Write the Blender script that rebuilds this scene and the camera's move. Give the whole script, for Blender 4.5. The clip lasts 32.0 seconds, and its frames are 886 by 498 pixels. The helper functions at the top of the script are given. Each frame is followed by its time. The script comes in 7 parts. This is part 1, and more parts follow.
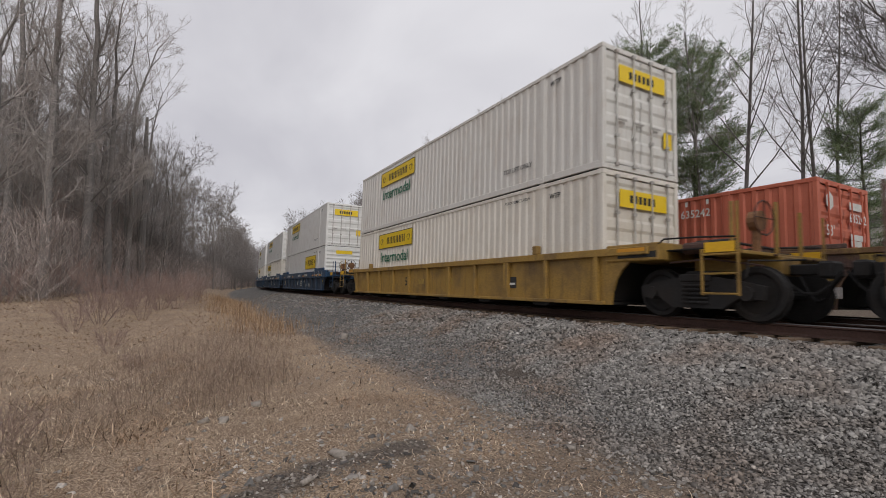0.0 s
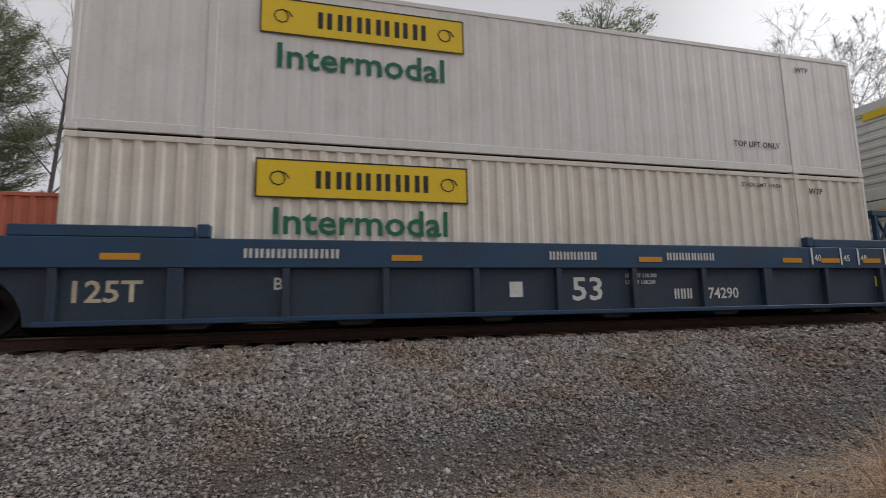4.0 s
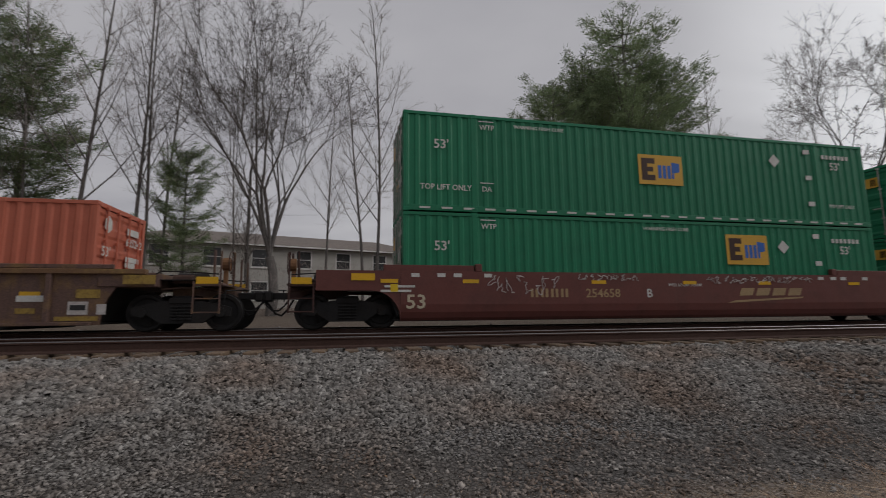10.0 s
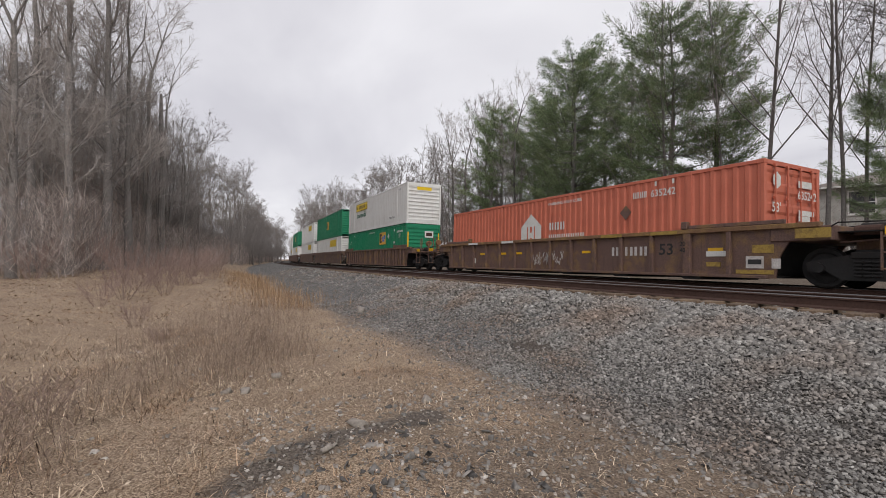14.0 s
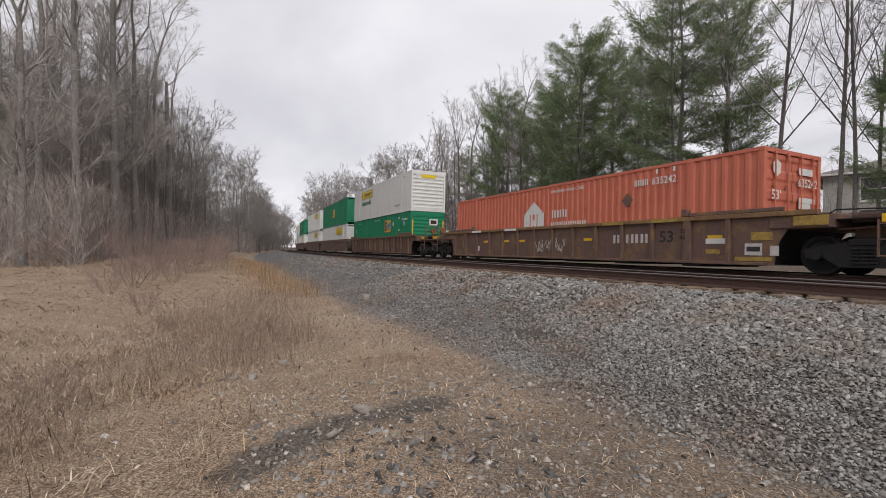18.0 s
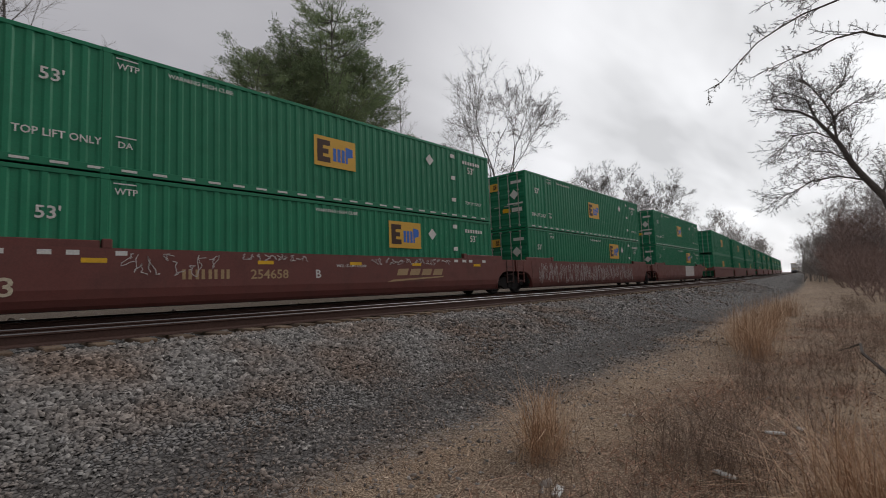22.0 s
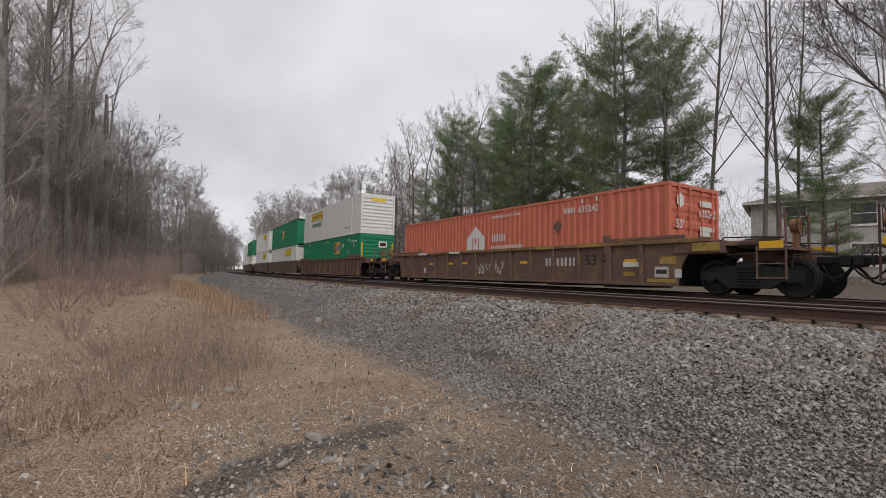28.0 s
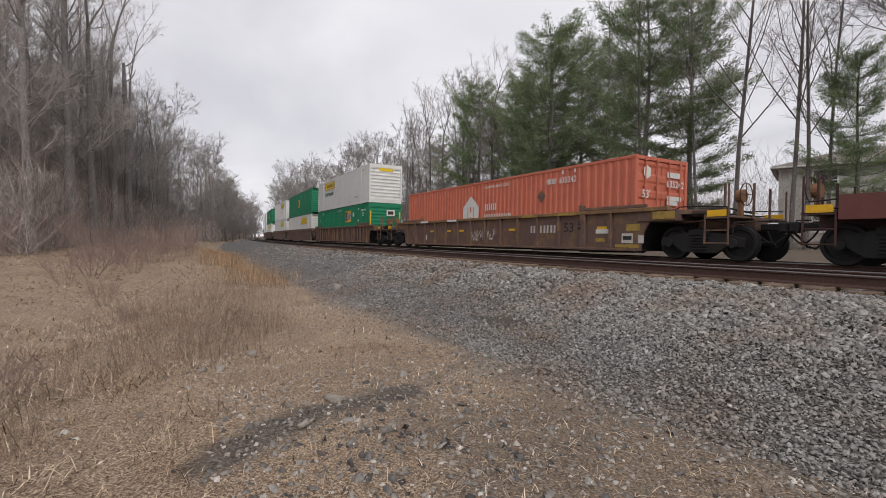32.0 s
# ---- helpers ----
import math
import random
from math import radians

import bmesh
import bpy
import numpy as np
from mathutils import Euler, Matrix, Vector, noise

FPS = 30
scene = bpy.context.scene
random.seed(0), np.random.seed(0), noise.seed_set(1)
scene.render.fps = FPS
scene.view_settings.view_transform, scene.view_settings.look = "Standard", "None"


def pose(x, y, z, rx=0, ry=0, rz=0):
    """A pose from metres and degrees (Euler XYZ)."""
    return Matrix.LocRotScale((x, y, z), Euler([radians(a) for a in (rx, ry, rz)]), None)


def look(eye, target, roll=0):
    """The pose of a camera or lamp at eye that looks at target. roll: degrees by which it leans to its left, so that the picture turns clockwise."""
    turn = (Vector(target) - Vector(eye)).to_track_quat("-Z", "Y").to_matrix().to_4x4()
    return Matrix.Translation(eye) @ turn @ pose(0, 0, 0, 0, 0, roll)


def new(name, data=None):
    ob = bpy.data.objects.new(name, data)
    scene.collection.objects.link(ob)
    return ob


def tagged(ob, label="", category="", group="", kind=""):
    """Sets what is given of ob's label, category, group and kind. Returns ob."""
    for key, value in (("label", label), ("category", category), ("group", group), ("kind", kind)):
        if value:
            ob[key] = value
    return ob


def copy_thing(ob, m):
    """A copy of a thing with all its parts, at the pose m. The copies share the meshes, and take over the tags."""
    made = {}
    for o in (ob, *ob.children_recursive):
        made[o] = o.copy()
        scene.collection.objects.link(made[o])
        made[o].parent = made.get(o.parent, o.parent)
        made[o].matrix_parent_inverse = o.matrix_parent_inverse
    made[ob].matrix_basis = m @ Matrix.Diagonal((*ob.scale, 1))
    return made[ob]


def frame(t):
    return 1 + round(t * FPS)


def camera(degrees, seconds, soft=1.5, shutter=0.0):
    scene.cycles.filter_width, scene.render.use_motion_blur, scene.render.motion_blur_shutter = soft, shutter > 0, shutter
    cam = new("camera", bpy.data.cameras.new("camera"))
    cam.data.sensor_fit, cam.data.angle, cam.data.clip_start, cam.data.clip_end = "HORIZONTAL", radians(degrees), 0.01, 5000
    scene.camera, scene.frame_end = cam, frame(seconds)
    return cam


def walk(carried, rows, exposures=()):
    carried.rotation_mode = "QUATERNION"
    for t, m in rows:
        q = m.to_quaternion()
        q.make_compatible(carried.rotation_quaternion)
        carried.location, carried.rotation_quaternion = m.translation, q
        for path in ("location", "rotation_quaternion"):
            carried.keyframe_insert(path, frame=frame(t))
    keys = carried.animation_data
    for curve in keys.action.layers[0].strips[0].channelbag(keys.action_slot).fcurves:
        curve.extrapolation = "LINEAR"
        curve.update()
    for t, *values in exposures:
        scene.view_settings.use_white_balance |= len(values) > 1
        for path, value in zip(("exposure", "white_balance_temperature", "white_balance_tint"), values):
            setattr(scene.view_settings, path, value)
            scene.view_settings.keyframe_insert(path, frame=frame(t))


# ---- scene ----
# ---- camera ----
cam = camera(87.0, 32.0, soft=0.9, shutter=0.08)


def view(t, x, y, z, yaw, pitch, roll):
    a, b = radians(yaw), radians(pitch)
    eye = Vector((x, y, z))
    return t, look(eye, eye + Vector((-math.sin(a) * math.cos(b), math.cos(a) * math.cos(b), math.sin(b))), roll)


# seconds, place, yaw to the left from across the track, pitch, roll
PATH = [
    (0.0, -0.040, -0.005, 0.602, 60.94, 4.36, 0.21),
    (0.5, -0.041, -0.015, 0.598, 61.50, 3.81, 0.41),
    (1.0, -0.044, -0.007, 0.601, 62.06, 3.11, 0.35),
    (1.5, -0.046, -0.006, 0.596, 62.06, 2.67, 0.38),
    (2.0, -0.045, 0.004, 0.603, 61.23, 2.12, 0.16),
    (2.5, -0.039, 0.001, 0.598, 56.08, 2.25, 0.21),
    (2.6, -0.070, -0.016, 0.594, 53.50, 2.17, 0.10),
    (3.0, -0.007, 0.015, 0.626, 38.05, 3.17, -0.37),
    (3.2, 0.040, 0.020, 0.640, 27.61, 3.96, -0.82),
    (3.5, -0.005, -0.072, 0.618, 11.22, 5.59, -0.87),
    (5.5, 0.009, -0.047, 0.573, -56.66, 6.62, 0.09),
    (6.0, 0.009, -0.056, 0.590, -61.36, 6.73, -0.27),
    (6.5, -0.042, -0.108, 0.619, -64.25, 6.54, -0.43),
    (7.0, -0.031, -0.088, 0.617, -66.59, 6.11, -0.22),
    (7.5, -0.033, -0.097, 0.620, -67.76, 5.45, -0.08),
    (8.0, -0.011, -0.103, 0.609, -68.32, 4.87, 0.12),
    (8.5, 0.026, -0.090, 0.597, -66.65, 4.60, 0.15),
    (9.0, 0.058, -0.057, 0.595, -55.88, 5.19, 0.40),
    (9.5, 0.018, -0.004, 0.631, -37.84, 6.11, 0.26),
    (10.0, 0.026, -0.045, 0.633, -10.65, 6.30, -0.17),
    (10.3, -0.006, -0.039, 0.635, 7.05, 6.32, -0.32),
    (10.5, -0.005, 0.082, 0.598, 20.41, 6.63, -0.31),
    (11.0, -0.038, 0.031, 0.600, 45.36, 5.86, -0.16),
    (11.5, -0.044, 0.027, 0.600, 50.28, 4.56, -0.21),
    (12.0, -0.049, 0.018, 0.597, 54.01, 3.49, -0.18),
    (12.5, -0.046, 0.012, 0.597, 57.06, 2.61, -0.20),
    (13.0, -0.051, 0.013, 0.593, 59.43, 2.08, -0.19),
    (13.5, -0.046, 0.009, 0.599, 61.33, 1.56, -0.21),
    (14.0, -0.045, 0.004, 0.599, 62.73, 1.18, -0.19),
    (14.5, -0.046, 0.007, 0.598, 63.23, 0.95, -0.21),
    (15.0, -0.047, 0.012, 0.598, 62.95, 0.67, -0.27),
    (15.5, -0.046, 0.023, 0.597, 62.79, 0.41, -0.31),
    (17.5, -0.046, 0.021, 0.597, 62.89, -0.20, -0.27),
    (18.0, -0.052, 0.023, 0.595, 63.48, -0.33, -0.25),
    (18.5, -0.049, 0.019, 0.596, 64.04, -0.52, -0.24),
    (19.0, -0.050, 0.014, 0.595, 63.46, -0.42, -0.19),
    (19.5, -0.048, 0.016, 0.594, 58.33, 0.07, -0.35),
    (20.0, -0.022, 0.045, 0.601, 48.82, 0.46, -0.64),
    (20.3, 0.001, 0.057, 0.608, 41.41, 1.15, -0.49),
    (20.5, 0.013, 0.070, 0.603, 33.92, 1.51, -0.79),
    (21.0, 0.103, 0.007, 0.642, 8.70, 2.33, -0.74),
    (21.2, 0.125, 0.045, 0.672, -2.74, 2.71, -0.92),
    (21.5, 0.086, -0.063, 0.660, -21.78, 3.28, -1.22),
    (22.0, 0.131, 0.065, 0.649, -46.18, 3.53, -0.99),
    (22.5, 0.166, 0.034, 0.649, -54.99, 3.23, -0.88),
    (23.0, 0.141, 0.012, 0.680, -58.90, 2.84, -0.74),
    (23.5, 0.154, 0.015, 0.664, -61.29, 2.77, -0.64),
    (24.0, 0.146, 0.009, 0.663, -62.39, 2.68, -0.66),
    (24.5, 0.146, 0.038, 0.656, -58.82, 3.15, -0.41),
    (25.0, 0.179, 0.081, 0.619, -43.96, 4.52, -0.11),
    (25.5, 0.071, 0.040, 0.569, -8.66, 5.37, -0.20),
    (26.0, -0.021, 0.032, 0.602, 32.40, 5.62, -0.11),
    (26.5, -0.088, 0.005, 0.606, 49.40, 4.62, 0.17),
    (28.5, -0.039, -0.011, 0.594, 58.16, 2.06, -0.09),
    (29.0, -0.040, 0.003, 0.603, 58.26, 1.15, -0.26),
    (29.5, -0.038, 0.004, 0.594, 58.27, 0.79, -0.09),
    (30.0, -0.034, 0.004, 0.597, 58.74, 0.16, -0.05),
    (30.5, -0.033, 0.003, 0.595, 59.17, -0.38, -0.04),
    (31.0, -0.036, 0.006, 0.592, 59.56, -0.85, 0.02),
    (31.5, -0.040, 0.012, 0.592, 60.19, -1.30, -0.00),
    (32.0, -0.036, 0.014, 0.599, 59.99, -1.68, -0.26),
]
walk(cam, [view(*row) for row in PATH], exposures=[(0, 0.08), (2.0, 0.12), (3.0, 0.15), (4.0, -0.05), (5.5, -0.75), (9.0, -0.75), (10.0, -0.65), (11.0, -0.28), (12.0, -0.06), (13.0, 0.25), (19.5, 0.33), (21.0, 0.32), (21.5, 0.1), (22.0, -0.48), (22.8, -0.72), (25.0, -0.7), (26.0, -0.3), (26.6, -0.1), (28.5, 0.22), (32, 0.3)])

# ---- world and sun ----
world = bpy.data.worlds.new("overcast_sky")
scene.world = world
world.use_nodes = True


def sky_nodes():
    nt = world.node_tree
    nt.nodes.clear()
    out = nt.nodes.new("ShaderNodeOutputWorld")
    bg = nt.nodes.new("ShaderNodeBackground")
    tex = nt.nodes.new("ShaderNodeTexCoord")
    # a flat layer of cloud: the direction is laid on a high plane, so that the streaks crowd towards the horizon
    sep = nt.nodes.new("ShaderNodeSeparateXYZ")
    nt.links.new(tex.outputs["Generated"], sep.inputs[0])
    up = nt.nodes.new("ShaderNodeMath")
    up.operation = "MAXIMUM"
    up.inputs[1].default_value = 0.0
    nt.links.new(sep.outputs[2], up.inputs[0])
    low = nt.nodes.new("ShaderNodeMath")
    low.operation = "ADD"
    low.inputs[1].default_value = 0.16
    nt.links.new(up.outputs[0], low.inputs[0])
    div = []
    for k in (0, 1):
        d = nt.nodes.new("ShaderNodeMath")
        d.operation = "DIVIDE"
        nt.links.new(sep.outputs[k], d.inputs[0])
        nt.links.new(low.outputs[0], d.inputs[1])
        div.append(d)
    flat = nt.nodes.new("ShaderNodeCombineXYZ")
    nt.links.new(div[0].outputs[0], flat.inputs[0])
    nt.links.new(div[1].outputs[0], flat.inputs[1])
    stretch = nt.nodes.new("ShaderNodeMapping")
    stretch.inputs["Scale"].default_value = (0.55, 0.9, 1)
    stretch.inputs["Rotation"].default_value = (0, 0, 0.5)
    nt.links.new(flat.outputs[0], stretch.inputs[0])
    n = nt.nodes.new("ShaderNodeTexNoise")
    n.inputs["Scale"].default_value = 1.1
    n.inputs["Detail"].default_value = 5
    n.inputs["Roughness"].default_value = 0.5
    n.inputs["Distortion"].default_value = 0.35
    nt.links.new(stretch.outputs[0], n.inputs["Vector"])
    ramp = nt.nodes.new("ShaderNodeValToRGB")
    ramp.color_ramp.elements[0].position = 0.33
    ramp.color_ramp.elements[0].color = (0.525, 0.515, 0.555, 1)
    ramp.color_ramp.elements[1].position = 0.68
    ramp.color_ramp.elements[1].color = (0.71, 0.70, 0.73, 1)
    nt.links.new(n.outputs[0], ramp.inputs[0])
    # the cloud is thinner, and a little warm, low over the far end of the line
    dot = nt.nodes.new("ShaderNodeVectorMath")
    dot.operation = "DOT_PRODUCT"
    dot.inputs[1].default_value = Vector((0.93, 0.10, 0.30)).normalized()
    nt.links.new(tex.outputs["Generated"], dot.inputs[0])
    near = nt.nodes.new("ShaderNodeMapRange")
    near.interpolation_type = "SMOOTHSTEP"
    near.inputs["From Min"].default_value = 0.68
    near.inputs["From Max"].default_value = 1.0
    near.inputs["To Max"].default_value = 0.8
    nt.links.new(dot.outputs["Value"], near.inputs["Value"])
    mix = nt.nodes.new("ShaderNodeMix")
    mix.data_type = "RGBA"
    mix.inputs["B"].default_value = (1.46, 1.47, 1.50, 1)
    nt.links.new(near.outputs[0], mix.inputs["Factor"])
    nt.links.new(ramp.outputs[0], mix.inputs["A"])
    # a real sky for the tint of the light
    sky = nt.nodes.new("ShaderNodeTexSky")
    sky.sky_type = "NISHITA"
    sky.sun_disc = False
    sky.sun_elevation = radians(35)
    sky.sun_rotation = radians(104)
    bg2 = nt.nodes.new("ShaderNodeBackground")
    bg2.inputs["Strength"].default_value = 0.004
    nt.links.new(sky.outputs[0], bg2.inputs["Color"])
    add = nt.nodes.new("ShaderNodeAddShader")
    streak = nt.nodes.new("ShaderNodeTexNoise")
    streak.inputs["Scale"].default_value, streak.inputs["Detail"].default_value, streak.inputs["Distortion"].default_value = 1.7, 4.0, 0.3
    lay = nt.nodes.new("ShaderNodeMapping")
    lay.inputs["Scale"].default_value = (0.35, 1.0, 1)
    lay.inputs["Rotation"].default_value = (0, 0, 1.45)
    nt.links.new(flat.outputs[0], lay.inputs[0])
    nt.links.new(lay.outputs[0], streak.inputs["Vector"])
    dark = nt.nodes.new("ShaderNodeMapRange")
    for key, v in zip(("From Min", "From Max", "To Min", "To Max"), (0.36, 0.60, 0.62, 1.10)):
        dark.inputs[key].default_value = v
    nt.links.new(streak.outputs[0], dark.inputs["Value"])
    veil = nt.nodes.new("ShaderNodeMix")
    veil.data_type, veil.blend_type = "RGBA", "MULTIPLY"
    nt.links.new(near.outputs[0], veil.inputs["Factor"])
    nt.links.new(mix.outputs["Result"], veil.inputs["A"])
    nt.links.new(dark.outputs[0], veil.inputs["B"])
    nt.links.new(veil.outputs["Result"], bg.inputs["Color"])
    bg.inputs["Strength"].default_value = 1.0
    nt.links.new(bg.outputs[0], add.inputs[0])
    nt.links.new(bg2.outputs[0], add.inputs[1])
    nt.links.new(add.outputs[0], out.inputs["Surface"])


sky_nodes()
sun = new("sun", bpy.data.lights.new("sun", "SUN"))
sun.data.energy, sun.data.angle, sun.data.color = 1.05, radians(25), (1.0, 0.955, 0.915)
sun.matrix_world = look((55, -14, 40), (0, 0, 0))


# ---- the line of the track ----
RAIL_Y, TILT, SPACING, FAR_Z = 8.51, radians(-1.63), 4.41, -0.105
GAUGE = 1.435


def slope_at(u):
    return 0.0134 + 0.0012 * max(-200.0, min(78.0, u))


def line_y(u):
    if u > 78:
        return line_y(78.0) + slope_at(78) * (u - 78)
    if u < -200:
        return line_y(-200.0) + slope_at(-200) * (u + 200)
    return RAIL_Y + 0.0134 * u + 0.0006 * u * u


def rail_point(u, n, h, track=0):
    """A place by the line: u metres along, n across from a track's near rail, h over it. Track 1 is the far one."""
    off = SPACING * track
    nw = n * math.cos(TILT) - h * math.sin(TILT) + off
    return Vector((u - nw * slope_at(u), line_y(u) + nw, n * math.sin(TILT) + h * math.cos(TILT) + FAR_Z * track))


def on_track(u, track):
    """The pose of a thing whose origin is the middle of the track at rail height."""
    return Matrix.Translation(rail_point(u, GAUGE / 2, 0, track)) @ Matrix.Rotation(math.atan(slope_at(u)), 4, "Z") @ Matrix.Rotation(TILT, 4, "X")


# ---- building of meshes ----
class Shape:
    """Collects the corners and faces of one mesh."""

    def __init__(self):
        self.v, self.f = [], []

    def add(self, verts, faces):
        k = len(self.v)
        self.v += [tuple(p) for p in verts]
        self.f += [tuple(i + k for i in q) for q in faces]
        return self

    def box(self, x0, x1, y0, y1, z0, z1):
        return self.add([(x, y, z) for z in (z0, z1) for y in (y0, y1) for x in (x0, x1)],
                        [(0, 2, 3, 1), (4, 5, 7, 6), (0, 1, 5, 4), (2, 6, 7, 3), (0, 4, 6, 2), (1, 3, 7, 5)])

    def chamfer(self, x0, x1, y0, y1, z0, z1, c=0.01):
        """A box with all its edges cut off."""
        vs, idx = [], {}
        for i, x in enumerate((x0, x1)):
            for j, y in enumerate((y0, y1)):
                for k, z in enumerate((z0, z1)):
                    sx, sy, sz = (c if i == 0 else -c), (c if j == 0 else -c), (c if k == 0 else -c)
                    for a, p in enumerate(((x, y + sy, z + sz), (x + sx, y, z + sz), (x + sx, y + sy, z))):
                        idx[i, j, k, a] = len(vs)
                        vs.append(p)
        g = lambda i, j, k, a: idx[i, j, k, a]
        fs = []
        for i in (0, 1):
            q = [g(i, 0, 0, 0), g(i, 0, 1, 0), g(i, 1, 1, 0), g(i, 1, 0, 0)]
            fs.append(q if i == 0 else q[::-1])
            q = [g(0, i, 0, 1), g(1, i, 0, 1), g(1, i, 1, 1), g(0, i, 1, 1)]
            fs.append(q if i == 0 else q[::-1])
            q = [g(0, 0, i, 2), g(0, 1, i, 2), g(1, 1, i, 2), g(1, 0, i, 2)]
            fs.append(q if i == 0 else q[::-1])
            for j in (0, 1):
                q = [g(i, j, 0, 0), g(i, j, 1, 0), g(i, j, 1, 1), g(i, j, 0, 1)]
                fs.append(q if (i + j) % 2 else q[::-1])
                q = [g(i, 0, j, 0), g(i, 1, j, 0), g(i, 1, j, 2), g(i, 0, j, 2)]
                fs.append(q if (i + j) % 2 == 0 else q[::-1])
                q = [g(0, i, j, 1), g(1, i, j, 1), g(1, i, j, 2), g(0, i, j, 2)]
                fs.append(q if (i + j) % 2 else q[::-1])
                for k in (0, 1):
                    q = [g(i, j, k, 0), g(i, j, k, 1), g(i, j, k, 2)]
                    fs.append(q if (i + j + k) % 2 else q[::-1])
        return self.add(vs, fs)

    def prism(self, outline, y0, y1):
        """An outline in x and z, pushed through from y0 to y1."""
        n = len(outline)
        vs = [(x, y0, z) for x, z in outline] + [(x, y1, z) for x, z in outline]
        return self.add(vs, [tuple(range(n)), tuple(range(2 * n - 1, n - 1, -1))] + [(i, i + n, (i + 1) % n + n, (i + 1) % n) for i in range(n)])

    def loft(self, outline, x0, x1):
        """An outline in y and z, pushed along x."""
        n = len(outline)
        vs = [(x0, y, z) for y, z in outline] + [(x1, y, z) for y, z in outline]
        return self.add(vs, [tuple(range(n))[::-1], tuple(range(n, 2 * n))] + [(i, (i + 1) % n, (i + 1) % n + n, i + n) for i in range(n)])

    def tube(self, points, radii, sides=6, cap=True):
        """A tube through the points."""
        k, m = len(self.v), len(points)
        prev = None
        for i in range(m):
            a = Vector(points[max(i - 1, 0)])
            b = Vector(points[min(i + 1, m - 1)])
            d = (b - a).normalized()
            ref = prev if prev is not None else (Vector((0, 0, 1)) if abs(d.z) < 0.9 else Vector((1, 0, 0)))
            s = ref - d * ref.dot(d)
            s = s.normalized() if s.length > 1e-6 else d.orthogonal().normalized()
            prev = s
            w = d.cross(s)
            r = radii[i] if hasattr(radii, "__len__") else radii
            for j in range(sides):
                t = 2 * math.pi * j / sides
                self.v.append(tuple(Vector(points[i]) + s * (math.cos(t) * r) + w * (math.sin(t) * r)))
        for i in range(m - 1):
            for j in range(sides):
                a, b = k + i * sides + j, k + i * sides + (j + 1) % sides
                self.f.append((a, b, b + sides, a + sides))
        if cap:
            self.f.append(tuple(k + j for j in range(sides))[::-1])
            self.f.append(tuple(k + (m - 1) * sides + j for j in range(sides)))
        return self

    def mesh(self, name, material, smooth=False):
        me = bpy.data.meshes.new(name)
        me.from_pydata(self.v, [], self.f)
        if material:
            me.materials.append(material)
        if smooth:
            me.polygons.foreach_set("use_smooth", [True] * len(me.polygons))
        me.update()
        return me


def part(name, shape, material, parent=None, label="", at=None, smooth=False):
    """One mesh object, under a thing or part."""
    ob = new(name, shape.mesh(name, material, smooth) if isinstance(shape, Shape) else shape)
    if parent is not None:
        ob.parent = parent
    if at is not None:
        ob.matrix_basis = at
    if label:
        ob["label"] = label
    return ob


def thing(name, label, category, group=""):
    ob = new(name)
    ob.empty_display_size = 0.2
    return tagged(ob, label, category, group)


def lettering(text, height, material, parent, at, label="", align="LEFT", name="lettering", wide=1.0):
    """Painted words, flat, as a thin mesh; they run along x and stand along z, facing -y."""
    cu = bpy.data.curves.new("letters", "FONT")
    cu.body, cu.size, cu.align_x, cu.resolution_u, cu.offset = text, height * 1.38, align, 2, height * 0.022
    ob = bpy.data.objects.new("letters", cu)
    scene.collection.objects.link(ob)
    me = bpy.data.meshes.new_from_object(ob.evaluated_get(bpy.context.evaluated_depsgraph_get()))
    bpy.data.objects.remove(ob)
    bpy.data.curves.remove(cu)
    for v in me.vertices:
        v.co = (v.co.x * wide, 0.0, v.co.y)
    me.materials.clear()
    me.materials.append(material)
    return part(name, me, material, parent, label, Matrix.Translation(at))


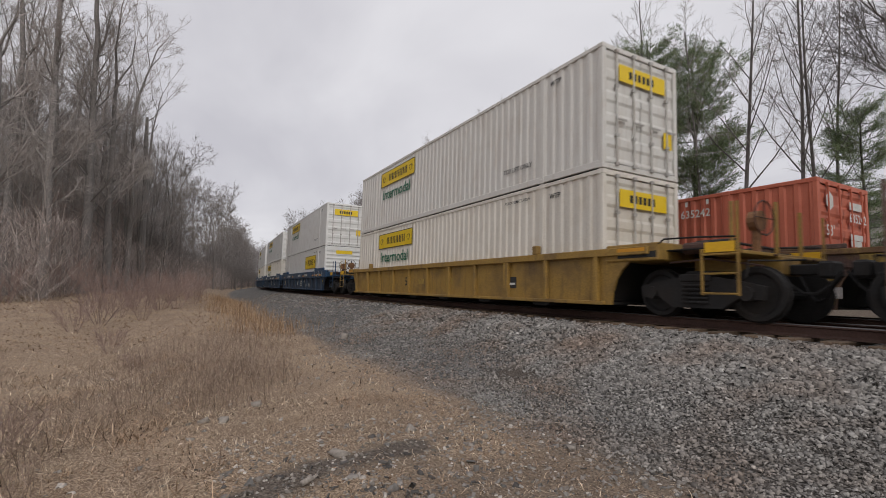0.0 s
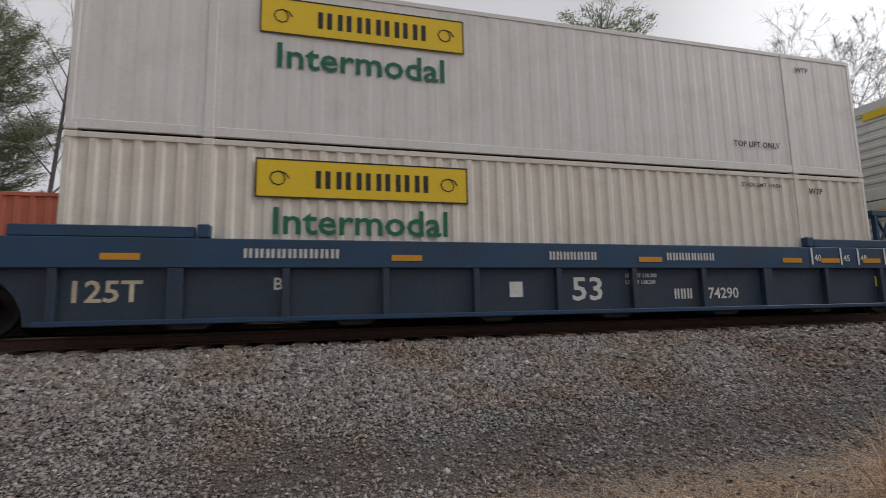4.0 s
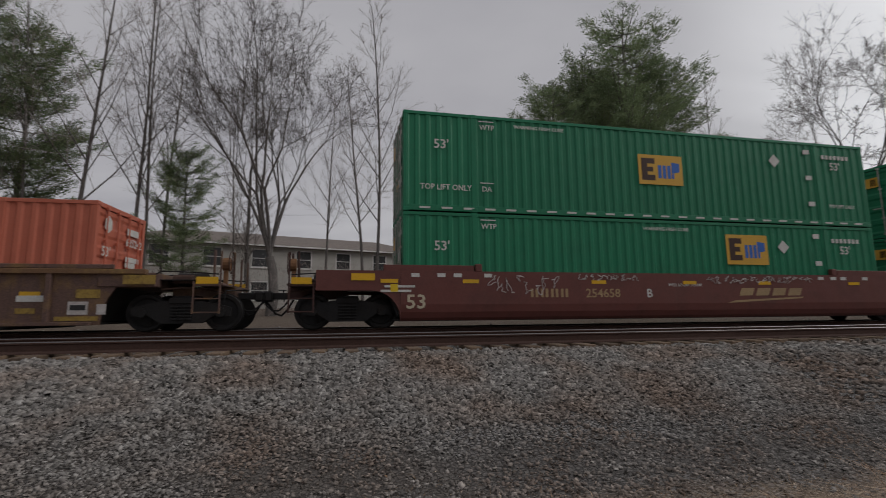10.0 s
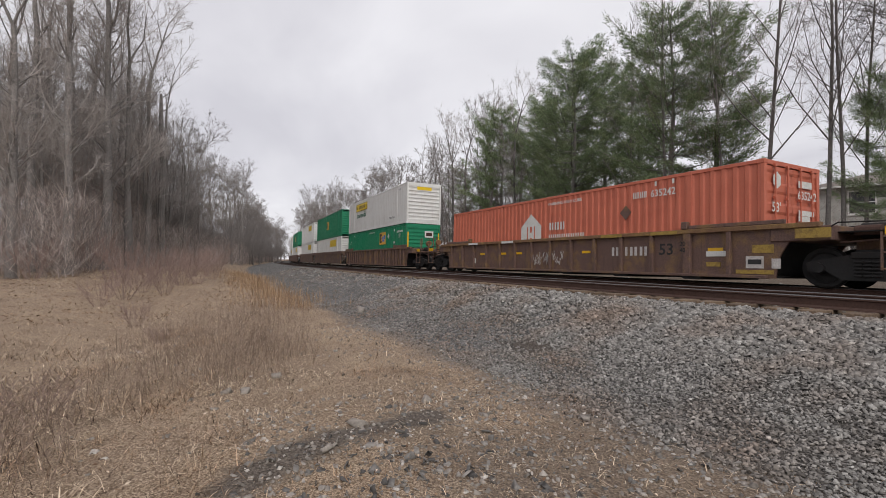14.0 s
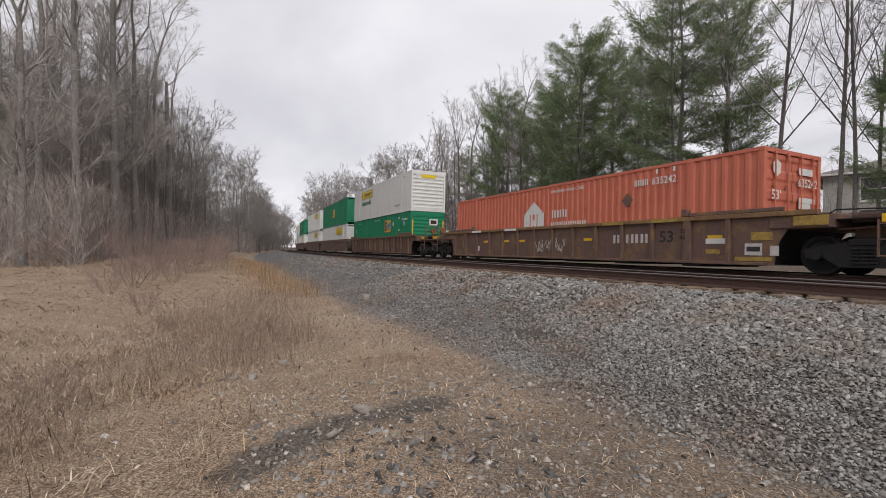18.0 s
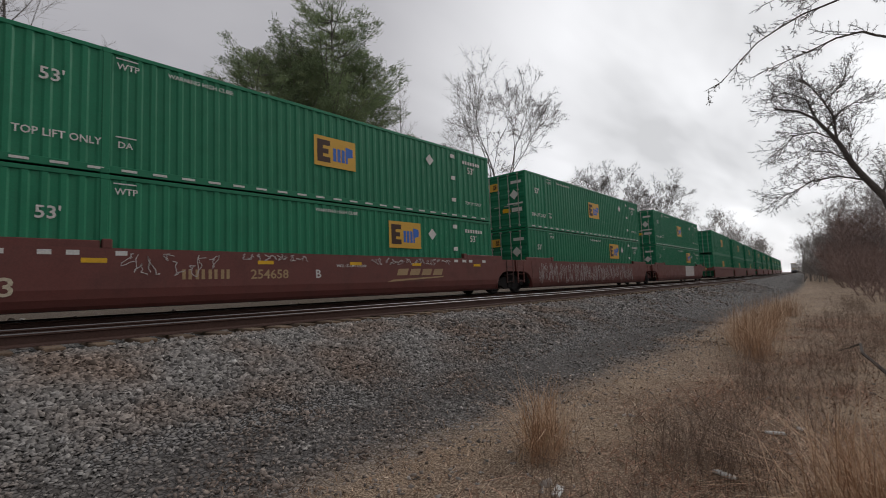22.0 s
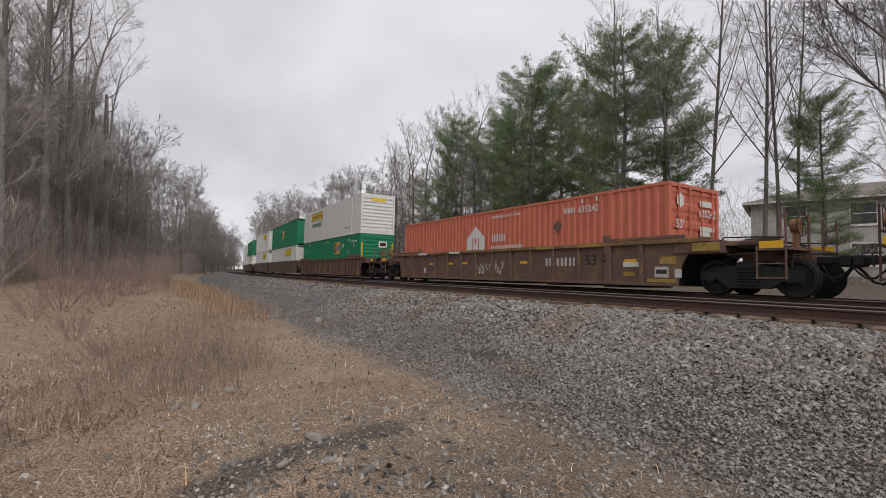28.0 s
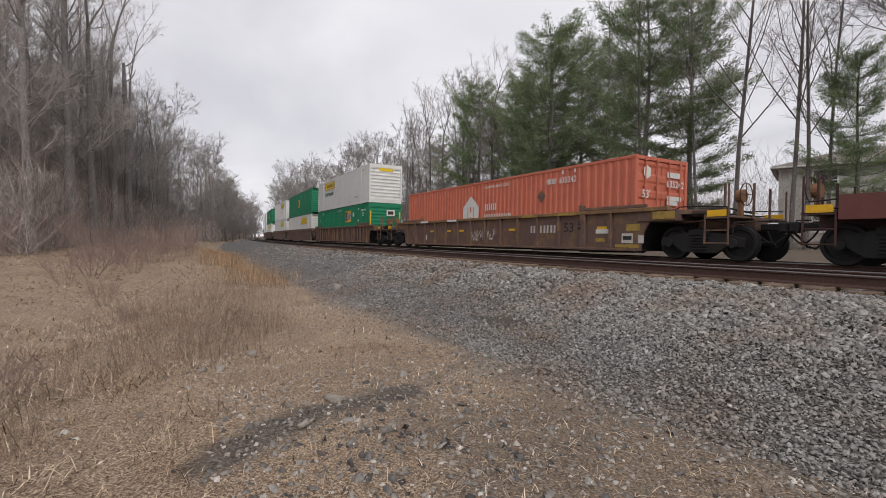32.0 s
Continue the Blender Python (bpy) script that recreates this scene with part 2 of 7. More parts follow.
# ---- materials ----
def material(name, colour, rough=0.7, metal=0.0, grain=0.0, grain_scale=30.0, stain=0.0, stain_scale=1.5, stain_colour=None, bump=0.0, bump_scale=60.0,
             vary=0.0, streak=0.0, streak_colour=(0.12, 0.07, 0.045), spec=0.4):
    """A painted or raw surface: fine grain, larger stains, streaks that run down, and relief."""
    m = bpy.data.materials.new(name)
    m.use_nodes = True
    nt = m.node_tree
    b = nt.nodes["Principled BSDF"]
    b.inputs["Roughness"].default_value, b.inputs["Metallic"].default_value = rough, metal
    b.inputs["Specular IOR Level"].default_value = spec
    tex = nt.nodes.new("ShaderNodeTexCoord")
    where = tex.outputs["Object"]
    info = nt.nodes.new("ShaderNodeObjectInfo")
    shift = nt.nodes.new("ShaderNodeVectorMath")
    shift.operation = "MULTIPLY_ADD"
    nt.links.new(info.outputs["Random"], shift.inputs[0])
    shift.inputs[1].default_value = (37.0, 53.0, 11.0)
    nt.links.new(where, shift.inputs[2])
    where = shift.outputs[0]
    rgb = nt.nodes.new("ShaderNodeRGB")
    rgb.outputs[0].default_value = (*colour, 1)
    col = rgb.outputs[0]

    def noise_at(scale, detail=3.0, vec=None, rough_=0.55):
        n = nt.nodes.new("ShaderNodeTexNoise")
        n.inputs["Scale"].default_value, n.inputs["Detail"].default_value = scale, detail
        n.inputs["Roughness"].default_value = rough_
        nt.links.new(vec or where, n.inputs["Vector"])
        return n.outputs[0]

    def ranged(value, a, b_, c, d):
        r = nt.nodes.new("ShaderNodeMapRange")
        for key, v in zip(("From Min", "From Max", "To Min", "To Max"), (a, b_, c, d)):
            r.inputs[key].default_value = v
        nt.links.new(value, r.inputs["Value"])
        return r.outputs[0]

    def mixed(factor, a, b_, mode="MIX"):
        x = nt.nodes.new("ShaderNodeMix")
        x.data_type, x.blend_type = "RGBA", mode
        if isinstance(factor, float):
            x.inputs["Factor"].default_value = factor
        else:
            nt.links.new(factor, x.inputs["Factor"])
        nt.links.new(a, x.inputs["A"])
        if isinstance(b_, tuple):
            x.inputs["B"].default_value = (*b_, 1)
        else:
            nt.links.new(b_, x.inputs["B"])
        return x.outputs["Result"]

    if vary:
        hsv = nt.nodes.new("ShaderNodeHueSaturation")
        nt.links.new(col, hsv.inputs["Color"])
        nt.links.new(ranged(info.outputs["Random"], 0, 1, 1 - vary, 1 + vary), hsv.inputs["Value"])
        col = hsv.outputs[0]
    if stain:
        col = mixed(ranged(noise_at(stain_scale, 5.0), 0.48, 0.72, 0.0, stain), col, stain_colour or tuple(c * 0.5 for c in colour))
    if streak:
        mp = nt.nodes.new("ShaderNodeMapping")
        mp.inputs["Scale"].default_value = (9.0, 9.0, 0.7)
        nt.links.new(where, mp.inputs[0])
        col = mixed(ranged(noise_at(1.0, 4.0, mp.outputs[0]), 0.55, 0.8, 0.0, streak), col, streak_colour)
    if grain:
        g = nt.nodes.new("ShaderNodeHueSaturation")
        nt.links.new(col, g.inputs["Color"])
        nt.links.new(ranged(noise_at(grain_scale, 4.0), 0.3, 0.7, 1 - grain, 1 + grain), g.inputs["Value"])
        col = g.outputs[0]
    nt.links.new(col, b.inputs["Base Color"])
    nt.links.new(ranged(noise_at(3.0), 0.3, 0.7, max(rough - 0.08, 0.02), min(rough + 0.1, 1)), b.inputs["Roughness"])
    if bump:
        bp = nt.nodes.new("ShaderNodeBump")
        bp.inputs["Strength"].default_value, bp.inputs["Distance"].default_value = 0.6, bump
        nt.links.new(noise_at(bump_scale, 4.0), bp.inputs["Height"])
        nt.links.new(bp.outputs[0], b.inputs["Normal"])
    return m


WHITE = material("white_container_paint", (0.66, 0.655, 0.635), 0.5, grain=0.05, stain=0.25, stain_colour=(0.45, 0.40, 0.34), streak=0.30, streak_colour=(0.40, 0.34, 0.28), vary=0.05)
GREEN = material("green_container_paint", (0.007, 0.18, 0.086), 0.5, grain=0.08, stain=0.2, stain_colour=(0.012, 0.09, 0.05), streak=0.15, streak_colour=(0.05, 0.10, 0.06), vary=0.08)
ORANGE = material("orange_container_paint", (0.51, 0.142, 0.085), 0.55, grain=0.06, stain=0.3, stain_colour=(0.33, 0.075, 0.045), streak=0.25, streak_colour=(0.28, 0.09, 0.06))
BLUE_DULL = material("dull_blue_grey_car_paint", (0.021, 0.037, 0.062), 0.6, grain=0.2, stain=0.6, stain_colour=(0.04, 0.04, 0.042), streak=0.4, streak_colour=(0.06, 0.055, 0.05))
BLUE = material("blue_car_paint", (0.013, 0.050, 0.108), 0.5, grain=0.12, stain=0.75, stain_scale=0.5, stain_colour=(0.022, 0.030, 0.042), streak=0.3, streak_colour=(0.06, 0.055, 0.05))
YELLOW_CAR = material("yellow_car_paint", (0.29, 0.175, 0.04), 0.6, grain=0.2, stain=0.85, stain_scale=1.1, stain_colour=(0.13, 0.082, 0.036), streak=0.75, streak_colour=(0.075, 0.048, 0.03))
RED_CAR = material("oxide_red_car_paint", (0.135, 0.042, 0.034), 0.55, grain=0.1, stain=0.35, stain_colour=(0.06, 0.03, 0.026), streak=0.25, streak_colour=(0.14, 0.07, 0.05))
BROWN_CAR = material("weathered_brown_car_paint", (0.125, 0.074, 0.060), 0.7, grain=0.25, stain=0.9, stain_scale=2.2, stain_colour=(0.21, 0.125, 0.05), streak=0.6, streak_colour=(0.055, 0.036, 0.03))
STEEL_DARK = material("dark_dirty_steel", (0.013, 0.012, 0.012), 0.75, grain=0.3, stain=0.4, stain_colour=(0.032, 0.022, 0.016), bump=0.004)
RUST = material("rusty_rail_steel", (0.070, 0.038, 0.029), 0.85, grain=0.2, stain=0.4, stain_colour=(0.05, 0.03, 0.025), bump=0.002)
RAIL_HEAD = material("worn_rail_head", (0.17, 0.162, 0.158), 0.42, metal=0.8, grain=0.1)
TIE = material("weathered_tie_timber", (0.15, 0.105, 0.072), 0.9, grain=0.35, stain=0.4, stain_colour=(0.24, 0.16, 0.09), bump=0.01, bump_scale=25, vary=0.3)
SIGN_YELLOW = material("yellow_sign_film", (0.72, 0.50, 0.015), 0.45, grain=0.04, stain=0.2, stain_colour=(0.5, 0.36, 0.05))
BLACK = material("black_lettering", (0.02, 0.02, 0.02), 0.6, grain=0.1)
INK_GREEN = material("dark_green_lettering", (0.010, 0.125, 0.068), 0.6, grain=0.1)
PALE = material("pale_stencil_paint", (0.60, 0.60, 0.57), 0.6, grain=0.15, stain=0.3, stain_colour=(0.35, 0.34, 0.32))


def island_material(name, stops, rough=0.9, patch=0.0, patch_colour=(1, 1, 1)):
    """A material whose tone changes from piece to piece."""
    m = bpy.data.materials.new(name)
    m.use_nodes = True
    nt = m.node_tree
    b = nt.nodes["Principled BSDF"]
    b.inputs["Roughness"].default_value = rough
    b.inputs["Specular IOR Level"].default_value = 0.2
    geo = nt.nodes.new("ShaderNodeNewGeometry")
    r = nt.nodes.new("ShaderNodeValToRGB")
    while len(r.color_ramp.elements) < len(stops):
        r.color_ramp.elements.new(0.5)
    for e, (p, c) in zip(r.color_ramp.elements, stops):
        e.position, e.color = p, (*c, 1)
    nt.links.new(geo.outputs["Random Per Island"], r.inputs[0])
    n = nt.nodes.new("ShaderNodeTexNoise")
    n.inputs["Scale"].default_value, n.inputs["Detail"].default_value = 35.0, 3.0
    nt.links.new(geo.outputs["Position"], n.inputs["Vector"])
    hsv = nt.nodes.new("ShaderNodeHueSaturation")
    mr = nt.nodes.new("ShaderNodeMapRange")
    for key, v in zip(("From Min", "From Max", "To Min", "To Max"), (0.3, 0.7, 0.75, 1.25)):
        mr.inputs[key].default_value = v
    nt.links.new(n.outputs[0], mr.inputs["Value"])
    nt.links.new(mr.outputs[0], hsv.inputs["Value"])
    big = nt.nodes.new("ShaderNodeTexNoise")
    big.inputs["Scale"].default_value, big.inputs["Detail"].default_value = 0.75, 4.0
    nt.links.new(geo.outputs["Position"], big.inputs["Vector"])
    far = nt.nodes.new("ShaderNodeMapRange")
    for key, v in zip(("From Min", "From Max", "To Min", "To Max"), (0.42, 0.66, 0.0, patch)):
        far.inputs[key].default_value = v
    nt.links.new(big.outputs[0], far.inputs["Value"])
    tint = nt.nodes.new("ShaderNodeMix")
    tint.data_type, tint.blend_type = "RGBA", "MULTIPLY"
    tint.inputs["B"].default_value = (*patch_colour, 1)
    nt.links.new(far.outputs[0], tint.inputs["Factor"])
    nt.links.new(r.outputs[0], tint.inputs["A"])
    nt.links.new(tint.outputs["Result"], hsv.inputs["Color"])
    nt.links.new(hsv.outputs[0], b.inputs["Base Color"])
    return m




# ---- ground: one sheet, shaped across the line ----
PROFILE = [(-1500, -1.0), (-60, -1.0), (-12, -1.0), (-6.0, -1.02), (-4.2, -0.99), (-3.3, -0.86), (-1.35, -0.36), (-0.85, -0.27), (-0.5, -0.245), (1.8, -0.275), (2.9, -0.30),
           (4.0, -0.325), (6.3, -0.385), (6.9, -0.43), (9.2, -0.44), (12.0, -0.22), (16, -0.14), (19, -0.1), (60, 0.2), (1500, 0.8)]


def ground_z(x, y):
    n = y - line_y(x)
    z = np.interp(n, [p[0] for p in PROFILE], [p[1] for p in PROFILE])
    wild = max(0.0, min(1.0, (-4.6 - n) / 1.5))
    if n > 17:
        wild = min(1.0, (n - 17) / 3)
    z += wild * (0.10 * noise.noise((x * 0.35, y * 0.35, 0)) + 0.05 * noise.noise((x * 1.3, y * 1.3, 4)))
    # the field on the one side climbs to its wood, with a shallow ditch before it
    left = max(0.0, min(1.0, (-4 - x) / 8)) * max(0.0, min(1.0, (-5.5 - n) / 3))
    z += left * (0.9 * max(0.0, min(1.0, (-x - 12) / 22)) - 0.28 * math.exp(-((n + 10.5) / 1.8) ** 2))
    if -4.2 < n < -0.9 or 6.9 < n < 9:
        z += 0.035 * noise.noise((x * 0.9, y * 0.9, 9))
    return float(z)


def steps(spans):
    out = []
    for a, b, d in spans:
        k = max(1, round((b - a) / d))
        out += [a + (b - a) * i / k for i in range(k)]
    return out + [spans[-1][1]]


def worn(x, y):
    """A worn strip that crosses from the grass to the gravel, and the thin stony grass beside it."""
    way = [(-3.7, 0.2), (-4.26, 1.13), (-4.41, 2.03), (-5.14, 3.32), (-6.04, 4.43), (-6.9, 5.5)]
    if not (-9 < x < 4 and -2 < y < 7):
        return 0.0
    d = 9.0
    for (ax, ay), (bx, by) in zip(way, way[1:]):
        t = max(0.0, min(1.0, ((x - ax) * (bx - ax) + (y - ay) * (by - ay)) / ((bx - ax) ** 2 + (by - ay) ** 2)))
        d = min(d, math.hypot(x - ax - t * (bx - ax), y - ay - t * (by - ay)))
    jx, jy = x + 1.2 * noise.noise((x * 0.9, y * 0.9, 3)), y + 1.2 * noise.noise((x * 0.9, y * 0.9, 7))
    beside = 0.48 * max(0.0, min(1.0, (jx + 4.9) / 1.2)) * max(0.0, min(1.0, (2.6 - jx) / 2.4)) * max(0.0, min(1.0, (jy - 0.1) / 1.8))
    damp = math.exp(-((x + 6.4) / 0.6) ** 2 - ((y - 4.95) / 0.42) ** 2)
    return max(damp, math.exp(-((d / ((0.24 if y < 2.3 else 0.16) + 0.07 * math.sin(7 * x + 3 * y))) ** 2)) * (1.0 if y < 2.3 or y > 4.4 else 0.55), beside)


def build_ground():
    xs = steps([(-1500, -300, 150), (-300, -80, 10), (-80, -25, 1.6), (-25, -10, 0.6), (-10, 10, 0.22), (10, 25, 0.6), (25, 80, 1.6), (80, 300, 10), (300, 1500, 150)])
    ns = steps([(-1500, -100, 200), (-100, -25, 5), (-25, -11, 1.0), (-11, -3.8, 0.13), (-3.8, -0.4, 0.22), (-0.4, 6.3, 0.55), (6.3, 14, 0.5), (14, 30, 2), (30, 100, 10), (100, 1500, 200)])
    s = Shape()
    for x in xs:
        for n in ns:
            y = line_y(x) + n
            s.v.append((x, y, ground_z(x, y)))
    m = len(ns)
    s.f = [(i * m + j, (i + 1) * m + j, (i + 1) * m + j + 1, i * m + j + 1) for i in range(len(xs) - 1) for j in range(m - 1)]
    me = s.mesh("ground", GROUND, True)
    # what covers the ground: r ballast and road gravel, g fine dark gravel, b bare trodden earth
    cover = me.color_attributes.new("cover", "FLOAT_COLOR", "POINT")
    data = []
    for x, y, z in s.v:
        n = y - line_y(x)
        edge = -4.95 + 0.35 * noise.noise((x * 0.5, y * 0.5, 2)) + (0.4 if x > 12 else 0.0)
        gravel = max(0.0, min(1.0, (n - edge) / 1.1 + 0.5)) * max(0.0, min(1.0, (9.6 - n) / 1.5))
        fine = gravel * max(0.0, min(1.0, (-3.3 - n) / 0.6)) * (1.0 if x > -1 else 0.25)
        bare = max(worn(x, y), 0.62 * max(0.0, min(1.0, (n - 8.8) / 1.2)) * max(0.0, min(1.0, (60 - n) / 20)))
        data += [gravel, fine, bare, 1.0]
    cover.data.foreach_set("color", data)
    return tagged(new("ground", me), "dry winter grass and grey gravel ground beside the railway", "ground", kind="structure")


def ground_material():
    m = bpy.data.materials.new("ground_cover")
    m.use_nodes = True
    nt = m.node_tree
    b = nt.nodes["Principled BSDF"]
    b.inputs["Roughness"].default_value = 0.95
    b.inputs["Specular IOR Level"].default_value = 0.15
    geo = nt.nodes.new("ShaderNodeNewGeometry")
    att = nt.nodes.new("ShaderNodeVertexColor")
    att.layer_name = "cover"
    sep = nt.nodes.new("ShaderNodeSeparateColor")
    nt.links.new(att.outputs["Color"], sep.inputs[0])

    def nz(scale, detail=4.0):
        n = nt.nodes.new("ShaderNodeTexNoise")
        n.inputs["Scale"].default_value, n.inputs["Detail"].default_value = scale, detail
        n.inputs["Roughness"].default_value = 0.62
        nt.links.new(geo.outputs["Position"], n.inputs["Vector"])
        return n.outputs[0]

    def ramp(value, stops):
        r = nt.nodes.new("ShaderNodeValToRGB")
        while len(r.color_ramp.elements) < len(stops):
            r.color_ramp.elements.new(0.5)
        for e, (p, c) in zip(r.color_ramp.elements, stops):
            e.position, e.color = p, (*c, 1)
        nt.links.new(value, r.inputs[0])
        return r.outputs[0]

    def mix(f, a, c, mode="MIX"):
        x = nt.nodes.new("ShaderNodeMix")
        x.data_type, x.blend_type = "RGBA", mode
        if isinstance(f, float):
            x.inputs["Factor"].default_value = f
        else:
            nt.links.new(f, x.inputs["Factor"])
        nt.links.new(a, x.inputs["A"])
        nt.links.new(c, x.inputs["B"])
        return x.outputs["Result"]

    def math_(op, a, c):
        x = nt.nodes.new("ShaderNodeMath")
        x.operation, x.use_clamp = op, True
        for k, v in enumerate((a, c)):
            if isinstance(v, (int, float)):
                x.inputs[k].default_value = v
            else:
                nt.links.new(v, x.inputs[k])
        return x.outputs[0]

    grass = mix(0.68, ramp(nz(0.7), [(0.3, (0.165, 0.100, 0.066)), (0.5, (0.31, 0.213, 0.142)), (0.68, (0.47, 0.345, 0.225))]),
                ramp(nz(55.0, 7.0), [(0.38, (0.035, 0.026, 0.021)), (0.5, (0.25, 0.185, 0.135)), (0.61, (0.60, 0.485, 0.36))]))
    stones = nt.nodes.new("ShaderNodeTexVoronoi")
    stones.inputs["Scale"].default_value = 18.0
    nt.links.new(geo.outputs["Position"], stones.inputs["Vector"])
    tone = nt.nodes.new("ShaderNodeSeparateColor")
    nt.links.new(stones.outputs["Color"], tone.inputs[0])
    gravel = mix(0.6, ramp(tone.outputs[0], [(0.0, (0.19, 0.18, 0.168)), (0.7, (0.27, 0.257, 0.242)), (1.0, (0.42, 0.40, 0.38))]),
                 ramp(nz(1.2), [(0.3, (0.15, 0.14, 0.135)), (0.7, (0.29, 0.28, 0.27))]))
    # dark fines and the shade between stones are both put into the colour
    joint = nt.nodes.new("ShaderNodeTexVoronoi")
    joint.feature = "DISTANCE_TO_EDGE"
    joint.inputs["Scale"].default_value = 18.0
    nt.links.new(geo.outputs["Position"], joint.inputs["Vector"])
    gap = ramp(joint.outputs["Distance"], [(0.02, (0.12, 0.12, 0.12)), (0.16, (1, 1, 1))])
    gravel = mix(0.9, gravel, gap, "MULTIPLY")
    fine = ramp(nz(40.0, 5.0), [(0.3, (0.06, 0.055, 0.052)), (0.7, (0.20, 0.183, 0.17))])
    edge = math_("ADD", math_("MULTIPLY", nz(3.0), 0.9), -0.45)
    g = math_("ADD", sep.outputs[0], edge)
    g2 = ramp(math_("ADD", sep.outputs[0], edge), [(0.20, (0, 0, 0)), (0.80, (1, 1, 1))])
    f2 = ramp(math_("MULTIPLY", sep.outputs[1], math_("ADD", nz(1.6), 0.35)), [(0.30, (0, 0, 0)), (0.75, (0.8, 0.8, 0.8))])
    b2 = ramp(math_("MULTIPLY", sep.outputs[2], math_("ADD", nz(4.0), 0.6)), [(0.25, (0, 0, 0)), (0.7, (0.95, 0.95, 0.95))])
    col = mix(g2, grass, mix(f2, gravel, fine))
    soil = ramp(nz(45.0, 6.0), [(0.36, (0.035, 0.029, 0.025)), (0.64, (0.20, 0.168, 0.142))])
    col = mix(b2, col, soil)
    nt.links.new(col, b.inputs["Base Color"])
    bump = nt.nodes.new("ShaderNodeBump")
    bump.inputs["Strength"].default_value, bump.inputs["Distance"].default_value = 0.8, 0.03
    h = nt.nodes.new("ShaderNodeMix")
    h.data_type = "FLOAT"
    nt.links.new(sep.outputs[0], h.inputs["Factor"])
    nt.links.new(nz(30.0, 6.0), h.inputs["A"])
    nt.links.new(gap, h.inputs["B"])
    nt.links.new(h.outputs["Result"], bump.inputs["Height"])
    nt.links.new(bump.outputs[0], b.inputs["Normal"])
    return m


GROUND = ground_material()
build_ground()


# ---- the two tracks ----
def build_rails():
    # half of a rail's outline: across, down from the head
    right = [(0.030, 0.0), (0.037, -0.008), (0.037, -0.030), (0.012, -0.045), (0.009, -0.140), (0.072, -0.165), (0.076, -0.185)]
    outline = right + [(-a, b) for a, b in reversed(right)]
    us = steps([(-420, -60, 12), (-60, 60, 3), (60, 500, 12)])
    tie = Shape().chamfer(-0.115, 0.115, -0.60, 2.10, -0.36, -0.188, 0.012).mesh("tie", TIE)
    plate_ = Shape().chamfer(-0.09, 0.09, -0.16, 0.16, -0.19, -0.180, 0.004).mesh("tie_plate", RUST)
    for track, name in ((0, "near"), (1, "far")):
        line = tagged(new("track_" + name), "railway track of rusty rails on timber ties", "track", kind="structure")
        for n0 in (0.0, GAUGE + 0.07):
            s, head = Shape(), Shape()
            k = len(outline)
            for u in us:
                s.v += [tuple(rail_point(u, n0 + a, b - 0.001, track)) for a, b in outline]
                head.v += [tuple(rail_point(u, n0 + a, b, track)) for a, b in ((-0.0385, -0.010), (-0.031, 0.003), (0.031, 0.003), (0.0385, -0.010))]
            for i in range(len(us) - 1):
                s.f += [(i * k + j, i * k + (j + 1) % k, (i + 1) * k + (j + 1) % k, (i + 1) * k + j) for j in range(k)]
                head.f += [(4 * i + j, 4 * i + j + 1, 4 * i + j + 5, 4 * i + j + 4) for j in range(3)]
            rail = part("rail", s, RUST, line, "rusty steel rail")
            part("rail_head", head, RAIL_HEAD, rail, "bright worn running surface")
        rnd = random.Random(5 + track)
        for k in range(-70 if track == 0 else -40, 100 if track == 0 else 60):
            u = k * 0.53 + rnd.uniform(-0.03, 0.03)
            m = Matrix.Translation(rail_point(u, 0, rnd.uniform(-0.012, 0.006), track)) @ Matrix.Rotation(math.atan(slope_at(u)) + rnd.uniform(-0.02, 0.02), 4, "Z") @ Matrix.Rotation(TILT, 4, "X")
            part("tie", tie, None, line, at=m)
            if track == 0:
                part("tie_plate", plate_, None, line, at=m)


build_rails()


# ---- containers ----
L, CW, CH = 16.15, 2.59, 2.88
HALF = L / 2
BASE, LEVEL = 0.27, 2.90
FAR_S = [(0, 1.11), (3.5, 0.67), (6.5, 0.32), (8.5, 0.12), (10.3, 0.0), (13, -0.37), (15.5, -0.68), (19, -0.77), (21.2, -0.89), (24, -1.04), (26, -1.10), (29, -2.0), (30.5, -2.62), (32, -3.42)]
NEAR_S = [(0, -85.79), (1, -65.07), (2, -44.40), (3, -24.38), (5.5, 26.38), (32, 566.0)]
MOVING, TURNING = [], []

PALE_TAN = material("pale_tan_lettering", (0.50, 0.44, 0.32), 0.6, grain=0.15, stain=0.35, stain_colour=(0.3, 0.22, 0.15))
TAN = material("tan_lettering", (0.36, 0.25, 0.13), 0.6, grain=0.15, stain=0.35, stain_colour=(0.2, 0.12, 0.08))
LOGO_BLUE = material("blue_logo_film", (0.03, 0.13, 0.48), 0.5, grain=0.05)
LOGO_BROWN = material("dark_brown_logo_film", (0.045, 0.018, 0.012), 0.5, grain=0.05)
LOGO_PLATE = material("amber_logo_film", (0.62, 0.36, 0.045), 0.5, grain=0.06, stain=0.25, stain_colour=(0.45, 0.3, 0.08))
REFLECT = material("yellow_reflector_film", (0.70, 0.40, 0.01), 0.4, grain=0.08, stain=0.3, stain_colour=(0.4, 0.25, 0.06))
AMBER = material("amber_reflector_film", (0.55, 0.25, 0.015), 0.4, grain=0.1)
DIRTY_YELLOW = material("flaked_yellow_paint", (0.33, 0.22, 0.05), 0.7, grain=0.2, stain=0.7, stain_colour=(0.12, 0.07, 0.04), stain_scale=6)
COPPER = material("orange_brown_rust", (0.21, 0.105, 0.05), 0.8, grain=0.25, stain=0.6, stain_colour=(0.09, 0.05, 0.03), stain_scale=5)
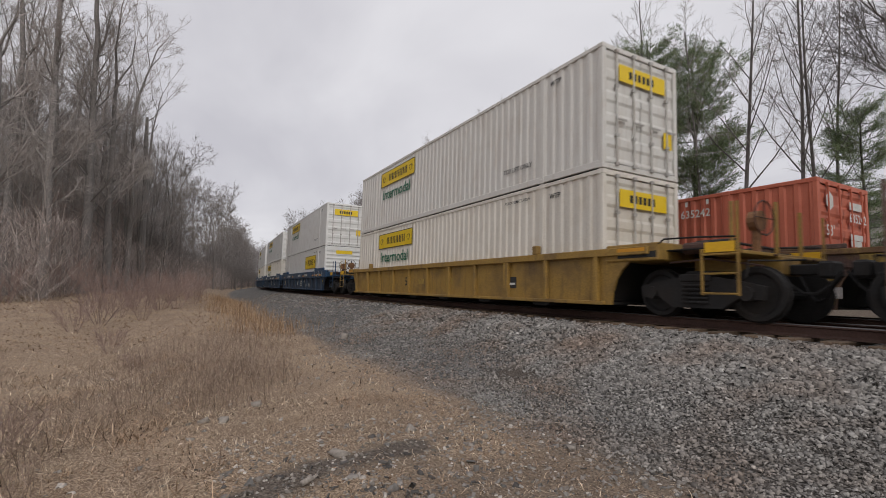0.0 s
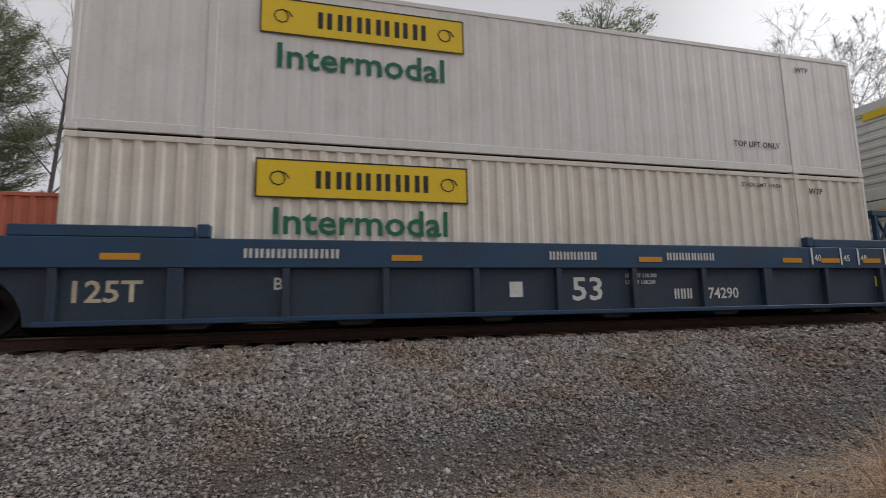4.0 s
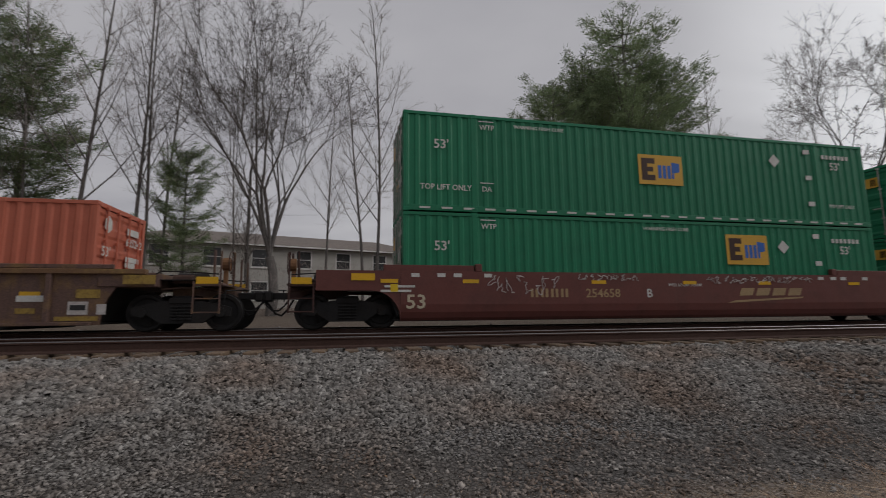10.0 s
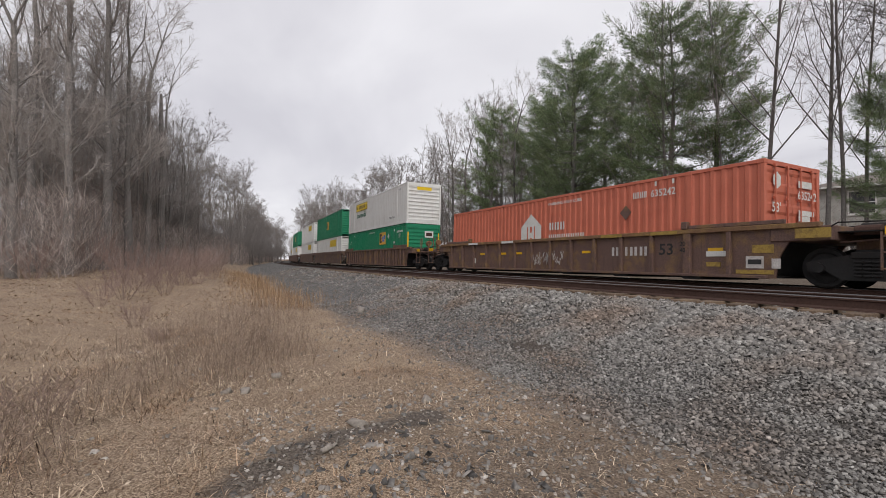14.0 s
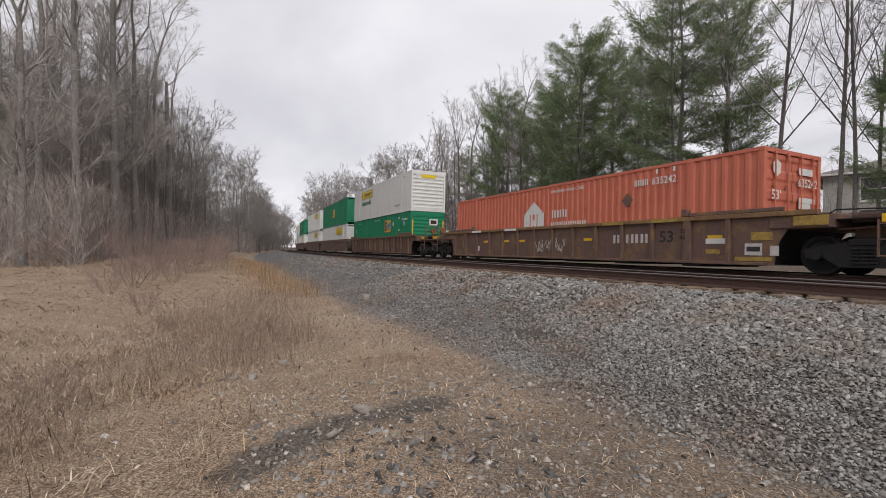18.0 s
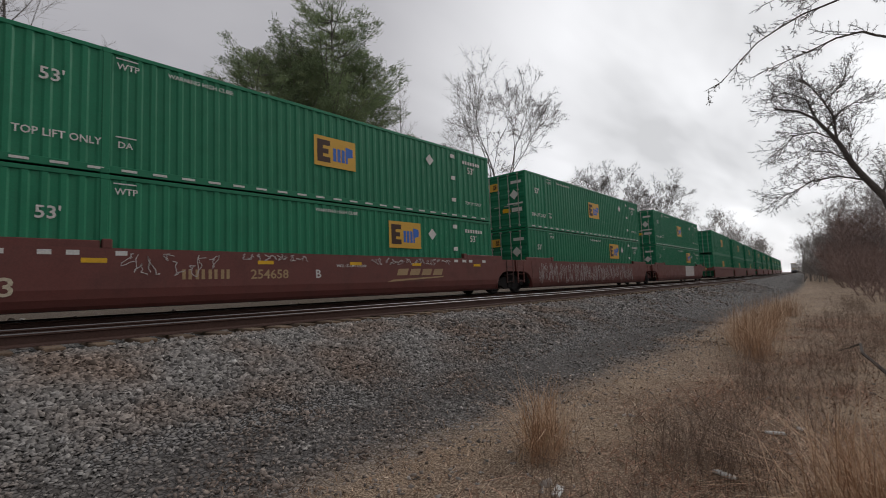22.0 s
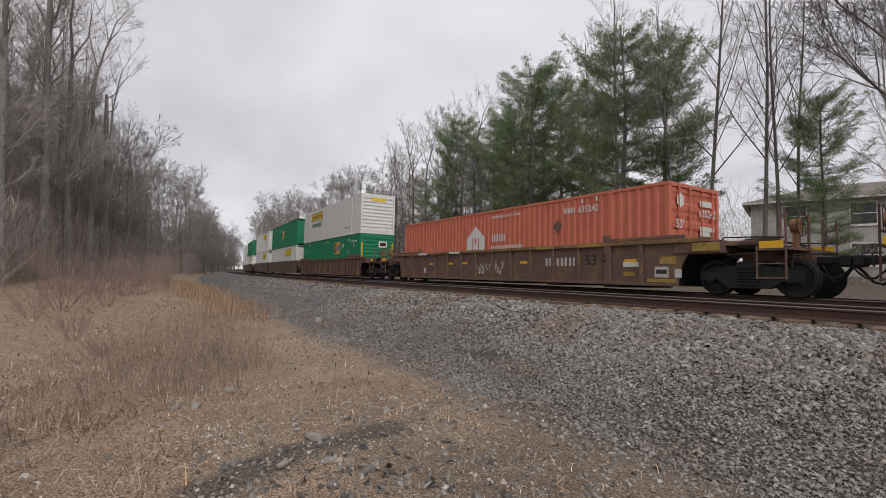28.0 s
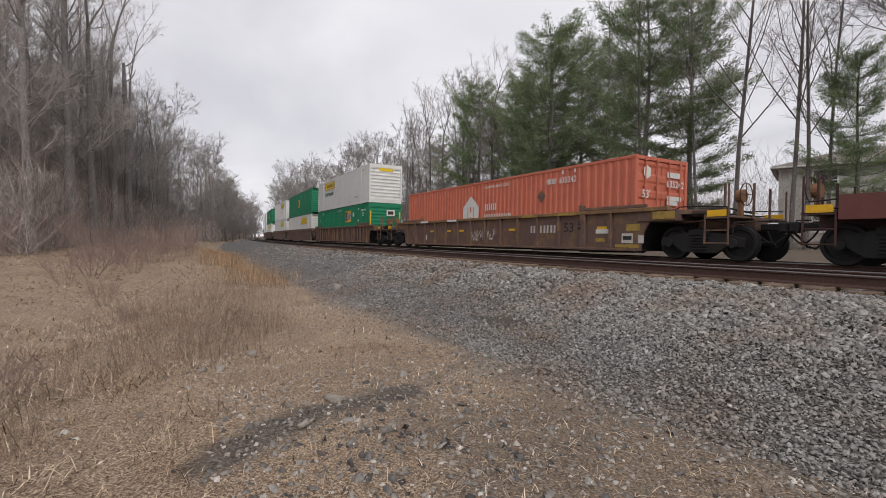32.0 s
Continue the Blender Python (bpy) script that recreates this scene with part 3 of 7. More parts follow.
# a darker red for the end decks of the red cars
RED_DARK = material("reddish_black_car_paint", (0.06, 0.026, 0.022), 0.65, grain=0.2, stain=0.5, stain_colour=(0.025, 0.017, 0.015))
CHALK = material("sprayed_graffiti_paint", (0.50, 0.47, 0.45), 0.7, grain=0.2, stain=0.4, stain_colour=(0.3, 0.25, 0.23), stain_scale=5)
# near-black for dark print, and for shade painted into gaps and slots
SEAM = material("dark_print_and_gap_shade", (0.03, 0.03, 0.03), 0.9, grain=0.2)
CREAM = material("cream_white_container_paint", (0.64, 0.605, 0.54), 0.5, grain=0.06, stain=0.3, stain_colour=(0.46, 0.39, 0.30), streak=0.35, streak_colour=(0.40, 0.31, 0.22), vary=0.05)
CHORD = material("rusty_flaked_chord_paint", (0.17, 0.095, 0.05), 0.75, grain=0.25, stain=0.9, stain_colour=(0.30, 0.19, 0.06), stain_scale=2.5, streak=0.4, streak_colour=(0.07, 0.045, 0.035))
DOOR_GREY = material("galvanised_lock_rod", (0.40, 0.385, 0.36), 0.5, metal=0.4, grain=0.1, stain=0.3, stain_colour=(0.25, 0.16, 0.1))
WORN_WHITE = material("rust_streaked_white_paint", (0.60, 0.585, 0.55), 0.55, grain=0.06, stain=0.18, stain_colour=(0.40, 0.31, 0.23), stain_scale=1.6, streak=0.45, streak_colour=(0.27, 0.17, 0.11))
PLAIN_BLUE = material("blue_container_paint", (0.02, 0.06, 0.2), 0.5, grain=0.06, stain=0.2)


def ribbed(a0, a1, c0, c1, depth, pitch, place):
    """A sheet pressed into ribs: ribs follow one another along a and run along c. place(a, c, d) puts it into the thing's space, d outwards."""
    s = Shape()
    count = max(1, round((a1 - a0) / pitch))
    p = (a1 - a0) / count
    line = [(a0, 0.0)]
    for i in range(count):
        k = a0 + i * p
        line += [(k + 0.10 * p, 0.0), (k + 0.24 * p, -depth), (k + 0.66 * p, -depth), (k + 0.80 * p, 0.0)]
    line.append((a1, 0.0))
    for a, d in line:
        s.v += [place(a, c0, d), place(a, c1, d)]
    s.f = [(2 * i, 2 * i + 2, 2 * i + 3, 2 * i + 1) for i in range(len(line) - 1)]
    k = len(s.v)
    s.v += [place(a0, c0, -0.09), place(a0, c1, -0.09), place(a1, c1, -0.09), place(a1, c0, -0.09)]
    s.f.append((k, k + 1, k + 2, k + 3))
    return s


def plate(name, x0, x1, z0, z1, mat, parent, y=-CW / 2 - 0.006, thick=0.004, label=""):
    return part(name, Shape().box(x0, x1, y - thick, y, z0, z1), mat, parent, label)


def diamond(cx, cz, r, mat, parent, y=-CW / 2 - 0.006):
    s = Shape().prism([(cx - r, cz), (cx, cz - r), (cx + r, cz), (cx, cz + r)], y - 0.003, y)
    return part("placard", s, mat, parent, "diamond placard")


def blocks_on(cx, cz, width, height, mat, parent, y, count=6):
    """The place of a name, as plain bars."""
    s = Shape()
    w = width / count
    for i in range(count):
        x = cx - width / 2 + i * w
        for a, b in ((0.12, 0.38), (0.58, 0.84)):
            s.box(x + a * w, x + b * w, y - 0.003, y, cz - height / 2, cz + height / 2)
    return part("name_bars", s, mat, parent)


def plain_container(label, paint, doors, group):
    """The same box for the far ends of the trains: its frame is one piece."""
    c = thing("container", label, "container", group)
    y = CW / 2
    for side in (-1, 1):
        part("side_panel", ribbed(-HALF + 0.1, HALF - 0.1, 0.17, CH - 0.09, 0.026, 0.4, lambda a, q, d, side=side: (a, side * (y - 0.012 + d), q)), paint, c)
    f = Shape()
    for side in (-1, 1):
        y0, y1 = sorted((side * y, side * (y - 0.1)))
        f.box(-HALF, HALF, y0, y1, CH - 0.1, CH).box(-HALF, HALF, y0, y1, 0.0, 0.18)
        for x in (-HALF, -6.1, 5.98, HALF - 0.12):
            f.box(x, x + 0.12, y0 - 0.005, y1 + 0.005, 0.18, CH - 0.1)
    part("frame", f, paint, c)
    part("roof", Shape().box(-HALF + 0.05, HALF - 0.05, -y + 0.05, y - 0.05, CH - 0.06, CH - 0.01), paint, c)
    part("front_wall", ribbed(0.2, CH - 0.2, -y + 0.1, y - 0.1, 0.03, 0.26, lambda a, q, d: (-doors * (HALF + d - 0.02), q, a)), paint, c)
    for k in (-1, 1):
        q0, q1 = sorted((k * 0.012, k * (y - 0.1)))
        leaf = part("door", ribbed(0.16, CH - 0.15, q0, q1, 0.028, 0.52, lambda a, q, d: (doors * (HALF + d - 0.02), q, a)), paint, c)
        for r in (0.30, 0.86):
            part("lock_rod", Shape().tube([(doors * (HALF + 0.02), k * r, 0.08), (doors * (HALF + 0.02), k * r, CH - 0.08)], 0.022, 4), DOOR_GREY, leaf)
    return c


def container(label, paint, depth, pitch, doors, frame_paint=None, group="stacked containers", rod_paint=None):
    """A 53-foot container with its lifting posts inboard of the ends; doors: +1 or -1, the end that opens."""
    c = thing("container", label, "container", group)
    fp = frame_paint or paint
    y = CW / 2
    post = 6.06
    for side in (-1, 1):
        for a0, a1 in ((-HALF + 0.10, -post - 0.07), (-post + 0.07, post - 0.07), (post + 0.07, HALF - 0.10)):
            part("side_panel", ribbed(a0, a1, 0.17, CH - 0.09, depth, pitch, lambda a, q, d, side=side: (a, side * (y - 0.012 + d), q)), paint, c)
        part("top_rail", Shape().chamfer(-HALF + 0.10, HALF - 0.10, side * y - (0.0 if side > 0 else 0) - (0.07 if side > 0 else 0), side * y + (0.07 if side < 0 else 0), CH - 0.10, CH - 0.005, 0.008), fp, c)
        part("bottom_rail", Shape().chamfer(-HALF + 0.10, HALF - 0.10, side * y - (0.06 if side > 0 else 0), side * y + (0.06 if side < 0 else 0), 0.02, 0.18, 0.008), fp, c)
        for x in (-post, post):
            part("lifting_post", Shape().chamfer(x - 0.075, x + 0.075, side * y - (0.09 if side > 0 else -0.0) - 0.006 * (side < 0), side * y + (0.09 if side < 0 else 0.006), 0.02, CH, 0.008), fp, c)
            for z in (0.0, CH - 0.12):
                part("corner_casting", Shape().chamfer(x - 0.09, x + 0.09, side * y - (0.16 if side > 0 else 0.012), side * y + (0.16 if side < 0 else 0.012), z, z + 0.12, 0.012), fp, c)
        for x in (-1, 1):
            x0, x1 = sorted((x * HALF, x * (HALF - 0.10)))
            part("corner_post", Shape().chamfer(x0, x1, side * y - (0.13 if side > 0 else 0), side * y + (0.13 if side < 0 else 0), 0.10, CH - 0.10, 0.012), fp, c)
            for z in (0.0, CH - 0.11):
                x0, x1 = sorted((x * (HALF + 0.004), x * (HALF - 0.17)))
                part("corner_casting", Shape().chamfer(x0, x1, side * y - (0.15 if side > 0 else 0.006), side * y + (0.15 if side < 0 else 0.006), z, z + 0.11, 0.012), fp, c)
    part("roof", ribbed(-HALF + 0.1, HALF - 0.1, -y + 0.07, y - 0.07, 0.02, 0.5, lambda a, q, d: (a, q, CH - 0.02 + d)), fp, c)
    part("floor", Shape().box(-HALF + 0.1, HALF - 0.1, -y + 0.06, y - 0.06, 0.03, 0.15), SEAM, c)
    f = -doors * HALF
    out = -doors
    part("front_wall", ribbed(0.30, CH - 0.28, -y + 0.13, y - 0.13, 0.035, 0.26, lambda a, q, d: (f + out * (d - 0.02), q, a)), paint, c)
    for z0, z1 in ((0.0, 0.30), (CH - 0.28, CH)):
        x0, x1 = sorted((f - out * 0.002, f - out * 0.09))
        part("end_rail", Shape().chamfer(x0, x1, -y + 0.13, y - 0.13, z0 + 0.006, z1 - 0.006, 0.008), fp, c)
    e = doors * HALF
    for z0, z1 in ((0.0, 0.14), (CH - 0.13, CH)):
        x0, x1 = sorted((e - doors * 0.002, e - doors * 0.1))
        part("end_rail", Shape().chamfer(x0, x1, -y + 0.13, y - 0.13, z0 + 0.006, z1 - 0.006, 0.008), fp, c)
    for k in (-1, 1):
        q0, q1 = sorted((k * 0.012, k * (y - 0.14)))
        leaf = part("door", ribbed(0.16, CH - 0.15, q0, q1, 0.028, 0.52, lambda a, q, d: (e + doors * (d - 0.025), q, a)), paint, c)
        for r in (0.30, 0.86):
            rod = Shape().tube([(e + doors * 0.025, k * r, 0.08), (e + doors * 0.025, k * r, CH - 0.08)], 0.022, 6)
            for z in (0.10, 0.75, 1.9, CH - 0.16):
                x0, x1 = sorted((e - doors * 0.01, e + doors * 0.05))
                rod.box(x0, x1, k * r - 0.05, k * r + 0.05, z, z + 0.07)
            rod.box(*sorted((e + doors * 0.03, e + doors * 0.055)), k * r - 0.02, k * r + 0.30, 1.15, 1.19)
            part("lock_rod", rod, rod_paint or DOOR_GREY, leaf, "upright steel lock rod")
    return c


def seam_dashes(c, mat=PALE):
    for i in range(25):
        x = -HALF + 0.45 + i * 0.625
        part("reflective_dash", DASH, mat, c, at=Matrix.Translation((x, 0, 0)))


DASH = Shape().box(0, 0.30, -CW / 2 - 0.010, -CW / 2 - 0.004, 0.075, 0.13).mesh("reflective_dash", PALE)
Y0 = -CW / 2 - 0.008


def yellow_sign(c, x0, x1, z0, z1, y=Y0):
    sign = plate("yellow_sign", x0, x1, z0, z1, SIGN_YELLOW, c, y, label="yellow sign with dark bars and a scroll")
    edge = Shape()
    t, w = 0.025, 0.002
    for b in ((x0, x1, z0, z0 + t), (x0, x1, z1 - t, z1), (x0, x0 + t, z0 + t, z1 - t), (x1 - t, x1, z0 + t, z1 - t)):
        edge.box(b[0], b[1], y - 0.008, y - 0.004, b[2], b[3])
    part("border", edge, BLACK, sign)
    cx, cz, h = (x0 + x1) / 2, (z0 + z1) / 2, z1 - z0
    blocks_on(cx + 0.12, cz, (x1 - x0) * 0.56, h * 0.46, BLACK, sign, y - 0.004)
    s = Shape()
    for k in (-1, 1):
        a = cx + k * (x1 - x0) * 0.40
        s.tube([(a + 0.17 * math.cos(t_ / 8 * 6.283) * (1 - 0.05 * t_), y - 0.006, cz + 0.12 * math.sin(t_ / 8 * 6.283)) for t_ in range(11)], 0.012, 4)
    part("scroll", s, BLACK, sign)
    return sign


def white_container(label, paint, depth, lower, doors=1, big_sign=False, pitch=0.29):
    c = container(label, paint, depth, pitch, doors, group="white containers of the passing train")
    if big_sign:
        yellow_sign(c, -HALF + 9.7, -HALF + 13.4, 1.45, 2.4)
    else:
        yellow_sign(c, -HALF + 2.75, -HALF + 6.4, 1.93, 2.60)
        lettering("Intermodal", 0.46, INK_GREEN, c, (-HALF + 3.0, Y0, 1.33), "dark green word Intermodal", wide=1.08)
    lettering("TOP LIFT ONLY", 0.13, BLACK, c, (-HALF + 12.5, Y0, 0.55), wide=1.0)
    lettering("WTP", 0.13, BLACK, c, (-HALF + 14.45, Y0, 2.45))
    if lower:
        lettering("STACK LIMIT 3 HIGH", 0.085, BLACK, c, (-HALF + 12.6, Y0, 2.55))
    e = doors * HALF
    sign = Shape().box(*sorted((e + doors * 0.012, e + doors * 0.018)), -0.78, 0.82, 2.08, 2.48)
    part("end_sign", sign, SIGN_YELLOW, c, "yellow sign across the end")
    bars = Shape()
    for i in range(6):
        bars.box(*sorted((e + doors * 0.018, e + doors * 0.022)), -0.45 + 0.15 * i, -0.35 + 0.15 * i, 2.19, 2.37)
    part("name_bars", bars, BLACK, c)
    small = Shape().box(*sorted((e + doors * 0.012, e + doors * 0.018)), 0.75, 1.05, 0.75, 1.15)
    part("end_label", small, SIGN_YELLOW, c, "small yellow label")
    f = -doors * HALF
    part("end_sign", Shape().box(*sorted((f - doors * 0.004, f - doors * 0.010)), -0.55, 0.55, 2.38, 2.60), SIGN_YELLOW, c, "yellow sign on the end wall")
    return c


def amber_logo(c, x0, z0, w=1.55, h=0.95, y=Y0):
    """A plate with blocks of the mark's colours."""
    sign = plate("logo_plate", x0, x0 + w, z0, z0 + h, LOGO_PLATE, c, y, label="amber plate with brown and blue shapes")
    q = y - 0.004
    part("brown_shape", Shape().box(x0 + 0.09 * w, x0 + 0.37 * w, q - 0.003, q, z0 + 0.70 * h, z0 + 0.88 * h).box(x0 + 0.09 * w, x0 + 0.33 * w, q - 0.003, q, z0 + 0.43 * h, z0 + 0.59 * h)
         .box(x0 + 0.09 * w, x0 + 0.37 * w, q - 0.003, q, z0 + 0.14 * h, z0 + 0.32 * h).box(x0 + 0.07 * w, x0 + 0.20 * w, q - 0.0045, q, z0 + 0.14 * h, z0 + 0.88 * h), LOGO_BROWN, sign)
    blue = Shape()
    for a in (0.44, 0.545, 0.65):
        blue.prism([(x0 + a * w, z0 + 0.22 * h), (x0 + (a + 0.075) * w, z0 + 0.22 * h), (x0 + (a + 0.075) * w, z0 + 0.66 * h), (x0 + a * w, z0 + 0.66 * h)], q - 0.003, q)
    blue.prism([(x0 + 0.75 * w, z0 + 0.22 * h), (x0 + 0.80 * w, z0 + 0.22 * h), (x0 + 0.80 * w, z0 + 0.42 * h), (x0 + 0.93 * w, z0 + 0.46 * h), (x0 + 0.93 * w, z0 + 0.74 * h), (x0 + 0.75 * w, z0 + 0.78 * h)], q - 0.003, q)
    part("blue_shape", blue, LOGO_BLUE, sign)
    return sign


def green_container(label, lower, doors=-1):
    c = container(label, GREEN, 0.030, 0.29, doors, group="green containers of the waiting train")
    a = -HALF
    for x in (0.85, 14.65):
        lettering("53'", 0.27, PALE, c, (a + x, Y0, 1.82 if x < 2 else 1.95))
    lettering("WTP", 0.15, PALE, c, (a + 2.2, Y0, 2.45))
    s = Shape().box(a + 2.18, a + 2.62, Y0 - 0.003, Y0, 2.68, 2.71)
    part("mark", s, PALE, c)
    lettering("WARNING HIGH CUBE", 0.105, PALE, c, (a + (7.3 if lower else 3.25), Y0, 2.56), wide=1.05)
    diamond(a + 12.38, 2.14, 0.22, PALE, c)
    for i in range(7):
        part("number_bar", Shape().box(a + 14.35 + 0.17 * i, a + 14.46 + 0.17 * i, Y0 - 0.003, Y0, 2.32, 2.46), PALE, c)
    for i in range(3):
        part("mark", Shape().box(a + 13.6, a + 13.85, Y0 - 0.003, Y0, 2.45 - 0.9 * i, 2.60 - 0.9 * i), PALE, c)
    if lower:
        amber_logo(c, a + 10.2, 1.55)
    else:
        amber_logo(c, a + 7.28, 1.10)
        lettering("TOP LIFT ONLY", 0.165, PALE, c, (a + 0.47, Y0, 0.62), wide=0.92)
        lettering("TOP LIFT ONLY", 0.12, PALE, c, (a + 14.45, Y0, 0.62), wide=0.92)
        lettering("DA", 0.15, PALE, c, (a + 2.24, Y0, 0.62))
        part("mark", Shape().box(a + 2.2, a + 2.6, Y0 - 0.003, Y0, 0.85, 0.88), PALE, c)
        seam_dashes(c)
    # labels on the doors
    e = doors * HALF + doors * 0.012
    def on_end(name, q0, q1, z0, z1, mat):
        part(name, Shape().box(*sorted((e, e + doors * 0.005)), q0, q1, z0, z1), mat, c)
    on_end("logo_plate", 0.35, 0.95, 2.05, 2.45, LOGO_PLATE)
    on_end("name_bars", 0.42, 0.62, 2.12, 2.38, LOGO_BROWN)
    on_end("name_bars", -1.05, -0.45, 2.28, 2.42, PALE)
    on_end("label_plate", -0.35, 0.10, 0.85, 1.05, REFLECT)
    on_end("label_plate", -1.05, -0.45, 0.85, 1.05, PALE)
    on_end("mark", -1.1, -0.2, 1.22, 1.30, PALE)
    pl = Shape()
    pl.add([(e + doors * 0.004, -0.62 + dy, 1.72 + dz) for dy, dz in ((-0.26, 0), (0, -0.26), (0.26, 0), (0, 0.26))], [(0, 1, 2, 3) if doors < 0 else (3, 2, 1, 0)])
    part("placard", pl, PALE, c, "diamond placard")
    f = -doors * HALF - doors * 0.006
    part("end_sign", Shape().box(*sorted((f, f - doors * 0.006)), 0.10, 0.75, 1.95, 2.40), PALE, c, "white plate on the end wall")
    part("name_bars", Shape().box(*sorted((f - doors * 0.006, f - doors * 0.010)), 0.20, 0.65, 2.05, 2.30), LOGO_BROWN, c)
    for q in (-1.2, 1.12):
        part("end_stripe", Shape().box(*sorted((f, f - doors * 0.006)), q, q + 0.09, 1.15, 2.3), REFLECT, c, "upright yellow stripe")
    return c


def orange_container():
    c = container("faded orange steel container in a brown well car", ORANGE, 0.034, 0.285, 1, group="", rod_paint=ORANGE)
    a = -HALF
    # a white house with a steep roof, and bars for the name beside it
    s = Shape().prism([(a + 6.25, 0.98), (a + 7.6, 0.98), (a + 7.6, 1.75), (a + 6.925, 2.28), (a + 6.25, 1.75)], Y0 - 0.003, Y0)
    house = part("house_mark", s, PALE, c, "white house-shaped mark")
    part("house_gaps", Shape().box(a + 6.66, a + 6.72, Y0 - 0.006, Y0 - 0.003, 0.98, 1.75).box(a + 7.13, a + 7.19, Y0 - 0.006, Y0 - 0.003, 0.98, 1.75)
         .box(a + 6.86, a + 6.99, Y0 - 0.006, Y0 - 0.003, 0.98, 1.28).box(a + 6.86, a + 6.99, Y0 - 0.006, Y0 - 0.003, 1.5, 1.75), ORANGE, house)
    blocks_on(a + 8.55, 1.68, 0.95, 0.30, PALE, c, Y0, 3)
    blocks_on(a + 9.05, 1.22, 2.0, 0.28, PALE, c, Y0, 8)
    lettering("635242", 0.22, PALE, c, (a + 12.85, Y0, 2.30), wide=0.95)
    blocks_on(a + 12.45, 2.41, 0.55, 0.2, PALE, c, Y0, 4)
    lettering("WARNING HIGH CUBE", 0.12, PALE, c, (a + 8.0, Y0, 2.52), wide=1.1)
    diamond(a + 11.9, 1.9, 0.24, BROWN_CAR, c)
    for x in (13.0, 13.6):
        part("mark", Shape().box(a + x, a + x + 0.07, Y0 - 0.004, Y0, 2.62, 2.76), PALE, c)
    e = HALF + 0.02
    hexa = Shape().add([(e, -0.78 + 0.19 * math.cos(t * math.pi / 3 + 0.52), 2.38 + 0.22 * math.sin(t * math.pi / 3 + 0.52)) for t in range(6)], [(0, 1, 2, 3, 4, 5)])
    part("hexagon_mark", hexa, PALE, c)
    lett = lettering("53'", 0.25, PALE, c, (e, -1.05, 1.0))
    lett.matrix_basis = Matrix.Translation((e + 0.004, -1.02, 1.58)) @ Matrix.Rotation(math.pi / 2, 4, "Z")
    lett = lettering("635242", 0.22, PALE, c, (e, 0.3, 1.9))
    lett.matrix_basis = Matrix.Translation((e + 0.004, 0.16, 1.98)) @ Matrix.Rotation(math.pi / 2, 4, "Z")
    part("name_bars", Shape().box(e, e + 0.004, 0.2, 0.85, 2.28, 2.46), PALE, c)
    for i, z in enumerate((1.55, 1.40)):
        part("name_bars", Shape().box(e, e + 0.004, 0.2, 0.95 - 0.2 * i, z, z + 0.14), PALE, c)
    return c


# ---- well cars ----
WHEEL_R = 0.457


def wheel_mesh():
    s = Shape()
    k = 26
    rings = [(0.0, -0.075), (0.10, -0.075), (0.11, -0.035), (0.33, -0.020), (0.37, -0.065), (WHEEL_R - 0.012, -0.065), (WHEEL_R, -0.05), (WHEEL_R, 0.04), (WHEEL_R + 0.028, 0.05), (WHEEL_R + 0.028, 0.075), (0.36, 0.075), (0.0, 0.06)]
    for r, y in rings:
        s.v += [(r * math.cos(2 * math.pi * j / k), y, r * math.sin(2 * math.pi * j / k)) for j in range(k)]
    for i in range(len(rings) - 1):
        s.f += [(i * k + j, i * k + (j + 1) % k, (i + 1) * k + (j + 1) % k, (i + 1) * k + j) for j in range(k)]
    return s.mesh("wheel", STEEL_DARK)


WHEEL = wheel_mesh()


def side_frame_mesh():
    s = Shape()
    s.prism([(-1.12, 0.36), (-0.98, 0.36), (-0.78, 0.40), (-0.46, 0.19), (0.46, 0.19), (0.78, 0.40), (0.98, 0.36), (1.12, 0.36), (1.14, 0.58), (0.70, 0.68), (0.36, 0.74), (-0.36, 0.74), (-0.70, 0.68), (-1.14, 0.58)], -0.07, 0.07)
    for x in (-0.16, 0, 0.16):
        for z in range(5):
            s.chamfer(x - 0.075, x + 0.075, -0.13, -0.06, 0.27 + z * 0.075, 0.315 + z * 0.075, 0.012)
    for x in (-0.89, 0.89):
        s.tube([(x, -0.13, 0.457), (x, 0.05, 0.457)], 0.12, 10)
    s.chamfer(-0.30, 0.30, -0.10, 0.10, 0.66, 0.80, 0.02)
    return s.mesh("side_frame", STEEL_DARK)


SIDE_FRAME = side_frame_mesh()


def truck(parent, x, turning=False):
    t = part("truck", Shape().chamfer(x - 0.28, x + 0.28, -0.95, 0.95, 0.55, 0.86, 0.03).tube([(x - 0.89, -0.8, 0.457), (x - 0.89, 0.8, 0.457)], 0.08, 8).tube([(x + 0.89, -0.8, 0.457), (x + 0.89, 0.8, 0.457)], 0.08, 8), STEEL_DARK, parent, "black four-wheel truck")
    for y in (-1.0, 1.0):
        part("side_frame", SIDE_FRAME, None, t, at=Matrix.Translation((x, y, 0)) @ Matrix.Rotation(0 if y < 0 else math.pi, 4, "Z"))
    for dx in (-0.89, 0.89):
        for y in (-0.755, 0.755):
            m = Matrix.Translation((x + dx, y, WHEEL_R)) @ Matrix.Rotation(0 if y < 0 else math.pi, 4, "Z")
            w = part("wheel", WHEEL, None, t, at=m)
            if turning:
                TURNING.append((w, m, 1 if y < 0 else -1))
    return t


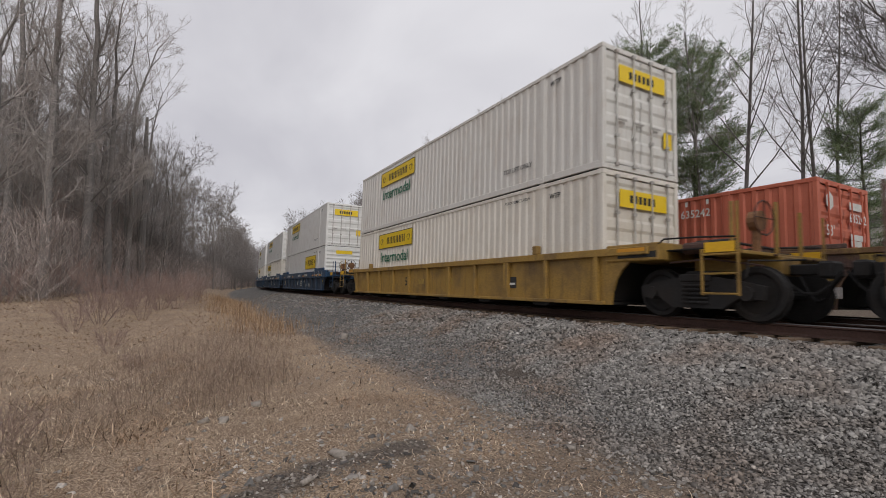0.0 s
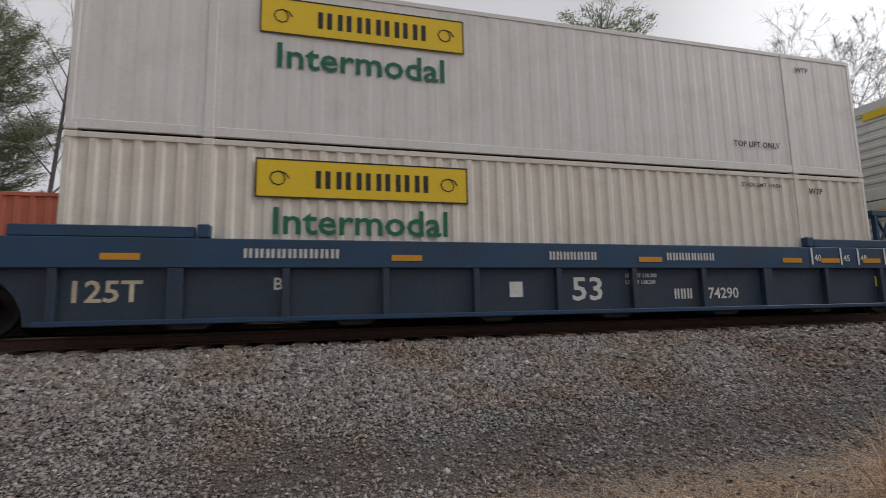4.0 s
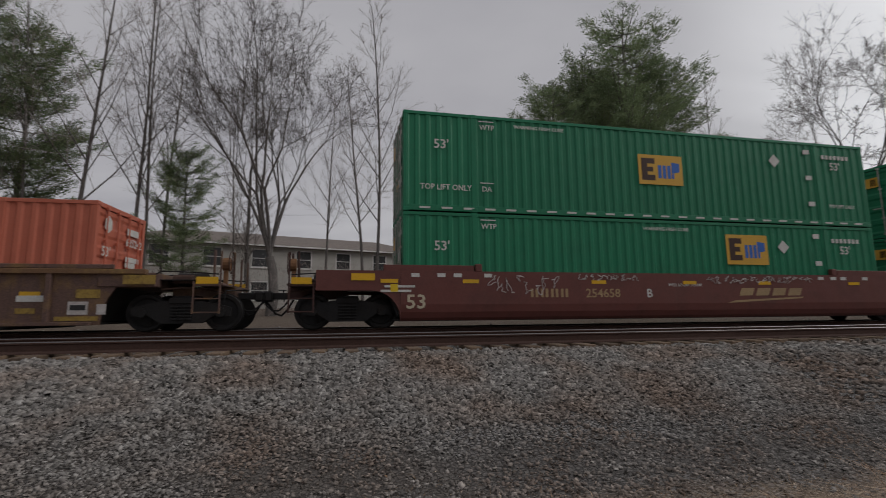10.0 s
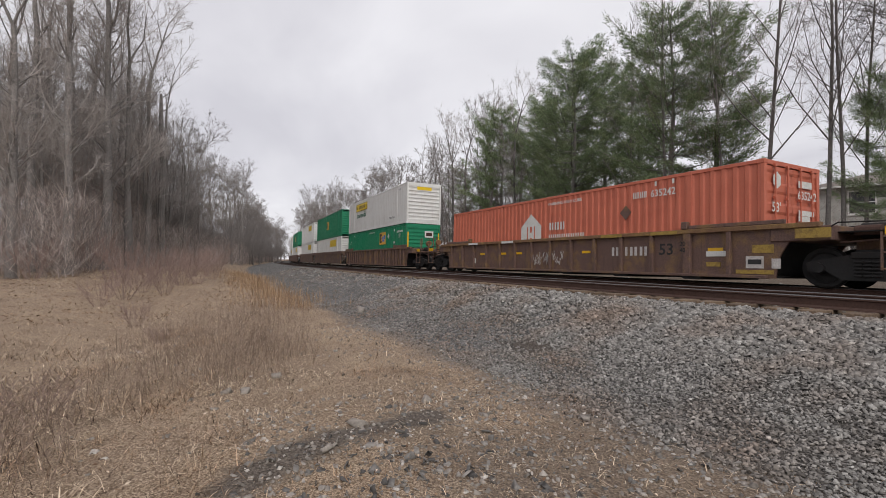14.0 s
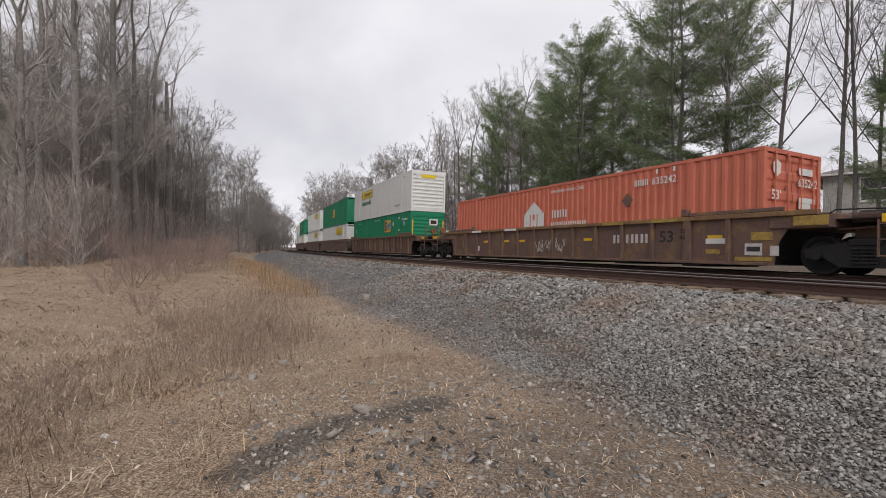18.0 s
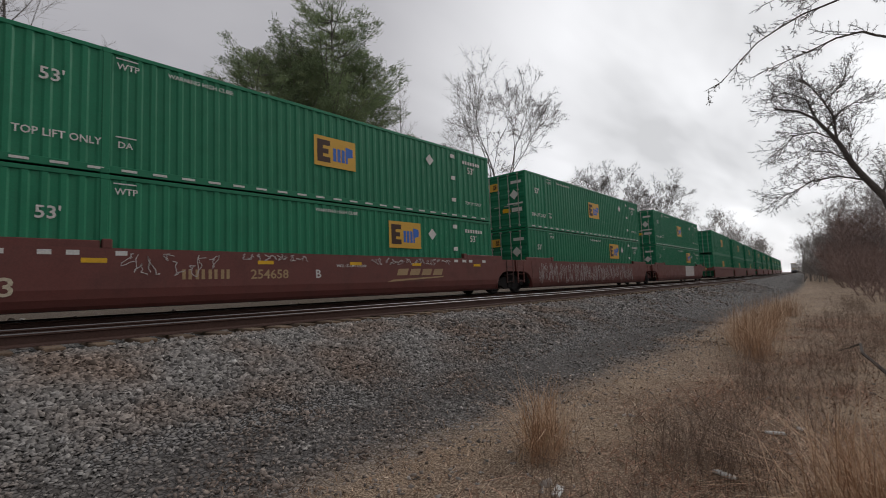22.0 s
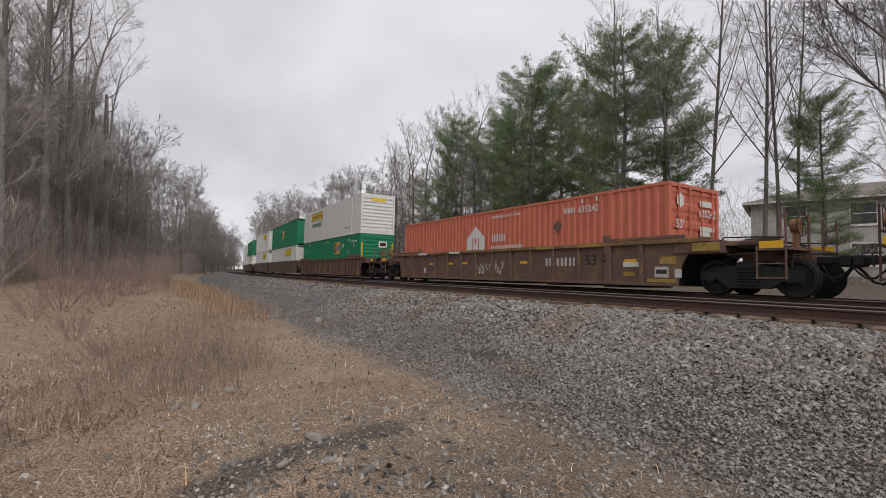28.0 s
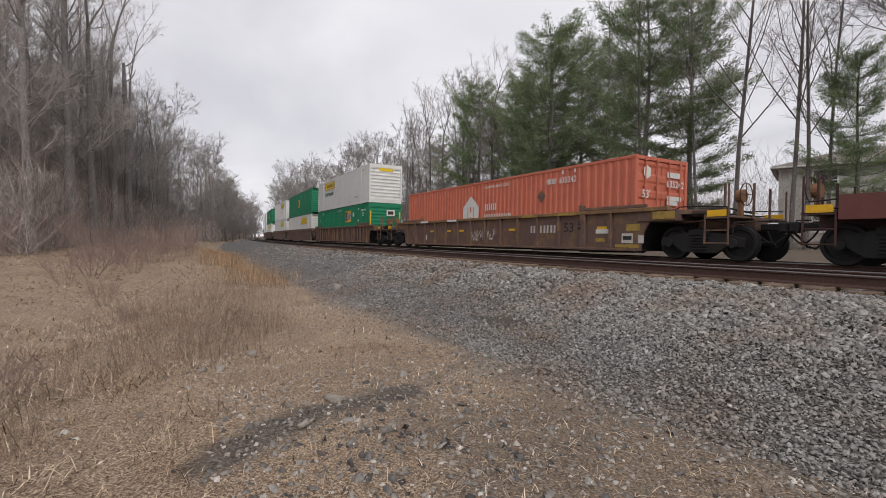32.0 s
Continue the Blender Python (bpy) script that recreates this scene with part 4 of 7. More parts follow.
def scribble(parent, x0, x1, z0, z1, seed, y, strokes=7):
    """Spray-painted strokes that cannot be read."""
    rnd = random.Random(seed)
    s = Shape()
    w = (x1 - x0) / strokes
    for i in range(strokes):
        cx = x0 + (i + 0.5) * w
        pts = [(cx + rnd.uniform(-0.55, 0.55) * w, y - 0.004, rnd.uniform(z0, z1)) for _ in range(5)]
        fine = []
        for j in range(len(pts) - 1):
            for k in range(4):
                t = k / 4
                fine.append(tuple(pts[j][q] * (1 - t) + pts[j + 1][q] * t + (0.03 * math.sin(6.28 * t) if q == 0 else 0) for q in range(3)))
        fine.append(pts[-1])
        s.tube([(p[0], y, p[2]) for p in fine], 0.010, 4)
    return part("graffiti", s, CHALK, parent, "sprayed graffiti strokes")


def arch(x_in, x_out, z_top, z_low, steps_=6):
    """The outline of the cut above a truck, from the low corner up to the deck."""
    return [(x_in + (x_out - x_in) * (1 - math.cos(k / steps_ * math.pi / 2)), z_low + (z_top - z_low) * math.sin(k / steps_ * math.pi / 2)) for k in range(steps_ + 1)]


def well_car(label, paint, style, left, right, group="well cars", turning=False, deck_paint=None, web_paint=None, chord_paint=None, chord=1.36, lip=1.66, top=1.48, pitch=1.6):
    """One unit with a well for containers. left, right: 'end' (own truck and coupler) or 'shared' (a truck shared with the next unit).
    style: 'ribbed' has a top chord and ribs, 'smooth' a plain pressed side."""
    c = thing("well_car", label, "railcar", group)
    dp = deck_paint or paint
    yo = 1.47
    cut = 8.35
    for side in (-1, 1):
        sy = lambda a, b: tuple(sorted((side * a, side * b)))
        if style == "ribbed":
            y0, y1 = sy(yo - 0.11, yo - 0.17)
            web = [(-cut, 0.18)] + [(cut, 0.18)] + [(cut + (p[0] - cut), p[1]) for p in arch(cut, 9.3, chord + 0.02, 0.18)][1:] + [(-p[0], p[1]) for p in reversed(arch(cut, 9.3, chord + 0.02, 0.18)[1:])]
            part("side_web", Shape().prism(web, y0, y1), web_paint or paint, c)
            y0, y1 = sy(yo, yo - 0.17)
            part("top_chord", Shape().chamfer(-9.3, 9.3, y0, y1, chord, top, 0.012), chord_paint or paint, c)
            y0, y1 = sy(yo + 0.004, yo - 0.17)
            part("bottom_chord", Shape().chamfer(-8.2, 8.2, y0, y1, 0.17, 0.25, 0.012), paint, c)
            y0, y1 = sy(yo - 0.005, yo - 0.12)
            for i in range(int(16.0 / pitch + 0.01) + 1):
                x = -8.0 + pitch * i
                w = 0.11 if i in (1, int(14.2 / pitch)) else 0.055
                part("rib", Shape().chamfer(x - w, x + w, y0, y1, 0.245, chord + 0.005, 0.01), web_paint or paint, c)
        else:
            prof = [(yo, 1.50), (yo, 0.62), (yo - 0.03, 0.42), (yo - 0.10, 0.27), (yo - 0.20, 0.18), (yo - 0.30, 0.18), (yo - 0.17, 0.45), (yo - 0.17, 1.50)]
            prof = [(side * a, b) for a, b in prof]
            part("side_web", Shape().loft(prof if side < 0 else prof[::-1], -cut + 0.2, cut - 0.2), paint, c)
            for k, far_x in ((-1, 10.3 if left == "end" else 9.55), (1, 10.3 if right == "end" else 9.55)):
                y0, y1 = sy(yo - 0.012, yo - 0.15)
                pts = [(k * (cut - 0.2), 0.22)] + [(k * p[0], p[1]) for p in arch(cut - 0.2, 8.9, 0.98, 0.22)[1:]] + [(k * far_x, 0.98), (k * far_x, 1.50), (k * (cut - 0.2), 1.50)]
                part("end_web", Shape().prism(pts if k > 0 else pts[::-1], y0, y1), paint, c)
        for k, kind in ((-1, left), (1, right)):
            # raised lip along the well's end, and the lug that locks the upper box
            y0, y1 = sy(yo - 0.015, yo - 0.09)
            x0, x1 = sorted((k * 6.15, k * 8.6))
            if lip:
                part("raised_lip", Shape().chamfer(x0, x1, y0, y1, 1.485, lip, 0.012), paint, c)
            y0, y1 = sy(yo + 0.01, yo - 0.14)
            x0, x1 = sorted((k * 5.93, k * 6.12))
            part("lock_lug", Shape().chamfer(x0, x1, y0, y1, top + 0.005, top + 0.22, 0.02), paint, c)
    part("well_floor", Shape().box(-8.3, 8.3, -1.29, 1.29, 0.185, 0.235), STEEL_DARK, c)
    if style == "ribbed":
        for x in (-6.2, -3.7, -1.2, 1.2, 3.7, 6.2):
            part("cross_bearer", Shape().prism([(x - 0.34, 0.168), (x - 0.22, 0.09), (x + 0.22, 0.09), (x + 0.34, 0.168)], -1.40, 1.40), STEEL_DARK, c)
    for k, kind in ((-1, left), (1, right)):
        x0, x1 = sorted((k * 8.25, k * 9.5))
        part("end_deck", Shape().chamfer(x0, x1, -1.40, 1.40, 1.06, 1.40, 0.02), dp, c)
        pts = [(8.2, 0.25), (8.2, 1.3), (8.6, 1.3)]
        part("bulkhead", Shape().prism([(k * a, b) for a, b in (pts if k < 0 else pts[::-1])], -1.28, 1.28), STEEL_DARK, c)
        if kind == "end":
            x0, x1 = sorted((k * 9.5, k * 11.05))
            part("centre_sill", Shape().chamfer(x0, x1, -0.32, 0.32, 0.80, 1.12, 0.02), dp, c)
            part("walkway", Shape().chamfer(*sorted((k * 10.35, k * 11.0)), -1.40, 1.40, 1.10, 1.16, 0.01), dp, c)
            part("coupler", Shape().chamfer(*sorted((k * 11.05, k * 11.55)), -0.10, 0.10, 0.80, 0.98, 0.02).chamfer(*sorted((k * 11.5, k * 11.72)), -0.22, 0.20, 0.74, 1.02, 0.04), STEEL_DARK, c, "heavy cast coupler")
            hose = [(k * (11.0 + 0.75 * t), 0.35 - 0.3 * t, 0.80 - 0.45 * math.sin(math.pi * min(1, t * 1.1))) for t in (0, 0.2, 0.4, 0.6, 0.8, 1.0)]
            part("air_hose", Shape().tube(hose, 0.03, 6), STEEL_DARK, c)
            for side in (-1, 1):
                grab = Shape()
                for z in (0.45, 0.78, 1.10):
                    grab.tube([(k * 10.35, side * 1.42, z), (k * 10.95, side * 1.42, z)], 0.018, 5)
                for x in (10.35, 10.95):
                    grab.box(*sorted((k * x - 0.02, k * x + 0.02)), side * 1.42 - 0.012, side * 1.42 + 0.012, 0.42, 1.95 if x > 10.5 else 1.20)
                part("ladder", grab, dp, c)
                part("handrail", Shape().tube([(k * 9.45, side * 1.38, 1.34), (k * 9.6, side * 1.38, 1.44), (k * 10.3, side * 1.38, 1.42), (k * 10.9, side * 1.38, 1.38)], 0.018, 5), STEEL_DARK, c)
                part("reflector", Shape().box(*sorted((k * 10.40, k * 10.90)), side * 1.415 - 0.012, side * 1.415 + 0.012, 1.14, 1.31), REFLECT, c)
            stand = Shape()
            stand.chamfer(*sorted((k * 10.86, k * 10.96)), -0.86, -0.74, 1.16, 1.80, 0.01).tube([(k * 10.84, -0.8, 1.68), (k * 11.0, -0.8, 1.68)], 0.17, 14)
            part("brake_stand", stand, COPPER, c, "rusty brake stand with a round gear case")
            for gx, gy, gz in ((10.72, -1.25, 2.0), (10.96, -0.35, 2.05), (10.96, 0.45, 1.95)):
                part("grab_post", Shape().chamfer(*sorted((k * gx, k * (gx + 0.05))), gy, gy + 0.06, 1.16, gz, 0.008), dp, c)
            part("grating", Shape().chamfer(*sorted((k * 9.3, k * 10.55)), -1.15, 1.15, 1.235, 1.26, 0.006), STEEL_DARK, c, "dark walkway grating")
            part("brake_cylinder", Shape().tube([(k * 9.75, -0.95, 1.28), (k * 10.2, -0.95, 1.28)], 0.11, 12).tube([(k * 10.2, -0.95, 1.28), (k * 10.5, -0.95, 1.28)], 0.025, 6), RUST, c)
            for ly, lz in ((-1.05, 1.02), (-0.6, 1.22), (0.7, 1.2)):
                part("lever_rod", Shape().tube([(k * 9.5, ly, lz), (k * 10.2, ly + 0.05, lz + 0.05), (k * 11.05, ly + 0.15, lz - 0.1)], 0.02, 5), RUST, c)
            part("uncoupling_lever", Shape().tube([(k * 11.05, -1.40, 0.70), (k * 11.08, -1.38, 0.98), (k * 11.1, -0.6, 1.02), (k * 11.35, -0.15, 1.05)], 0.016, 5), STEEL_DARK, c)
            part("slack_hose", Shape().tube([(k * (11.0 + 0.8 * t), -0.35 + 0.25 * t, 0.85 - 0.38 * math.sin(math.pi * t)) for t in (0, 0.2, 0.4, 0.6, 0.8, 1.0)], 0.024, 6), STEEL_DARK, c)
            ring = Shape().tube([(k * 11.04, -0.8 + 0.29 * math.cos(a / 14 * 6.283), 1.72 + 0.29 * math.sin(a / 14 * 6.283)) for a in range(15)], 0.014, 5)
            for a in range(4):
                ring.tube([(k * 11.04, -0.8, 1.72), (k * 11.04, -0.8 + 0.29 * math.cos(a * 1.57), 1.72 + 0.29 * math.sin(a * 1.57))], 0.010, 4)
            part("brake_wheel", ring, RUST, c, "rusty hand brake wheel")
            part("tank", Shape().tube([(k * 9.7, -0.5, 1.30), (k * 10.4, -0.5, 1.30)], 0.17, 12), STEEL_DARK, c)
            pipe = Shape().tube([(k * 9.0, 0.6, 1.48), (k * 9.8, 0.7, 1.50), (k * 10.6, 0.5, 1.30)], 0.03, 5)
            part("brake_pipe", pipe, STEEL_DARK, c)
            truck(c, k * (10.0 if style == "ribbed" else 9.5), turning)
        else:
            x0, x1 = sorted((k * 9.3, k * 9.62))
            part("articulation", Shape().chamfer(x0, x1, -0.45, 0.45, 0.72, 1.20, 0.04), STEEL_DARK, c)
            part("ladder", Shape().box(k * 9.42 - 0.025, k * 9.42 + 0.025, -1.47, -1.43, 0.45, 1.50).box(k * 8.92 - 0.025, k * 8.92 + 0.025, -1.475, -1.435, 0.45, 1.50)
                 .tube([(k * 8.92, -1.46, 0.52), (k * 9.42, -1.46, 0.52)], 0.016, 5).tube([(k * 8.92, -1.46, 0.85), (k * 9.42, -1.46, 0.85)], 0.016, 5).tube([(k * 8.92, -1.46, 1.18), (k * 9.42, -1.46, 1.18)], 0.016, 5), dp, c)
            if k == 1:
                truck(c, 9.67, turning)
    return c


def blue_car_marks(c, letter, near_mark="53"):
    y = -1.478
    lettering("53", 0.44, PALE, c, (0.28, y + 0.112, 0.43), wide=1.15)
    lettering("74290", 0.22, PALE, c, (3.34, y + 0.112, 0.42))
    lettering("LD LMT 118,300", 0.075, PALE, c, (1.45, y + 0.112, 0.85))
    lettering("LT WT 138,200", 0.075, PALE, c, (1.45, y + 0.112, 0.72))
    blocks_on(2.75, 0.52, 0.45, 0.2, PALE, c, y + 0.112, 3)
    for x, w, n in ((-4.7, 1.5, 9), (0.3, 1.0, 7), (2.9, 1.15, 8)):
        blocks_on(x, 1.25, w, 0.15, PALE, c, y, n)
    for x, t in ((5.98, "40"), (6.8, "45"), (7.3, "48"), (8.1, "53")):
        part("mark_line", Shape().box(x, x + 0.05, y - 0.004, y, 1.10, 1.46), PALE, c)
        lettering(t, 0.14, PALE, c, (x + 0.09, y, 1.18))
    for x in (-7.4, -3.1, 1.7, 5.2, 6.25, 7.45):
        part("reflector", Shape().box(x, x + 0.52, y - 0.004, y, 1.14, 1.24), AMBER, c)
    lettering("125T", 0.33, PALE_TAN, c, (-7.86, y + 0.112, 0.52), wide=1.05)
    lettering(letter, 0.20, PALE, c, (-5.0, y + 0.112, 0.68))
    part("yellow_label", Shape().box(7.9, 8.08, y + 0.106, y + 0.112, 0.62, 0.85), SIGN_YELLOW, c)
    part("square_mark", Shape().box(-0.95, -0.7, y + 0.106, y + 0.112, 0.5, 0.78), PALE, c)


def blue_bracket(c):
    """A raised steel bracket at the unit's end."""
    s = Shape()
    for y0 in (-0.9, 0.2):
        s.chamfer(8.88, 8.97, y0, y0 + 0.1, 1.4, 2.48, 0.01).chamfer(9.40, 9.48, y0, y0 + 0.1, 1.4, 2.48, 0.01).chamfer(8.80, 9.62, y0 - 0.01, y0 + 0.11, 2.36, 2.50, 0.01)
        s.tube([(8.95, y0 + 0.05, 1.55), (9.44, y0 + 0.05, 2.38)], 0.03, 5).tube([(9.44, y0 + 0.05, 1.55), (8.95, y0 + 0.05, 2.38)], 0.03, 5)
    s.chamfer(8.86, 9.5, -0.8, 0.2, 2.38, 2.46, 0.01)
    part("bracket", s, BLUE, c, "raised blue steel bracket")


def red_car_marks(c):
    y = -1.475
    a = -HALF
    lettering("53", 0.37, PALE_TAN, c, (a + 0.05, y, 0.52), wide=1.1)
    blocks_on(a + 4.1, 0.92, 1.2, 0.24, TAN, c, y, 4)
    lettering("254658", 0.25, TAN, c, (a + 5.2, y, 0.80), wide=1.06)
    lettering("B", 0.25, PALE, c, (a + 7.15, y, 0.80))
    mark = Shape().prism([(a + 9.9, 0.62), (a + 12.7, 0.76), (a + 12.75, 0.81), (a + 10.2, 0.70)], y - 0.003, y)
    for i in range(4):
        x = a + 10.35 + 0.6 * i
        mark.prism([(x, 0.84), (x + 0.48, 0.85), (x + 0.58, 1.08), (x + 0.1, 1.07)], y - 0.003, y)
    part("slanted_mark", mark, TAN, c, "slanted tan shapes of a mark")
    lettering("WELL LD LMT 119,600", 0.085, PALE, c, (a + 7.9, y, 1.12))
    for x in (1.6, 5.4, 8.4, 11.1, 14.6, -0.6):
        part("reflector", Shape().box(a + x, a + x + 0.45, y - 0.004, y, 1.18, 1.28), REFLECT, c)
    for i, x in enumerate((0.2, 0.9, 1.35, 2.2, 13.4, 13.9, 14.3, 15.2)):
        part("stencil_mark", Shape().box(a + x, a + x + 0.22, y - 0.003, y, 1.34, 1.44), PALE, c)
    for x, n in ((-0.3, 3), (-0.2, 2)):
        part("stencil_block", Shape().box(a + x - 0.3, a + x + 0.5, y - 0.003, y, 1.30 - 0.12 * n, 1.36 - 0.12 * n), PALE, c)
    part("yellow_plate", Shape().box(a - 1.35, a - 0.75, y - 0.004, y, 1.24, 1.42), REFLECT, c)
    part("pale_label", Shape().box(a - 0.35, a - 0.15, y - 0.004, y, 0.95, 1.15), SIGN_YELLOW, c)
    scribble(c, a + 2.3, a + 4.4, 0.85, 1.42, 5, y, 8)
    scribble(c, a + 5.0, a + 6.9, 1.26, 1.46, 8, y, 10)
    scribble(c, a + 9.2, a + 13.2, 1.20, 1.44, 11, y, 20)


def brown_car_marks(c):
    y = -1.478
    a = -HALF
    lettering("53", 0.34, SEAM, c, (a + 13.2, y + 0.112, 0.78), wide=1.1)
    lettering("20", 0.13, SEAM, c, (a + 13.98, y, 1.02))
    lettering("40", 0.13, SEAM, c, (a + 13.98, y, 0.84))
    blocks_on(a + 12.1, 0.90, 1.5, 0.28, CHALK, c, y + 0.112, 4)
    scribble(c, a + 7.1, a + 9.0, 0.40, 0.98, 21, y + 0.104, 12)
    for x in (4.8, 6.0, 10.0, 14.75, 3.0):
        part("reflector", Shape().box(a + x, a + x + 0.42, y + 0.104, y + 0.110, 0.86, 0.95), REFLECT, c)
    for x, z, w, h, m in ((14.7, 0.72, 0.55, 0.14, PALE), (15.75, 0.42, 0.42, 0.30, CHALK), (16.35, 0.42, 0.2, 0.24, CHALK), (14.7, 0.45, 0.4, 0.12, DIRTY_YELLOW), (15.9, 0.80, 0.5, 0.2, DIRTY_YELLOW), (15.5, 0.28, 0.9, 0.1, DIRTY_YELLOW), (2.3, 0.45, 0.3, 0.25, PALE), (0.9, 0.6, 0.25, 0.4, DIRTY_YELLOW)):
        part("stencil_panel", Shape().box(a + x, a + x + w, y + 0.104, y + 0.110, z, z + h), m, c)
    part("panel_mark", Shape().box(a + 15.80, a + 16.12, y + 0.100, y + 0.104, 0.52, 0.64), SEAM, c)
    part("yellow_panel", Shape().box(a + 16.9, a + 17.6, y - 0.002, y + 0.004, 1.12, 1.34), DIRTY_YELLOW, c)
    for x in (11.0, 13.0, 2.0, 5.0):
        part("flaked_patch", Shape().box(a + x, a + x + 0.9, y - 0.003, y, 1.36, 1.46), DIRTY_YELLOW if x > 5 else PALE, c)


def yellow_car_marks(c):
    y = -1.478
    a = -HALF
    part("square_mark", Shape().box(a + 12.9, a + 13.25, y + 0.104, y + 0.110, 0.5, 0.8), SEAM, c)
    part("square_mark", Shape().box(a + 12.95, a + 13.2, y + 0.100, y + 0.104, 0.58, 0.64), PALE, c)
    lettering("53", 0.34, SEAM, c, (a + 6.0, y + 0.112, 0.55))
    for k in (-1, 1):
        # flat near-black plate stands for the shaded hollow of a slot
        part("deck_slot", Shape().box(*sorted((k * 8.55, k * 9.45)), -1.404, -1.398, 1.12, 1.24), SEAM, c)
        part("reflector", Shape().box(*sorted((k * 8.6, k * 9.25)), -1.474, -1.4705, 1.24, 1.31), AMBER, c)
    for x in (2.0, 7.2, 9.4):
        part("flaked_patch", Shape().box(a + x, a + x + 0.5, y + 0.104, y + 0.110, 0.6, 0.8), DIRTY_YELLOW, c)


# one of each kind, then copies along the two tracks
def set_on(proto, u, track, level=None, fresh=False):
    ob = proto if fresh else copy_thing(proto, Matrix.Identity(4))
    MOVING.append((ob, u + HALF, track, None if level is None else BASE + level * LEVEL))
    return ob


W_LOW = white_container("cream-white corrugated steel container, lower of a stack, yellow sign", CREAM, 0.036, True)
W_TOP = white_container("white panelled container on top of another, yellow sign", WHITE, 0.006, False, pitch=0.42)
W_WORN = white_container("white container with rust-streaked doors, on top of another", WORN_WHITE, 0.034, False)
W_BIG = white_container("white container with one large yellow sign, lower of a stack", WHITE, 0.006, True, doors=-1, big_sign=True, pitch=0.5)
W_FRONT = white_container("white container with ribbed end wall, on a green container", WHITE, 0.006, False, doors=-1, pitch=0.42)
G_TOP = green_container("green corrugated container on top of another, amber plate", False)
G_LOW = green_container("green corrugated container in the well, amber plate", True)
G_LOW2 = green_container("green corrugated container under a white one", True, doors=-1)
ORG = orange_container()
B_CAR = well_car("dark blue ribbed well car, last of the passing train", BLUE, "ribbed", "end", "shared", "blue well cars", web_paint=BLUE_DULL, chord=1.02)
blue_car_marks(B_CAR, "B")
blue_bracket(B_CAR)
C_CAR = well_car("dark blue ribbed well car joined over shared trucks", BLUE, "ribbed", "shared", "shared", "blue well cars", web_paint=BLUE_DULL, chord=1.02)
blue_car_marks(C_CAR, "C")
A_CAR = well_car("dark blue ribbed well car coupled to a yellow one", BLUE, "ribbed", "shared", "end", "blue well cars", web_paint=BLUE_DULL, chord=1.02)
blue_car_marks(A_CAR, "A")
Y_CAR = well_car("dirty yellow ribbed well car with couplers at both ends", YELLOW_CAR, "ribbed", "end", "end", "single well cars", lip=0, chord=1.18, top=1.34)
yellow_car_marks(Y_CAR)
O_CAR = well_car("weathered brown ribbed well car with graffiti and yellow labels", BROWN_CAR, "ribbed", "end", "end", "single well cars", turning=True, chord_paint=CHORD, lip=1.585, pitch=1.175)
brown_car_marks(O_CAR)
R_CAR = well_car("oxide red smooth-sided well car with graffiti", RED_CAR, "smooth", "end", "shared", "red well cars", turning=True, deck_paint=RED_DARK)
red_car_marks(R_CAR)
R_MID = well_car("oxide red smooth-sided well car covered in pale graffiti", RED_CAR, "smooth", "shared", "shared", "red well cars")
for k_ in range(5):
    scribble(R_MID, -HALF + 0.6 + 2.6 * k_, -HALF + 3.2 + 2.6 * k_, 0.35, 1.40, 31 + k_, -1.475, 14)
R_END = well_car("oxide red smooth-sided well car, end of its set", RED_CAR, "smooth", "shared", "end", "red well cars")
part("pale_patch", Shape().box(1.0, 4.4, -1.482, -1.474, 0.5, 1.46), CHALK, R_END)
N_CAR = well_car("weathered brown well car with close upright ribs", BROWN_CAR, "ribbed", "shared", "end", "brown well cars")
for k_ in range(21):
    part("rib", Shape().chamfer(-7.8 + 0.76 * k_, -7.73 + 0.76 * k_, -1.47, -1.40, 0.245, 1.40, 0.01), BROWN_CAR, N_CAR)
G_FAR = plain_container("green container far along the waiting train", GREEN, -1, "green containers of the waiting train")
plate("logo_plate", -HALF + 7.3, -HALF + 8.8, 1.1, 2.05, LOGO_PLATE, G_FAR)
plate("brown_shape", -HALF + 7.4, -HALF + 7.85, 1.25, 1.9, LOGO_BROWN, G_FAR, y=Y0 - 0.004)
W_FAR = plain_container("white container far along a train", WHITE, 1, "white containers of the passing train")
plate("yellow_sign", -HALF + 3.0, -HALF + 6.65, 1.85, 2.6, SIGN_YELLOW, W_FAR)
lettering("Intermodal", 0.46, INK_GREEN, W_FAR, (-HALF + 3.25, Y0, 1.20), wide=1.08)
W_FAR2 = plain_container("white container with ribbed end wall, far along the waiting train", WHITE, -1, "white containers of the waiting train")
plate("yellow_sign", -HALF + 9.8, -HALF + 13.4, 1.85, 2.6, SIGN_YELLOW, W_FAR2)
PLAIN_CAR = {}
